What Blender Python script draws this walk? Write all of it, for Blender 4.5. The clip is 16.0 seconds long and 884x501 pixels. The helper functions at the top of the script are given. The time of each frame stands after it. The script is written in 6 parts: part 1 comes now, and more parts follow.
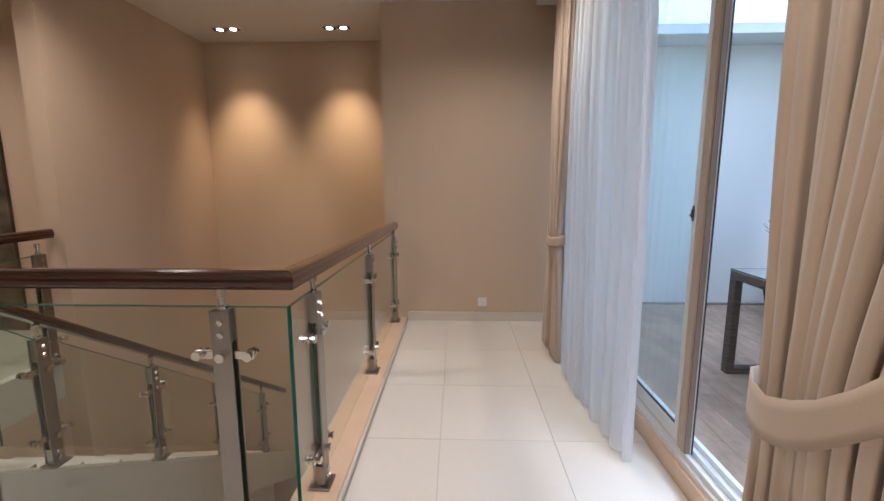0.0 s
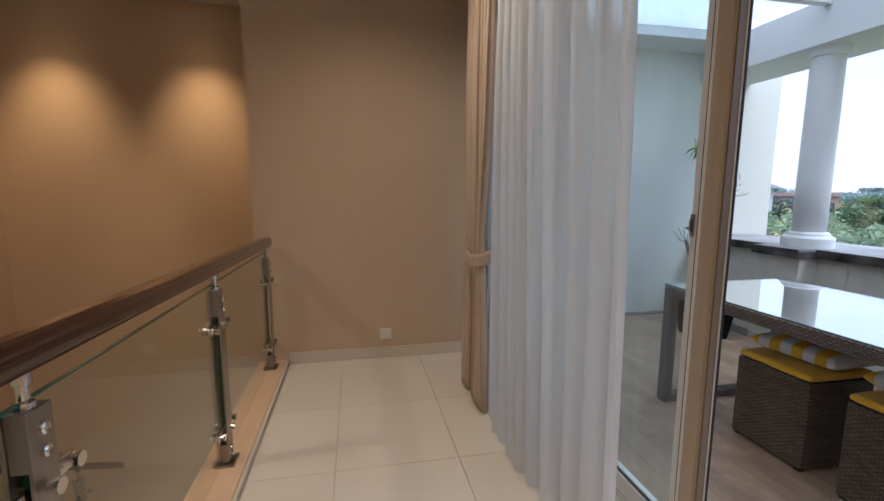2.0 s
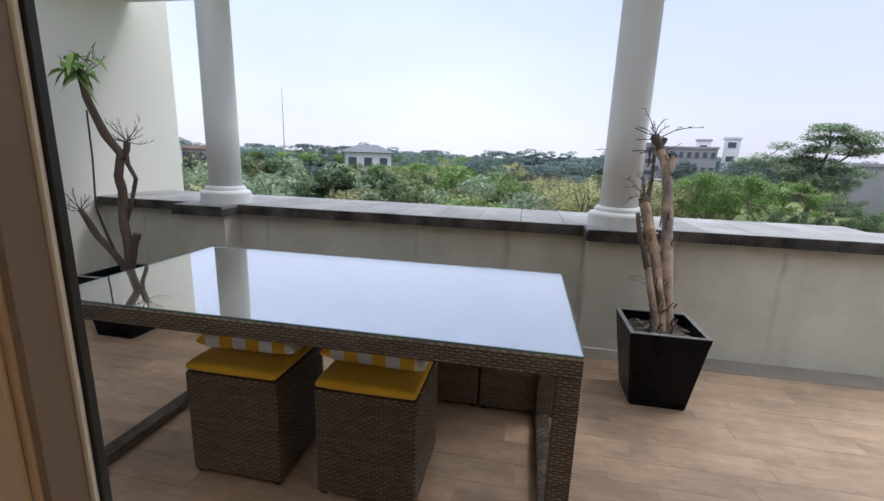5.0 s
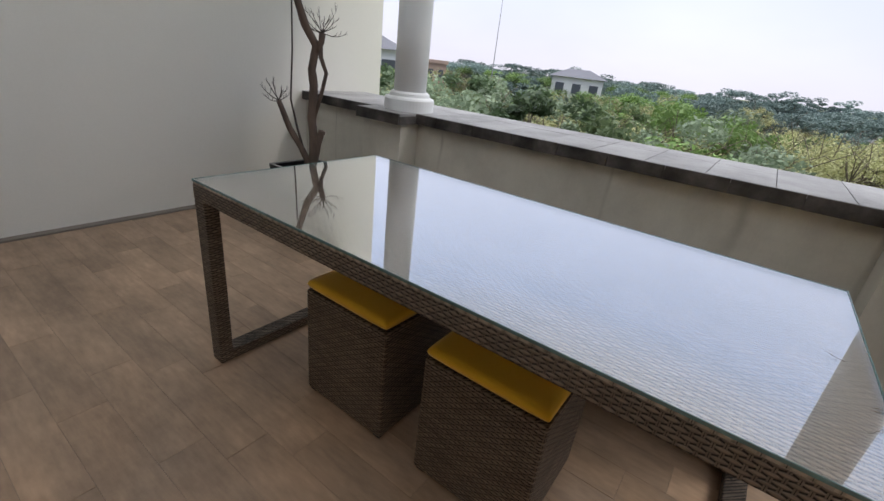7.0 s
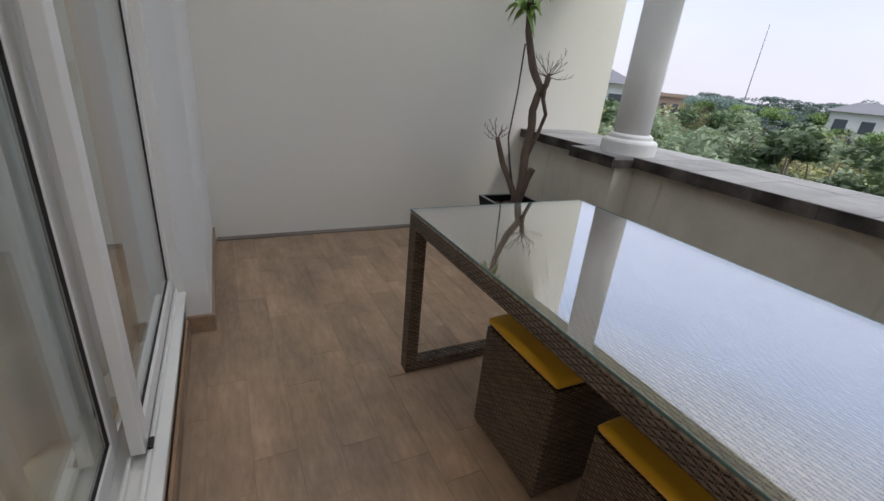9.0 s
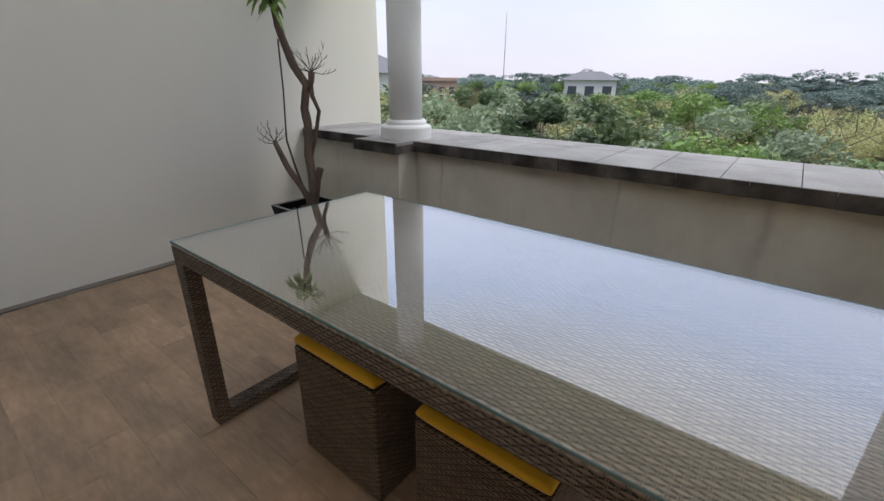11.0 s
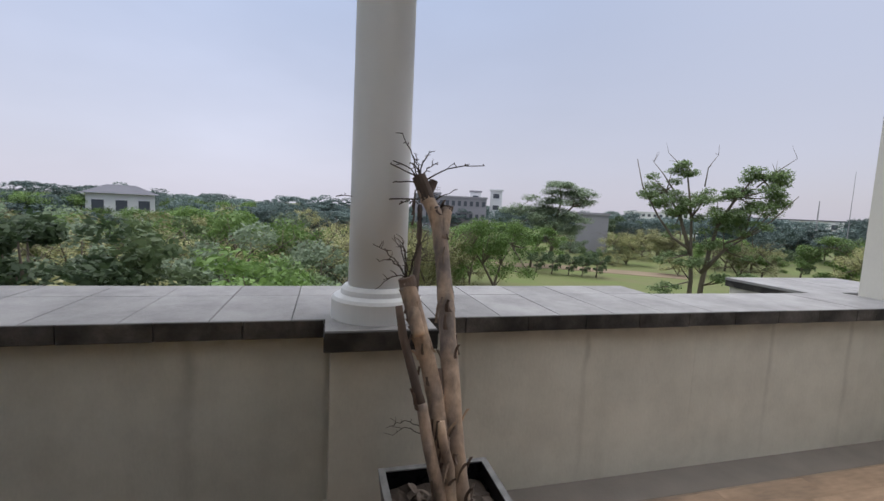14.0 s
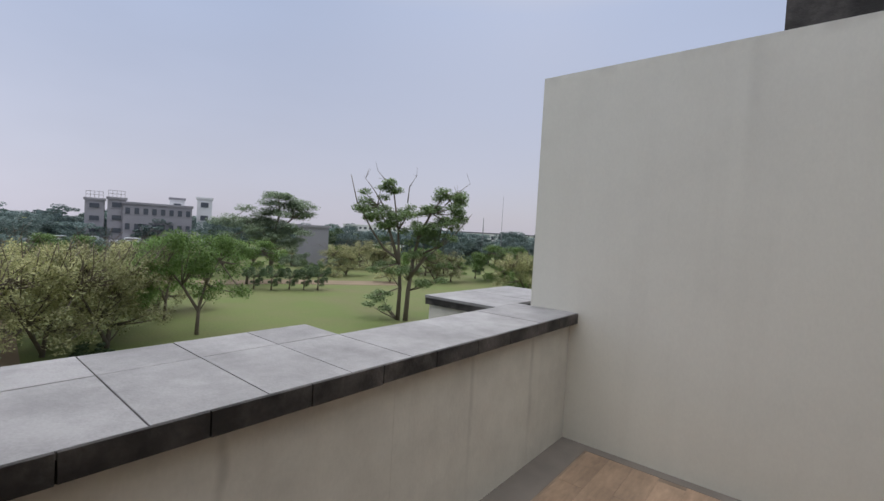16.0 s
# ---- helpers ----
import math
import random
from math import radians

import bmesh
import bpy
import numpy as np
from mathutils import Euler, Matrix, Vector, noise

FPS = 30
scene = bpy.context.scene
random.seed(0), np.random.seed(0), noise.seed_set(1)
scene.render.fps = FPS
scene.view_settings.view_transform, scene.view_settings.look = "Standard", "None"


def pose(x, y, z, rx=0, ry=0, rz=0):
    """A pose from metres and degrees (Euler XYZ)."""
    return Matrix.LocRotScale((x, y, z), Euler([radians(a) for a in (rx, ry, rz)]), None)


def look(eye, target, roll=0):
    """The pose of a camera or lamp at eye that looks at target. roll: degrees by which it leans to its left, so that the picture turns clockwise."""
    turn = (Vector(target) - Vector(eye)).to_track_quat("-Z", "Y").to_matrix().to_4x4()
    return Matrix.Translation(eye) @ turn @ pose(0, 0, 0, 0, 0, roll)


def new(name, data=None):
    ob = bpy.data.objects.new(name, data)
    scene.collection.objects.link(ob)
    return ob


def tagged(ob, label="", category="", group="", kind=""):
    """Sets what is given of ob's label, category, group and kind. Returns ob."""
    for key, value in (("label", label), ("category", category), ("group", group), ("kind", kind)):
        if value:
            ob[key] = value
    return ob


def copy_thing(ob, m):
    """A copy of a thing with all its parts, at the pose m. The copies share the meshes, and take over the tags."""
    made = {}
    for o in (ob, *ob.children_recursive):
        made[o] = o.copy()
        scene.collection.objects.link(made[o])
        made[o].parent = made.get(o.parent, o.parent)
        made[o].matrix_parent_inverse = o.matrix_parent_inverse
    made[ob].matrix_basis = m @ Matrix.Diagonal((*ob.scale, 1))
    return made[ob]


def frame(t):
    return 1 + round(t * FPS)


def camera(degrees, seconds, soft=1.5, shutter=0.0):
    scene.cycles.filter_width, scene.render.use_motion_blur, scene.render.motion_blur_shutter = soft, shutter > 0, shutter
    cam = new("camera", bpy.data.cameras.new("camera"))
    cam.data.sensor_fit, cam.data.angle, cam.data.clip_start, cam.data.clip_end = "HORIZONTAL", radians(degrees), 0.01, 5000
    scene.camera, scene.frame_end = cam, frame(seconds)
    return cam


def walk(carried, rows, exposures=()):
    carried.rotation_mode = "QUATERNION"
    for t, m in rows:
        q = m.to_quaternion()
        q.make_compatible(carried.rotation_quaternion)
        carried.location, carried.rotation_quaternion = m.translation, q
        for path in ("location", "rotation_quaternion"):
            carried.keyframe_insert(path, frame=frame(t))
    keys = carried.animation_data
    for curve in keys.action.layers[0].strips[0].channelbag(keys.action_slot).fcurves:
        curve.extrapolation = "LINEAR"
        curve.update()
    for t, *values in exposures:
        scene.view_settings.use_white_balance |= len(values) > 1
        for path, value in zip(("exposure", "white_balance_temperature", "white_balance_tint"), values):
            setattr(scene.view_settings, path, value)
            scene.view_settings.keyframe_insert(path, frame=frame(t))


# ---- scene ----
cam = camera(91.2, 16.0)
PATH = [
    (0, (1.7, 2.107, 1.295), (1.632, 4.082, 0.987), -0.1),
    (0.5, (1.719, 2.295, 1.289), (1.671, 4.271, 0.988), -0.1),
    (1, (1.729, 2.483, 1.283), (1.687, 4.461, 0.988), 0.1),
    (1.5, (1.69, 2.692, 1.287), (1.747, 4.67, 0.999), 0.4),
    (2, (1.735, 2.875, 1.262), (2.125, 4.82, 0.992), 0.2),
    (2.5, (1.82, 3.13, 1.227), (2.675, 4.922, 0.992), 1.0),
    (3, (1.988, 3.258, 1.213), (3.265, 4.784, 1.006), 0.5),
    (3.5, (2.097, 3.425, 1.261), (3.758, 4.518, 1.046), 0.8),
    (4, (2.233, 3.507, 1.253), (4.11, 4.162, 1.029), 0.7),
    (4.2, (2.283, 3.522, 1.252), (4.2, 4.041, 1.021), 0.8),
    (6.3, (2.847, 3.672, 1.178), (4.647, 4.112, 0.426), 3.0),
    (6.5, (2.883, 3.682, 1.173), (4.645, 4.233, 0.404), 3.3),
    (7, (3.021, 3.714, 1.154), (4.538, 4.748, 0.359), 6.8),
    (7.5, (3.096, 3.702, 1.145), (4.226, 5.166, 0.383), 5.9),
    (8, (3.103, 3.708, 1.15), (4.01, 5.321, 0.391), 4.4),
    (8.2, (3.054, 3.722, 1.176), (3.905, 5.356, 0.398), 5.9),
    (10.3, (3.127, 3.728, 1.217), (4.204, 5.271, 0.539), 2.2),
    (10.5, (3.152, 3.722, 1.217), (4.359, 5.161, 0.531), 1.7),
    (11, (3.211, 3.691, 1.208), (4.671, 4.841, 0.469), 0.4),
    (11.5, (3.26, 3.641, 1.197), (4.871, 4.458, 0.339), -0.3),
    (12, (3.302, 3.586, 1.182), (5.029, 4.05, 0.287), 0.4),
    (12.5, (3.394, 3.506, 1.205), (5.277, 3.692, 0.556), 0.2),
    (13, (3.542, 3.391, 1.216), (5.506, 3.385, 0.84), 1.8),
    (13.5, (3.672, 3.284, 1.238), (5.642, 3.081, 0.957), 2.2),
    (14, (3.809, 3.175, 1.262), (5.729, 2.651, 1.069), 2.8),
    (14.5, (3.975, 3.032, 1.27), (5.806, 2.239, 1.128), 2.3),
    (15, (4.125, 2.843, 1.272), (5.869, 1.87, 1.157), 2.8),
    (15.5, (4.326, 2.609, 1.26), (5.936, 1.426, 1.166), 2.9),
    (16, (4.463, 2.426, 1.277), (5.73, 0.88, 1.207), 3.2),
]
walk(cam, [(t, look(eye, target, roll)) for t, eye, target, roll in PATH],
     [(0, 1.42, 4700, 9), (1.0, 1.5, 4750, 9), (1.6, 1.1, 5000, 9), (2.3, 0.6, 5550, 10), (3.2, 0.35, 5850, 10), (4.2, 0.4, 5900, 10), (6.5, 0.35, 6400, 11), (10.6, 0.28, 6400, 11), (11.3, 0.3, 6400, 11), (12.0, 0.62, 6400, 11), (12.5, 0.33, 6350, 11), (13.5, -0.05, 6350, 12), (16, -0.26, 6350, 12)])

# ---- world and sun ----
SUN_EL, SUN_AZ = radians(48), radians(-60)
world = bpy.data.worlds.new("world")
scene.world = world
world.use_nodes = True


def N(nt, kind, **kw):
    n = nt.nodes.new(kind)
    for k, v in kw.items():
        if k in n.inputs:
            n.inputs[k].default_value = v
    return n


def build_sky():
    nt = world.node_tree
    nt.nodes.clear()
    out = nt.nodes.new("ShaderNodeOutputWorld")
    bg = nt.nodes.new("ShaderNodeBackground")
    sky = nt.nodes.new("ShaderNodeTexSky")
    sky.sky_type = "NISHITA"
    sky.sun_disc = False
    sky.sun_elevation, sky.sun_rotation = SUN_EL, radians(90) - SUN_AZ
    sky.air_density, sky.dust_density, sky.ozone_density = 1.0, 3.0, 1.0
    co = nt.nodes.new("ShaderNodeTexCoord")
    mp = nt.nodes.new("ShaderNodeMapping")
    mp.inputs["Scale"].default_value = (1.0, 1.0, 2.6)
    noi = nt.nodes.new("ShaderNodeTexNoise")
    noi.inputs["Scale"].default_value, noi.inputs["Detail"].default_value = 1.7, 4.0
    ramp = nt.nodes.new("ShaderNodeValToRGB")
    ramp.color_ramp.elements[0].position, ramp.color_ramp.elements[0].color = 0.35, (0.86, 0.86, 0.86, 1)
    ramp.color_ramp.elements[1].position, ramp.color_ramp.elements[1].color = 0.72, (0.95, 0.95, 0.95, 1)
    sep = nt.nodes.new("ShaderNodeSeparateXYZ")
    haze = nt.nodes.new("ShaderNodeValToRGB")
    e = haze.color_ramp.elements
    e[0].position, e[0].color = 0.0, HAZE[0]
    e[1].position, e[1].color = 1.0, HAZE[3]
    m = e.new(0.12)
    m.color = HAZE[1]
    m = e.new(0.45)
    m.color = HAZE[2]
    m = e.new(0.6)
    m.color = HAZE[3]
    mul = nt.nodes.new("ShaderNodeVectorMath")
    mul.operation = "SCALE"
    mix = nt.nodes.new("ShaderNodeMix")
    mix.data_type = "RGBA"
    L = nt.links.new
    L(co.outputs["Generated"], mp.inputs["Vector"])
    L(mp.outputs["Vector"], noi.inputs["Vector"])
    L(noi.outputs["Fac"], ramp.inputs["Fac"])
    L(co.outputs["Generated"], sep.inputs["Vector"])
    L(sep.outputs["Z"], haze.inputs["Fac"])
    up = nt.nodes.new("ShaderNodeMapRange")
    up.interpolation_type = "SMOOTHSTEP"
    for k, v in (("From Min", 0.62), ("From Max", 0.9), ("To Min", 1.0), ("To Max", ZENITH)):
        up.inputs[k].default_value = v
    gain = nt.nodes.new("ShaderNodeMath")
    gain.operation = "MULTIPLY"
    gain.inputs[1].default_value = HAZE_GAIN
    L(sep.outputs["Z"], up.inputs["Value"])
    L(up.outputs["Result"], gain.inputs[0])
    east = nt.nodes.new("ShaderNodeVectorMath")
    east.operation = "DOT_PRODUCT"
    east.inputs[1].default_value = (math.cos(radians(52)), math.sin(radians(52)), 0.15)
    veil = nt.nodes.new("ShaderNodeMapRange")
    veil.interpolation_type = "SMOOTHSTEP"
    for k, v in (("From Min", 0.1), ("From Max", 1.0), ("To Min", 0.95), ("To Max", 1.22)):
        veil.inputs[k].default_value = v
    g2 = nt.nodes.new("ShaderNodeMath")
    g2.operation = "MULTIPLY"
    cl = nt.nodes.new("ShaderNodeMapRange")
    for k, v in (("From Min", 0.3), ("From Max", 0.75), ("To Min", 0.97), ("To Max", 1.06)):
        cl.inputs[k].default_value = v
    g3 = nt.nodes.new("ShaderNodeMath")
    g3.operation = "MULTIPLY"
    L(noi.outputs["Fac"], cl.inputs["Value"])
    L(co.outputs["Generated"], east.inputs[0])
    L(east.outputs["Value"], veil.inputs["Value"])
    L(gain.outputs[0], g2.inputs[0])
    L(veil.outputs["Result"], g2.inputs[1])
    L(g2.outputs[0], g3.inputs[0])
    L(cl.outputs["Result"], g3.inputs[1])
    L(g3.outputs[0], mul.inputs["Scale"])
    L(haze.outputs["Color"], mul.inputs[0])
    L(ramp.outputs["Color"], mix.inputs["Factor"])
    L(sky.outputs["Color"], mix.inputs["A"])
    L(mul.outputs["Vector"], mix.inputs["B"])
    L(mix.outputs["Result"], bg.inputs["Color"])
    L(bg.outputs["Background"], out.inputs["Surface"])
    bg.inputs["Strength"].default_value = 0.1


# thin bright cloud over the whole sky: colour by height, and its brightness
HAZE = [(0.84, 0.82, 0.92, 1), (0.79, 0.82, 0.96, 1), (0.64, 0.76, 1.02, 1), (0.81, 0.83, 0.87, 1)]
HAZE_GAIN = 8.0
ZENITH = 5.2    # an overcast sky is brighter overhead
build_sky()
sun_data = bpy.data.lights.new("sun", "SUN")
sun_data.energy, sun_data.angle, sun_data.color = 0.7, radians(14), (1.0, 0.95, 0.88)
sun = new("sun", sun_data)
sun.matrix_world = look((0, 0, 0), (-math.cos(SUN_EL) * math.cos(SUN_AZ), -math.cos(SUN_EL) * math.sin(SUN_AZ), -math.sin(SUN_EL)))
sun.location = (8, -8, 20)


def spot(at, to, watts, angle, colour=(1.0, 0.72, 0.42), blend=0.8, size=0.03):
    d = bpy.data.lights.new("lamp_light", "SPOT")
    d.energy, d.spot_size, d.spot_blend, d.color, d.shadow_soft_size = watts, radians(angle), blend, colour, size
    o = new("lamp_light", d)
    o.matrix_world = look(at, to)
    return o


CEIL = 2.833
for x in (-0.70, -0.56, 0.42, 0.56):
    spot((x, 6.69, CEIL - 0.02), (x, 7.1, CEIL - 1.1), 0.9, 80, (1.0, 0.62, 0.28), 1.0)
    spot((x, 6.69, CEIL - 0.02), (x, 7.1, CEIL - 2.5), 27, 66, (1.0, 0.62, 0.28), 1.0)
# unseen lamps without fixtures, added to brighten the gallery and landing
for x, y in ((1.9, 4.9), (1.9, 2.6), (1.9, 0.6), (0.2, 1.6), (-2.2, 4.6), (-0.5, 4.6)):
    spot((x, y, CEIL - 0.02), (x, y, 0.0), 41 if x > 0 else 45, 150, (1.0, 0.74, 0.48), 1.0, 0.06)


# ---- materials ----
def material(name, base, rough=0.6, metal=0.0, var=0.0, scale=3.0, fine=0.0, fine_scale=60.0, bump=0.0, bump_scale=80.0,
             stretch=(1, 1, 1), tint=None, coat=0.0, spec=0.5, rough_var=0.0, rnd=0.0, sheen=0.0, grime=0.0, grime_scale=2.2):
    """Paint, plaster, stone or cloth: base colour varied at two scales, and fine relief."""
    m = bpy.data.materials.new(name)
    m.use_nodes = True
    nt = m.node_tree
    b = nt.nodes["Principled BSDF"]
    b.inputs["Roughness"].default_value = rough
    b.inputs["Metallic"].default_value = metal
    b.inputs["Coat Weight"].default_value = coat
    b.inputs["Coat Roughness"].default_value = 0.08
    b.inputs["Specular IOR Level"].default_value = spec
    b.inputs["Sheen Weight"].default_value = sheen
    L = nt.links.new
    co = nt.nodes.new("ShaderNodeTexCoord")
    mp = nt.nodes.new("ShaderNodeMapping")
    mp.inputs["Scale"].default_value = stretch
    L(co.outputs["Object"], mp.inputs["Vector"])
    if rnd:
        pick = nt.nodes.new("ShaderNodeObjectInfo")
        shift = nt.nodes.new("ShaderNodeVectorMath")
        shift.operation = "MULTIPLY_ADD"
        shift.inputs[1].default_value = (37.0, 53.0, 71.0)
        L(pick.outputs["Random"], shift.inputs[0])
        L(co.outputs["Object"], shift.inputs[2])
        L(shift.outputs["Vector"], mp.inputs["Vector"])
    n1 = nt.nodes.new("ShaderNodeTexNoise")
    n1.inputs["Scale"].default_value, n1.inputs["Detail"].default_value = scale, 5
    n2 = nt.nodes.new("ShaderNodeTexNoise")
    n2.inputs["Scale"].default_value, n2.inputs["Detail"].default_value = fine_scale, 3
    L(mp.outputs["Vector"], n1.inputs["Vector"])
    L(mp.outputs["Vector"], n2.inputs["Vector"])
    dark = tint or tuple(c * 0.6 for c in base)
    mix = nt.nodes.new("ShaderNodeMix")
    mix.data_type = "RGBA"
    mix.inputs["A"].default_value, mix.inputs["B"].default_value = (*base, 1), (*dark, 1)
    f1 = nt.nodes.new("ShaderNodeMapRange")
    f1.inputs["From Min"].default_value, f1.inputs["From Max"].default_value = 0.35, 0.75
    f1.inputs["To Min"].default_value, f1.inputs["To Max"].default_value = 0.0, var
    L(n1.outputs["Fac"], f1.inputs["Value"])
    L(f1.outputs["Result"], mix.inputs["Factor"])
    mix2 = nt.nodes.new("ShaderNodeMix")
    mix2.data_type, mix2.blend_type = "RGBA", "MULTIPLY"
    f2 = nt.nodes.new("ShaderNodeMapRange")
    f2.inputs["To Min"].default_value, f2.inputs["To Max"].default_value = 1 - fine, 1 + fine
    L(n2.outputs["Fac"], f2.inputs["Value"])
    mix2.inputs["Factor"].default_value = 1.0
    L(mix.outputs["Result"], mix2.inputs["A"])
    L(f2.outputs["Result"], mix2.inputs["B"])
    colour = mix2.outputs["Result"]
    if rnd:
        oi = nt.nodes.new("ShaderNodeObjectInfo")
        hs = nt.nodes.new("ShaderNodeHueSaturation")
        r = nt.nodes.new("ShaderNodeMapRange")
        r.inputs["To Min"].default_value, r.inputs["To Max"].default_value = 1 - rnd, 1 + rnd
        L(oi.outputs["Random"], r.inputs["Value"])
        L(r.outputs["Result"], hs.inputs["Value"])
        L(colour, hs.inputs["Color"])
        colour = hs.outputs["Color"]
    if grime:
        geo = nt.nodes.new("ShaderNodeNewGeometry")
        n4 = nt.nodes.new("ShaderNodeTexNoise")
        n4.inputs["Scale"].default_value, n4.inputs["Detail"].default_value, n4.inputs["Roughness"].default_value = grime_scale, 8, 0.68
        L(geo.outputs["Position"], n4.inputs["Vector"])
        f4 = nt.nodes.new("ShaderNodeMapRange")
        for k, v in (("From Min", 0.42), ("From Max", 0.68), ("To Min", 1.0), ("To Max", 1.0 - grime)):
            f4.inputs[k].default_value = v
        L(n4.outputs["Fac"], f4.inputs["Value"])
        soil = nt.nodes.new("ShaderNodeVectorMath")
        soil.operation = "SCALE"
        L(colour, soil.inputs[0])
        L(f4.outputs["Result"], soil.inputs["Scale"])
        colour = soil.outputs["Vector"]
    L(colour, b.inputs["Base Color"])
    if rough_var:
        f3 = nt.nodes.new("ShaderNodeMapRange")
        f3.inputs["To Min"].default_value, f3.inputs["To Max"].default_value = rough - rough_var, rough + rough_var
        L(n1.outputs["Fac"], f3.inputs["Value"])
        L(f3.outputs["Result"], b.inputs["Roughness"])
    if bump:
        n3 = nt.nodes.new("ShaderNodeTexNoise")
        n3.inputs["Scale"].default_value, n3.inputs["Detail"].default_value = bump_scale, 4
        L(mp.outputs["Vector"], n3.inputs["Vector"])
        bp = nt.nodes.new("ShaderNodeBump")
        bp.inputs["Strength"].default_value, bp.inputs["Distance"].default_value = bump, 0.004
        L(n3.outputs["Fac"], bp.inputs["Height"])
        L(bp.outputs["Normal"], b.inputs["Normal"])
    return m


def glass_material(name, tint=(0.93, 0.98, 0.96), rough=0.0, mirror=1.0, facing=0.04, power=4.5):
    """A flat pane: clear through, and reflecting by the angle."""
    m = bpy.data.materials.new(name)
    m.use_nodes = True
    nt = m.node_tree
    nt.nodes.clear()
    out = nt.nodes.new("ShaderNodeOutputMaterial")
    tr = nt.nodes.new("ShaderNodeBsdfTransparent")
    tr.inputs["Color"].default_value = (*tint, 1)
    gl = nt.nodes.new("ShaderNodeBsdfGlossy")
    gl.inputs["Roughness"].default_value = rough
    gl.inputs["Color"].default_value = (mirror, mirror, mirror, 1)
    lw = nt.nodes.new("ShaderNodeLayerWeight")
    lw.inputs["Blend"].default_value = 0.5
    pw = nt.nodes.new("ShaderNodeMath")
    pw.operation = "POWER"
    pw.inputs[1].default_value = power
    ma = nt.nodes.new("ShaderNodeMath")
    ma.operation = "MULTIPLY_ADD"
    ma.inputs[1].default_value, ma.inputs[2].default_value = 1 - facing, facing
    nt.links.new(lw.outputs["Facing"], pw.inputs[0])
    nt.links.new(pw.outputs[0], ma.inputs[0])
    mx = nt.nodes.new("ShaderNodeMixShader")
    nt.links.new(ma.outputs[0], mx.inputs["Fac"])
    nt.links.new(tr.outputs["BSDF"], mx.inputs[1])
    nt.links.new(gl.outputs["BSDF"], mx.inputs[2])
    nt.links.new(mx.outputs["Shader"], out.inputs["Surface"])
    return m


def sheer_material(name, base=(0.85, 0.85, 0.84), open_part=0.25):
    m = bpy.data.materials.new(name)
    m.use_nodes = True
    nt = m.node_tree
    nt.nodes.clear()
    out = nt.nodes.new("ShaderNodeOutputMaterial")
    tr = nt.nodes.new("ShaderNodeBsdfTransparent")
    df = nt.nodes.new("ShaderNodeBsdfDiffuse")
    tl = nt.nodes.new("ShaderNodeBsdfTranslucent")
    df.inputs["Color"].default_value = (*base, 1)
    tl.inputs["Color"].default_value = (*base, 1)
    w = nt.nodes.new("ShaderNodeTexNoise")
    w.inputs["Scale"].default_value = 300
    bp = nt.nodes.new("ShaderNodeBump")
    bp.inputs["Strength"].default_value, bp.inputs["Distance"].default_value = 0.3, 0.001
    a = nt.nodes.new("ShaderNodeMixShader")
    a.inputs["Fac"].default_value = 0.5
    b = nt.nodes.new("ShaderNodeMixShader")
    b.inputs["Fac"].default_value = open_part
    L = nt.links.new
    L(w.outputs["Fac"], bp.inputs["Height"])
    L(bp.outputs["Normal"], df.inputs["Normal"])
    L(df.outputs["BSDF"], a.inputs[1])
    L(tl.outputs["BSDF"], a.inputs[2])
    L(a.outputs["Shader"], b.inputs[1])
    L(tr.outputs["BSDF"], b.inputs[2])
    L(b.outputs["Shader"], out.inputs["Surface"])
    return m


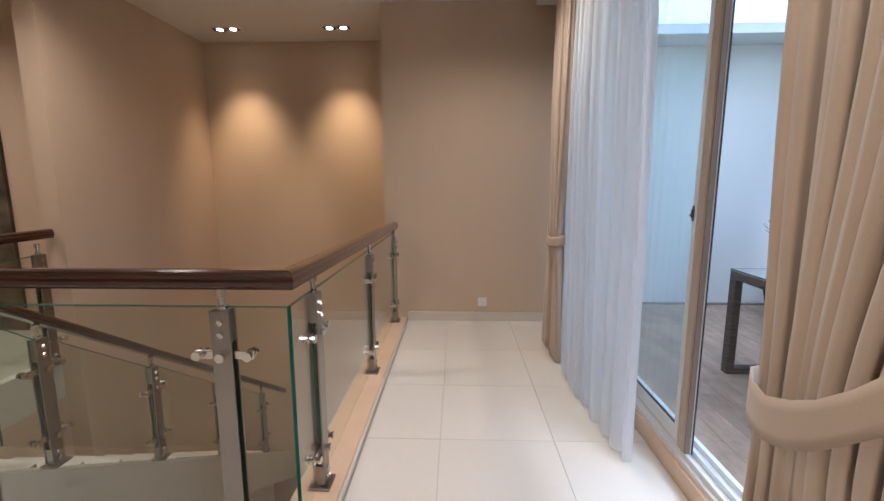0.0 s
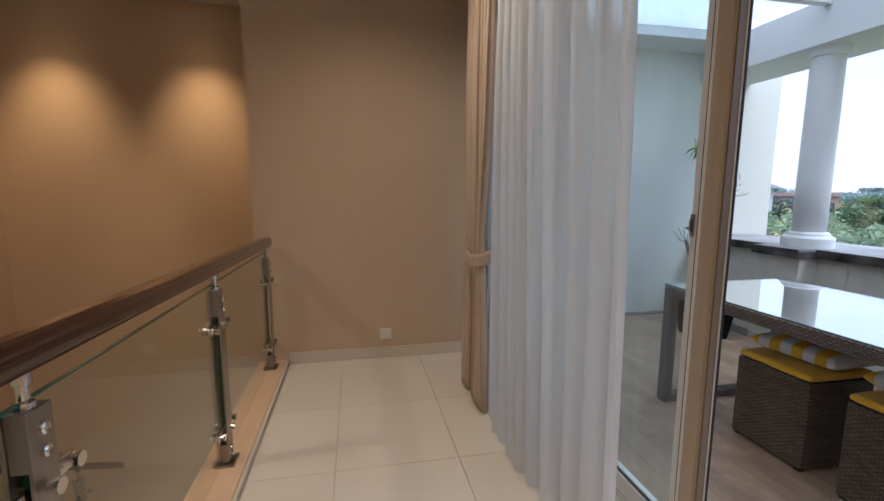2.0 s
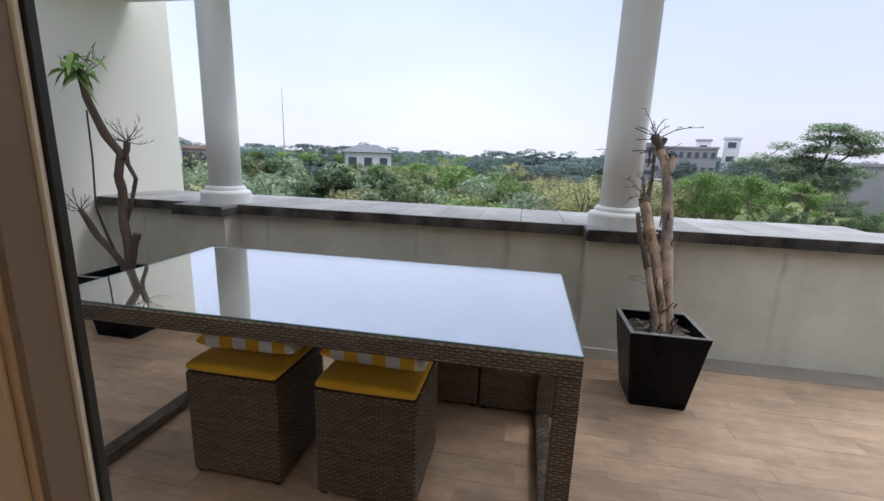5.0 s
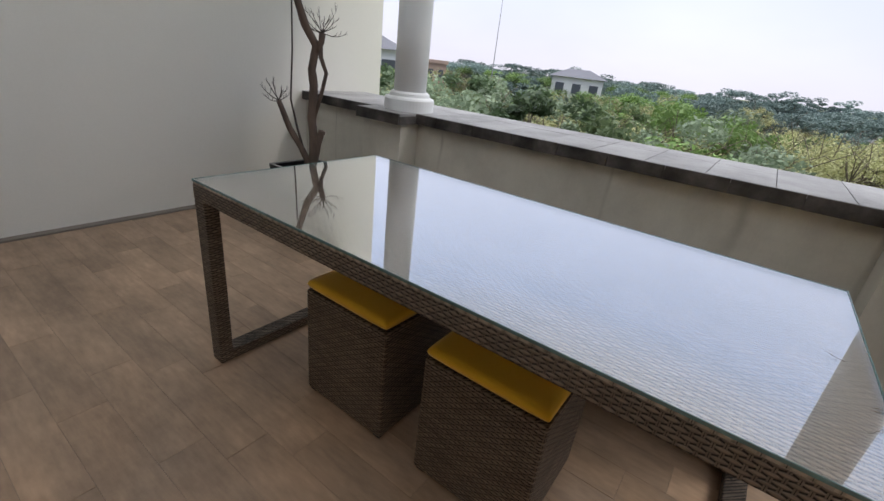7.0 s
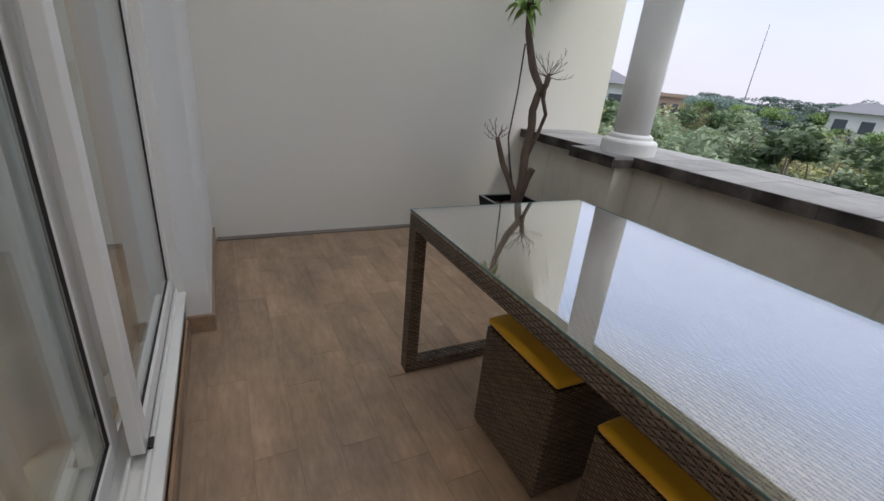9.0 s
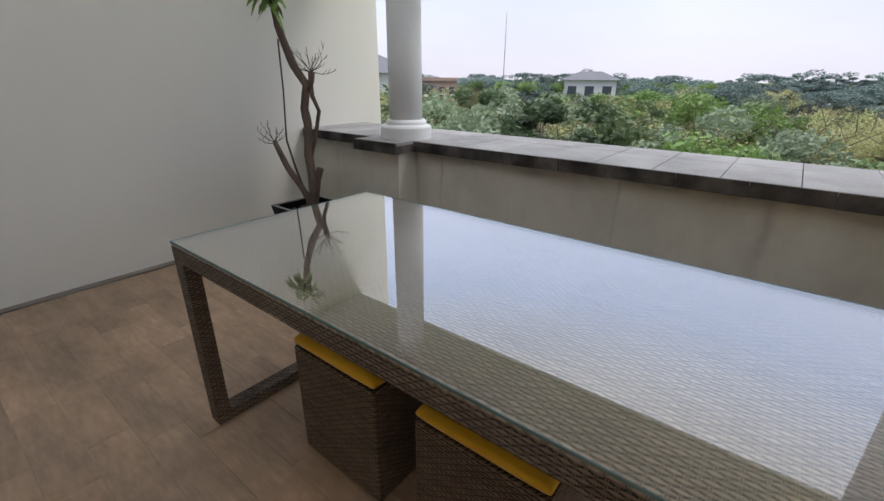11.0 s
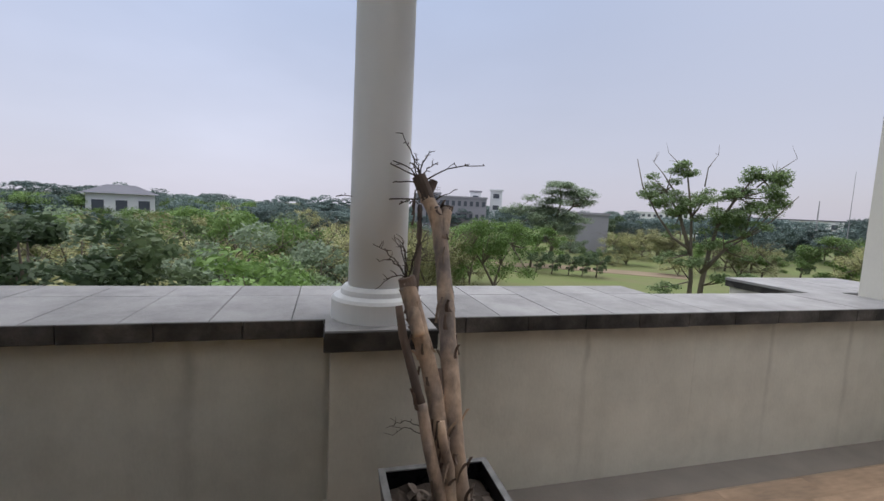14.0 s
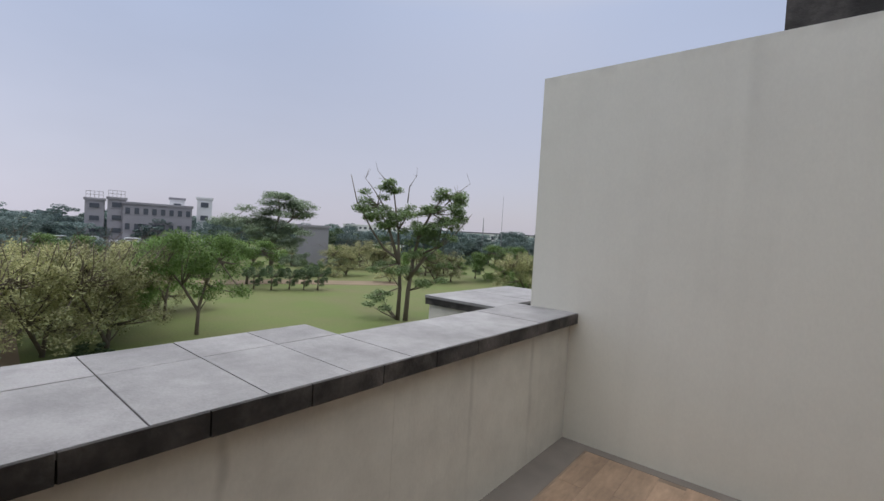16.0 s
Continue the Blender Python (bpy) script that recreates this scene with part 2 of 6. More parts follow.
def weave_material(name, top=False, row=0.0075, step=0.011, light=(0.52, 0.46, 0.37), dark=(0.13, 0.10, 0.075)):
    """Flat wicker: strands in rows, going over and under upright stakes, every second row shifted."""
    m = bpy.data.materials.new(name)
    m.use_nodes = True
    nt = m.node_tree
    b = nt.nodes["Principled BSDF"]
    b.inputs["Roughness"].default_value = 0.6
    b.inputs["Specular IOR Level"].default_value = 0.3
    L = nt.links.new
    co = nt.nodes.new("ShaderNodeTexCoord")
    sp = nt.nodes.new("ShaderNodeSeparateXYZ")
    L(co.outputs["Object"], sp.inputs["Vector"])

    def ma(op, x, y=None, z=None):
        n = nt.nodes.new("ShaderNodeMath")
        n.operation = op
        for i, v in enumerate((x, y, z)):
            if v is None:
                continue
            if isinstance(v, (int, float)):
                n.inputs[i].default_value = v
            else:
                L(v, n.inputs[i])
        return n.outputs[0]

    if top:
        u, v = sp.outputs["Y"], sp.outputs["X"]
    else:
        u, v = ma("ADD", sp.outputs["X"], sp.outputs["Y"]), sp.outputs["Z"]
    wob = nt.nodes.new("ShaderNodeTexNoise")
    wob.inputs["Scale"].default_value = 14
    L(co.outputs["Object"], wob.inputs["Vector"])
    v = ma("ADD", v, ma("MULTIPLY", wob.outputs["Fac"], row * 0.6))
    vr = ma("DIVIDE", v, row)
    idx = ma("FLOOR", vr)
    fr = ma("FRACT", vr)
    across = ma("ABSOLUTE", ma("MULTIPLY_ADD", fr, 2.0, -1.0))
    phase = ma("MULTIPLY", idx, math.pi)
    wave = ma("SINE", ma("ADD", ma("MULTIPLY", u, math.pi / step), phase))
    w01 = ma("MULTIPLY_ADD", wave, 0.5, 0.5)
    width = ma("SUBTRACT", ma("MULTIPLY_ADD", ma("POWER", w01, 0.33), 1.12, -0.10), across)
    lens = ma("POWER", ma("MINIMUM", ma("MAXIMUM", ma("MULTIPLY", width, 1.6), 0.0), 1.0), 0.6)
    pair = ma("GREATER_THAN", ma("ABSOLUTE", ma("SINE", ma("MULTIPLY", u, 2 * math.pi / step))), 0.22)
    stake = ma("MULTIPLY", ma("MULTIPLY", ma("LESS_THAN", w01, 0.10), pair), 0.72)
    h = ma("MAXIMUM", lens, stake)
    n1 = nt.nodes.new("ShaderNodeTexNoise")
    n1.inputs["Scale"].default_value, n1.inputs["Detail"].default_value = 5, 4
    L(co.outputs["Object"], n1.inputs["Vector"])
    wn = nt.nodes.new("ShaderNodeTexWhiteNoise")
    wn.noise_dimensions = "1D"
    L(idx, wn.inputs["W"])
    piece = nt.nodes.new("ShaderNodeTexWhiteNoise")
    piece.noise_dimensions = "2D"
    cell = nt.nodes.new("ShaderNodeCombineXYZ")
    L(idx, cell.inputs["X"])
    L(ma("FLOOR", ma("ADD", ma("DIVIDE", u, 2 * step), ma("MULTIPLY", idx, 0.5))), cell.inputs["Y"])
    L(cell.outputs["Vector"], piece.inputs["Vector"])
    tone = ma("ADD", ma("MULTIPLY_ADD", wn.outputs["Value"], 0.22, ma("MULTIPLY_ADD", n1.outputs["Fac"], 0.4, 0.48)), ma("MULTIPLY", piece.outputs["Value"], 0.35))
    # colour follows the strands' roundness, painting crevice shade into gaps and edges
    mix = nt.nodes.new("ShaderNodeMix")
    mix.data_type = "RGBA"
    mix.inputs["A"].default_value, mix.inputs["B"].default_value = (*dark, 1), (*light, 1)
    L(h, mix.inputs["Factor"])
    mul = nt.nodes.new("ShaderNodeVectorMath")
    mul.operation = "SCALE"
    L(mix.outputs["Result"], mul.inputs[0])
    L(tone, mul.inputs["Scale"])
    L(mul.outputs["Vector"], b.inputs["Base Color"])
    bp = nt.nodes.new("ShaderNodeBump")
    bp.inputs["Strength"].default_value, bp.inputs["Distance"].default_value = 1.0, 0.004
    L(h, bp.inputs["Height"])
    L(bp.outputs["Normal"], b.inputs["Normal"])
    return m


def stripe_material(name):
    """White and yellow striped cloth."""
    m = material(name, (0.78, 0.78, 0.76), 0.85, var=0.2, bump=0.3, bump_scale=300)
    nt = m.node_tree
    b = nt.nodes["Principled BSDF"]
    src = b.inputs["Base Color"].links[0].from_socket
    co = nt.nodes.new("ShaderNodeTexCoord")
    sp = nt.nodes.new("ShaderNodeSeparateXYZ")
    nt.links.new(co.outputs["Object"], sp.inputs["Vector"])
    k = nt.nodes.new("ShaderNodeMath")
    k.operation = "MULTIPLY"
    k.inputs[1].default_value = 1 / 0.12
    nt.links.new(sp.outputs["Y"], k.inputs[0])
    f = nt.nodes.new("ShaderNodeMath")
    f.operation = "FRACT"
    nt.links.new(k.outputs[0], f.inputs[0])
    g = nt.nodes.new("ShaderNodeMath")
    g.operation = "GREATER_THAN"
    g.inputs[1].default_value = 0.5
    nt.links.new(f.outputs[0], g.inputs[0])
    mx = nt.nodes.new("ShaderNodeMix")
    mx.data_type = "RGBA"
    mx.inputs["B"].default_value = (0.80, 0.47, 0.04, 1)
    nt.links.new(g.outputs[0], mx.inputs["Factor"])
    nt.links.new(src, mx.inputs["A"])
    nt.links.new(mx.outputs["Result"], b.inputs["Base Color"])
    return m


WALLPAPER = material("wallpaper", (0.57, 0.43, 0.30), 0.62, var=0.22, scale=1.6, fine=0.05, fine_scale=220, bump=0.18, bump_scale=260, stretch=(1, 1, 0.25))
CEILING = material("ceiling_paint", (0.74, 0.70, 0.63), 0.8, var=0.08, scale=1.2, bump=0.05)
FLOOR_TILE = material("cream_tile", (0.72, 0.66, 0.57), 0.16, var=0.10, scale=1.5, fine=0.02, fine_scale=30, rough_var=0.05, rnd=0.03, bump=0.02, bump_scale=12)
GROUT = material("grout", (0.72, 0.66, 0.56), 0.85, var=0.3)
SKIRT = material("skirting_tile", (0.64, 0.57, 0.48), 0.25, var=0.1)
BEIGE_STONE = material("beige_stone", (0.70, 0.50, 0.33), 0.3, var=0.25, scale=4, fine=0.06)
MARBLE_WHITE = material("pale_marble", (0.62, 0.60, 0.54), 0.2, var=0.25, scale=2.5)
MARBLE_DARK = material("dark_marble", (0.045, 0.035, 0.025), 0.15, var=0.9, scale=6, tint=(0.16, 0.12, 0.08))
WOOD = material("mahogany", (0.040, 0.010, 0.005), 0.16, var=0.7, scale=5, tint=(0.022, 0.006, 0.004), fine=0.3, fine_scale=90, stretch=(1, 0.15, 1), coat=0.5)
STEEL = material("brushed_steel", (0.34, 0.32, 0.30), 0.30, 1.0, var=0.25, scale=9, fine=0.08, fine_scale=240, stretch=(1, 1, 0.1), rough_var=0.08)
CHROME = material("chrome", (0.70, 0.69, 0.67), 0.12, 1.0, var=0.1, scale=20)
BLACK = material("black_rubber", (0.012, 0.012, 0.012), 0.5, var=0.3)
GLASS = glass_material("rail_glass", (0.93, 0.95, 0.92))
GLASS_EDGE = material("glass_edge", (0.015, 0.11, 0.08), 0.15, var=0.3)
DOOR_GLASS = glass_material("door_glass", (0.90, 0.96, 0.97), facing=0.05)
ALU = material("white_aluminium", (0.74, 0.73, 0.70), 0.32, var=0.12, scale=3, fine=0.02)
# the tan puts warm indoor light into the stile's colour
ALU_LAMPLIT = material("lamplit_aluminium", (0.46, 0.36, 0.255), 0.35, var=0.12, scale=3)
# the brown paints in the shade on the stile's end face
ALU_SHADED = material("shaded_aluminium", (0.17, 0.125, 0.085), 0.4, var=0.15, scale=3)
CURTAIN = material("beige_drape", (0.50, 0.39, 0.29), 0.85, var=0.15, scale=5, fine=0.08, fine_scale=400, bump=0.25, bump_scale=500, sheen=0.3)
SHEER = sheer_material("sheer_cloth", (0.82, 0.81, 0.80), 0.20)
RENDER_WALL = material("outdoor_paint", (0.60, 0.58, 0.51), 0.85, var=0.28, scale=1.1, tint=(0.54, 0.52, 0.45), fine=0.05, fine_scale=90, bump=0.25, bump_scale=70, stretch=(1, 1, 0.45), grime=0.16, grime_scale=2.6)
COLUMN_PAINT = material("column_paint", (0.74, 0.745, 0.74), 0.6, var=0.1, scale=2, bump=0.08)
BEAM_PAINT = material("beam_paint", (0.70, 0.71, 0.70), 0.7, var=0.12, scale=1.5, bump=0.1)
COPING = material("grey_stone", (0.33, 0.32, 0.315), 0.7, var=0.6, scale=4, tint=(0.25, 0.24, 0.235), fine=0.16, fine_scale=120, bump=0.5, bump_scale=110, rnd=0.10, grime=0.34, grime_scale=3.5)
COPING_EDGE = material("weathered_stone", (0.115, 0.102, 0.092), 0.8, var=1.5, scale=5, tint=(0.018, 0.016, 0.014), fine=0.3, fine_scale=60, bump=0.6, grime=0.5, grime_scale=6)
PLAIN_WALL = material("smooth_outdoor_paint", (0.73, 0.71, 0.65), 0.85, var=0.18, scale=0.9, tint=(0.58, 0.565, 0.51), fine=0.03, fine_scale=90, bump=0.12, bump_scale=70)
END_WALL = material("stained_outdoor_paint", (0.66, 0.64, 0.565), 0.85, var=0.25, scale=1.0, tint=(0.55, 0.53, 0.46), fine=0.04, fine_scale=90, bump=0.2, bump_scale=70, stretch=(1, 1, 0.45), grime=0.07, grime_scale=0.9)
GUTTER = material("gutter_screed", (0.20, 0.175, 0.15), 0.8, var=0.5, scale=6, bump=0.4)
PLANK = material("wood_look_tile", (0.40, 0.272, 0.178), 0.5, var=1.1, scale=9, tint=(0.27, 0.19, 0.13), fine=0.30, fine_scale=55, stretch=(1, 0.22, 1), rnd=0.10, bump=0.18, bump_scale=60, rough_var=0.14, grime=0.32, grime_scale=1.9)
PLANK_GROUT = material("plank_grout", (0.31, 0.24, 0.175), 0.9, var=1.0, scale=4, tint=(0.15, 0.11, 0.08))
# side wicker is coloured darker than the top, with under-table shade put in
WICKER_SHADED = weave_material("wicker_side_shaded", dark=(0.014, 0.010, 0.008), light=(0.235, 0.18, 0.135), row=0.0105, step=0.0165)
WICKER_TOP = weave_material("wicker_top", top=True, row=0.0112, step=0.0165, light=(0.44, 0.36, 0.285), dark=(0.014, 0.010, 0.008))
YELLOW = material("yellow_cloth", (0.80, 0.46, 0.015), 0.8, var=0.25, scale=8, bump=0.3, bump_scale=400, sheen=0.2)
STRIPE = stripe_material("striped_cloth")
TABLE_GLASS = glass_material("table_glass", (0.985, 0.985, 0.98), facing=0.05, power=1.9)
POT = material("black_planter", (0.003, 0.0035, 0.0045), 0.3, spec=0.12, var=0.4, scale=9, tint=(0.009, 0.009, 0.011), fine=0.2, fine_scale=40, rough_var=0.12, bump=0.1)
POT_RIM = material("worn_planter_rim", (0.20, 0.20, 0.20), 0.6, var=0.7, scale=20, tint=(0.04, 0.04, 0.04), bump=0.3)
SOIL = material("soil", (0.06, 0.045, 0.035), 0.95, var=0.5, scale=20, bump=0.8)
PLASTIC = material("socket_plastic", (0.72, 0.70, 0.66), 0.35, var=0.05)



def add_streaks(m, pitch=0.62, strength=0.33, top=0.70):
    """Rain stains: narrow uneven dark runs under the coping joints."""
    nt = m.node_tree
    b = nt.nodes["Principled BSDF"]
    src = b.inputs["Base Color"].links[0].from_socket
    L = nt.links.new

    def ma(op, x, y=None, z=None):
        n = nt.nodes.new("ShaderNodeMath")
        n.operation = op
        for i, v in enumerate((x, y, z)):
            if v is None:
                continue
            if isinstance(v, (int, float)):
                n.inputs[i].default_value = v
            else:
                L(v, n.inputs[i])
        return n.outputs[0]
    co = nt.nodes.new("ShaderNodeTexCoord")
    sp = nt.nodes.new("ShaderNodeSeparateXYZ")
    L(co.outputs["Object"], sp.inputs["Vector"])
    n1 = nt.nodes.new("ShaderNodeTexNoise")
    n1.inputs["Scale"].default_value = 1.3
    flat = nt.nodes.new("ShaderNodeCombineXYZ")
    L(sp.outputs["X"], flat.inputs["X"])
    L(sp.outputs["Y"], flat.inputs["Y"])
    L(flat.outputs["Vector"], n1.inputs["Vector"])
    n3 = nt.nodes.new("ShaderNodeTexNoise")
    n3.inputs["Scale"].default_value, n3.inputs["Detail"].default_value = 5.0, 4
    L(co.outputs["Object"], n3.inputs["Vector"])
    s = ma("ADD", ma("ADD", sp.outputs["X"], sp.outputs["Y"]), ma("ADD", ma("MULTIPLY", n1.outputs["Fac"], 1.1), ma("MULTIPLY", n3.outputs["Fac"], 0.05)))
    f = ma("FRACT", ma("DIVIDE", ma("ADD", s, 0.31), pitch))
    cell = ma("FLOOR", ma("DIVIDE", ma("ADD", s, 0.31), pitch))
    wn = nt.nodes.new("ShaderNodeTexWhiteNoise")
    wn.noise_dimensions = "1D"
    L(cell, wn.inputs["W"])
    d = ma("ABSOLUTE", ma("SUBTRACT", f, ma("MULTIPLY_ADD", wn.outputs["Value"], 0.5, 0.25)))
    band = nt.nodes.new("ShaderNodeMapRange")
    band.interpolation_type = "SMOOTHSTEP"
    for k, v in (("From Min", 0.0), ("From Max", 0.045), ("To Min", 1.0), ("To Max", 0.0)):
        band.inputs[k].default_value = v
    L(d, band.inputs["Value"])
    n2 = nt.nodes.new("ShaderNodeTexNoise")
    mp = nt.nodes.new("ShaderNodeMapping")
    mp.inputs["Scale"].default_value = (9, 9, 0.5)
    L(co.outputs["Object"], mp.inputs["Vector"])
    L(mp.outputs["Vector"], n2.inputs["Vector"])
    n2.inputs["Scale"].default_value, n2.inputs["Detail"].default_value = 1.0, 4
    soft = nt.nodes.new("ShaderNodeMapRange")
    for k, v in (("From Min", 0.5), ("From Max", 0.8), ("To Min", 0.0), ("To Max", 0.28)):
        soft.inputs[k].default_value = v
    L(n2.outputs["Fac"], soft.inputs["Value"])
    wash = nt.nodes.new("ShaderNodeMapRange")
    for q, v in (("From Min", top - 0.9), ("From Max", top), ("To Min", 0.12), ("To Max", 1.0)):
        wash.inputs[q].default_value = v
    L(sp.outputs["Z"], wash.inputs["Value"])
    some = ma("GREATER_THAN", wn.outputs["Value"], 0.3)
    k = ma("MULTIPLY", ma("MULTIPLY", band.outputs["Result"], ma("MULTIPLY", wash.outputs["Result"], some)), ma("MULTIPLY", n3.outputs["Fac"], 2.0))
    lip = nt.nodes.new("ShaderNodeMapRange")
    for q, v in (("From Min", top - 0.075), ("From Max", top - 0.005), ("To Min", 0.0), ("To Max", 1.0)):
        lip.inputs[q].default_value = v
    L(sp.outputs["Z"], lip.inputs["Value"])
    drip = ma("MULTIPLY", lip.outputs["Result"], ma("MULTIPLY", ma("MAXIMUM", ma("SUBTRACT", n3.outputs["Fac"], 0.42), 0.0), 7.0))
    fac = ma("MULTIPLY", ma("MINIMUM", ma("MAXIMUM", ma("MAXIMUM", k, drip), soft.outputs["Result"]), 1.6), strength)
    mx = nt.nodes.new("ShaderNodeMix")
    mx.data_type = "RGBA"
    mx.inputs["B"].default_value = (0.20, 0.185, 0.16, 1)
    L(fac, mx.inputs["Factor"])
    L(src, mx.inputs["A"])
    L(mx.outputs["Result"], b.inputs["Base Color"])


add_streaks(RENDER_WALL)
add_streaks(END_WALL, 1.9, 0.16, 2.50)
# ---- mesh helpers ----
def mesh_from(bm, name):
    me = bpy.data.meshes.new(name)
    bm.normal_update()
    bm.to_mesh(me)
    bm.free()
    return me


def part(name, bm, mat, parent=None, label="", smooth=False, at=None):
    me = mesh_from(bm, name)
    for mm in (mat if isinstance(mat, (list, tuple)) else [mat]):
        me.materials.append(mm)
    if smooth:
        me.shade_smooth()
    ob = new(name, me)
    if parent is not None:
        ob.parent = parent
    if at is not None:
        ob.location = at
    if label:
        ob["label"] = label
    return ob


def thing(name, at, label, category, group="", kind=""):
    ob = new(name)
    ob.empty_display_size = 0.1
    ob.location = at
    return tagged(ob, label, category, group, kind)


def box(bm, x0, x1, y0, y1, z0, z1, bev=0.0, mat=0):
    v = [bm.verts.new((x, y, z)) for z in (z0, z1) for x, y in ((x0, y0), (x1, y0), (x1, y1), (x0, y1))]
    fs = [bm.faces.new([v[i] for i in f]) for f in ((3, 2, 1, 0), (4, 5, 6, 7), (0, 1, 5, 4), (1, 2, 6, 5), (2, 3, 7, 6), (3, 0, 4, 7))]
    for f in fs:
        f.material_index = mat
    if bev:
        es = list({e for f in fs for e in f.edges})
        r = bmesh.ops.bevel(bm, geom=es, offset=bev, segments=2, affect="EDGES", profile=0.6)
        for f in r["faces"]:
            f.material_index = mat
    return fs


def boxes(*specs, bev=0.0):
    bm = bmesh.new()
    for s in specs:
        box(bm, *s[:6], bev=s[6] if len(s) > 6 else bev)
    return bm


def lathe(profile, seg=32, bm=None, at=(0, 0)):
    """profile: (radius, height) from bottom to top, closed with caps."""
    bm = bm or bmesh.new()
    rings = []
    for r, z in profile:
        rings.append([bm.verts.new((at[0] + r * math.cos(2 * math.pi * i / seg), at[1] + r * math.sin(2 * math.pi * i / seg), z)) for i in range(seg)])
    for a, b in zip(rings, rings[1:]):
        for i in range(seg):
            bm.faces.new((a[i], a[(i + 1) % seg], b[(i + 1) % seg], b[i]))
    bm.faces.new(rings[0][::-1])
    bm.faces.new(rings[-1])
    return bm


def tube(bm, pts, radii, seg=8, cap=True):
    """A round limb through pts."""
    pts = [Vector(p) for p in pts]
    rings = []
    ref = Vector((0.31, 0.17, 0.93))
    for i, p in enumerate(pts):
        d = (pts[min(i + 1, len(pts) - 1)] - pts[max(i - 1, 0)]).normalized()
        a = d.cross(ref if abs(d.dot(ref)) < 0.95 else Vector((1, 0, 0))).normalized()
        b = d.cross(a)
        rings.append([bm.verts.new(p + (a * math.cos(2 * math.pi * k / seg) + b * math.sin(2 * math.pi * k / seg)) * radii[i]) for k in range(seg)])
    for a, b in zip(rings, rings[1:]):
        for i in range(seg):
            bm.faces.new((a[i], a[(i + 1) % seg], b[(i + 1) % seg], b[i]))
    if cap:
        bm.faces.new(rings[0][::-1])
        bm.faces.new(rings[-1])
    return bm


def sweep(profile, path):
    """A closed profile (side, up) drawn along a level or sloping path, mitred at its corners."""
    bm = bmesh.new()
    path = [Vector(p) for p in path]
    rings = []
    for i, p in enumerate(path):
        d0 = (path[i] - path[i - 1]).normalized() if i else None
        d1 = (path[i + 1] - path[i]).normalized() if i + 1 < len(path) else None
        d = ((d0 or d1) + (d1 or d0)).normalized()
        side = Vector((d.y, -d.x, 0)).normalized()
        k = 1.0 / max(0.3, (d0 or d1).dot(d))
        up = Vector((0, 0, 1)) if d0 and d1 else side.cross(d)
        rings.append([bm.verts.new(p + side * (s * k) + Vector((0, 0, 1)) * u) for s, u in profile])
    n = len(profile)
    for a, b in zip(rings, rings[1:]):
        for i in range(n):
            bm.faces.new((a[i], a[(i + 1) % n], b[(i + 1) % n], b[i]))
    bm.faces.new(rings[0][::-1])
    bm.faces.new(rings[-1])
    bmesh.ops.recalc_face_normals(bm, faces=bm.faces)
    return bm


def slab(name, dims, mat, kind="structure", label="", category="", bev=0.0):
    return tagged(part(name, boxes(dims, bev=bev), mat), label, category, kind=kind)


# ---- plan: interior floor at 0, terrace floor at TZ ----
TZ = -0.142
XW = 2.66      # inner face of the door wall
XO = 2.80      # its outer face
YE = 6.09      # end wall of the gallery
YN = 7.10      # far wall of the stair void
XV = -1.12     # side wall of the stair void
XG = 1.13      # rail of the gallery
YR = 3.51      # rail across the front of the void
XS = -0.43     # stair rail
PX = 5.70      # inner face of the parapet
PTOP = 0.775   # its coping's top
YW = 7.27      # terrace wall at the far end
YS = -0.585    # terrace wall at the near end

# ---- interior structure ----
slab("floor", (1.22, XW, -1.2, YE, -0.30, -0.012), GROUT, label="level gallery floor under large cream tiles")
slab("floor_slab_front", (-3.2, 1.22, -1.2, YR - 0.08, -0.30, -0.012), GROUT, label="landing floor before the stair void")
slab("floor_slab_side", (-3.2, -1.27, YR - 0.08, 5.72, -0.30, 0.0), MARBLE_WHITE, label="pale stone landing beside the stair void")
slab("gallery_kerb", (1.03, 1.22, YR - 0.08, YE, -0.30, 0.03, 0.004), BEIGE_STONE, label="raised beige stone kerb under the glass railing", category="kerb")
slab("void_kerb", (XS - 0.1, 1.03, YR - 0.079, YR + 0.05, -0.30, -0.10, 0.004), BEIGE_STONE, label="raised beige stone kerb across the void", category="kerb")
slab("kerb_skirt", (1.222, 1.236, YR + 0.1, YE - 0.002, -0.011, 0.028), SKIRT, label="narrow grey skirting on the kerb")
slab("ceiling", (-3.2, XW + 0.2, -1.3, YN + 0.15, CEIL, CEIL + 0.15), CEILING, label="smooth white ceiling")
slab("wall_void_end", (XV - 0.15, 1.18, YN, YN + 0.15, -3.2, CEIL), WALLPAPER, label="tan papered wall lit by two ceiling lamps")
slab("wall_gallery_end", (1.03, XW, YE, YE + 0.15, 0.0, CEIL), WALLPAPER, label="tan papered wall closing the gallery")
slab("wall_gallery_under", (1.03, XW, YE, YE + 0.15, -3.2, -0.001), WALLPAPER, label="papered wall below the gallery")
slab("wall_return", (1.032, 1.18, YE + 0.152, YN - 0.001, -3.2, CEIL), WALLPAPER, label="papered return of the gallery wall")
slab("wall_void_side", (XV - 0.15, XV, 5.10, YN, -3.2, CEIL), WALLPAPER, label="tan papered side wall of the stair void")
slab("wall_landing", (-3.2, XV - 0.152, 5.722, 5.87, -3.2, CEIL), WALLPAPER, label="papered wall behind the upper landing")
slab("wall_void_low", (-1.42, -1.272, 3.45, 5.718, -3.2, -0.302), WALLPAPER, label="papered wall below the landing")
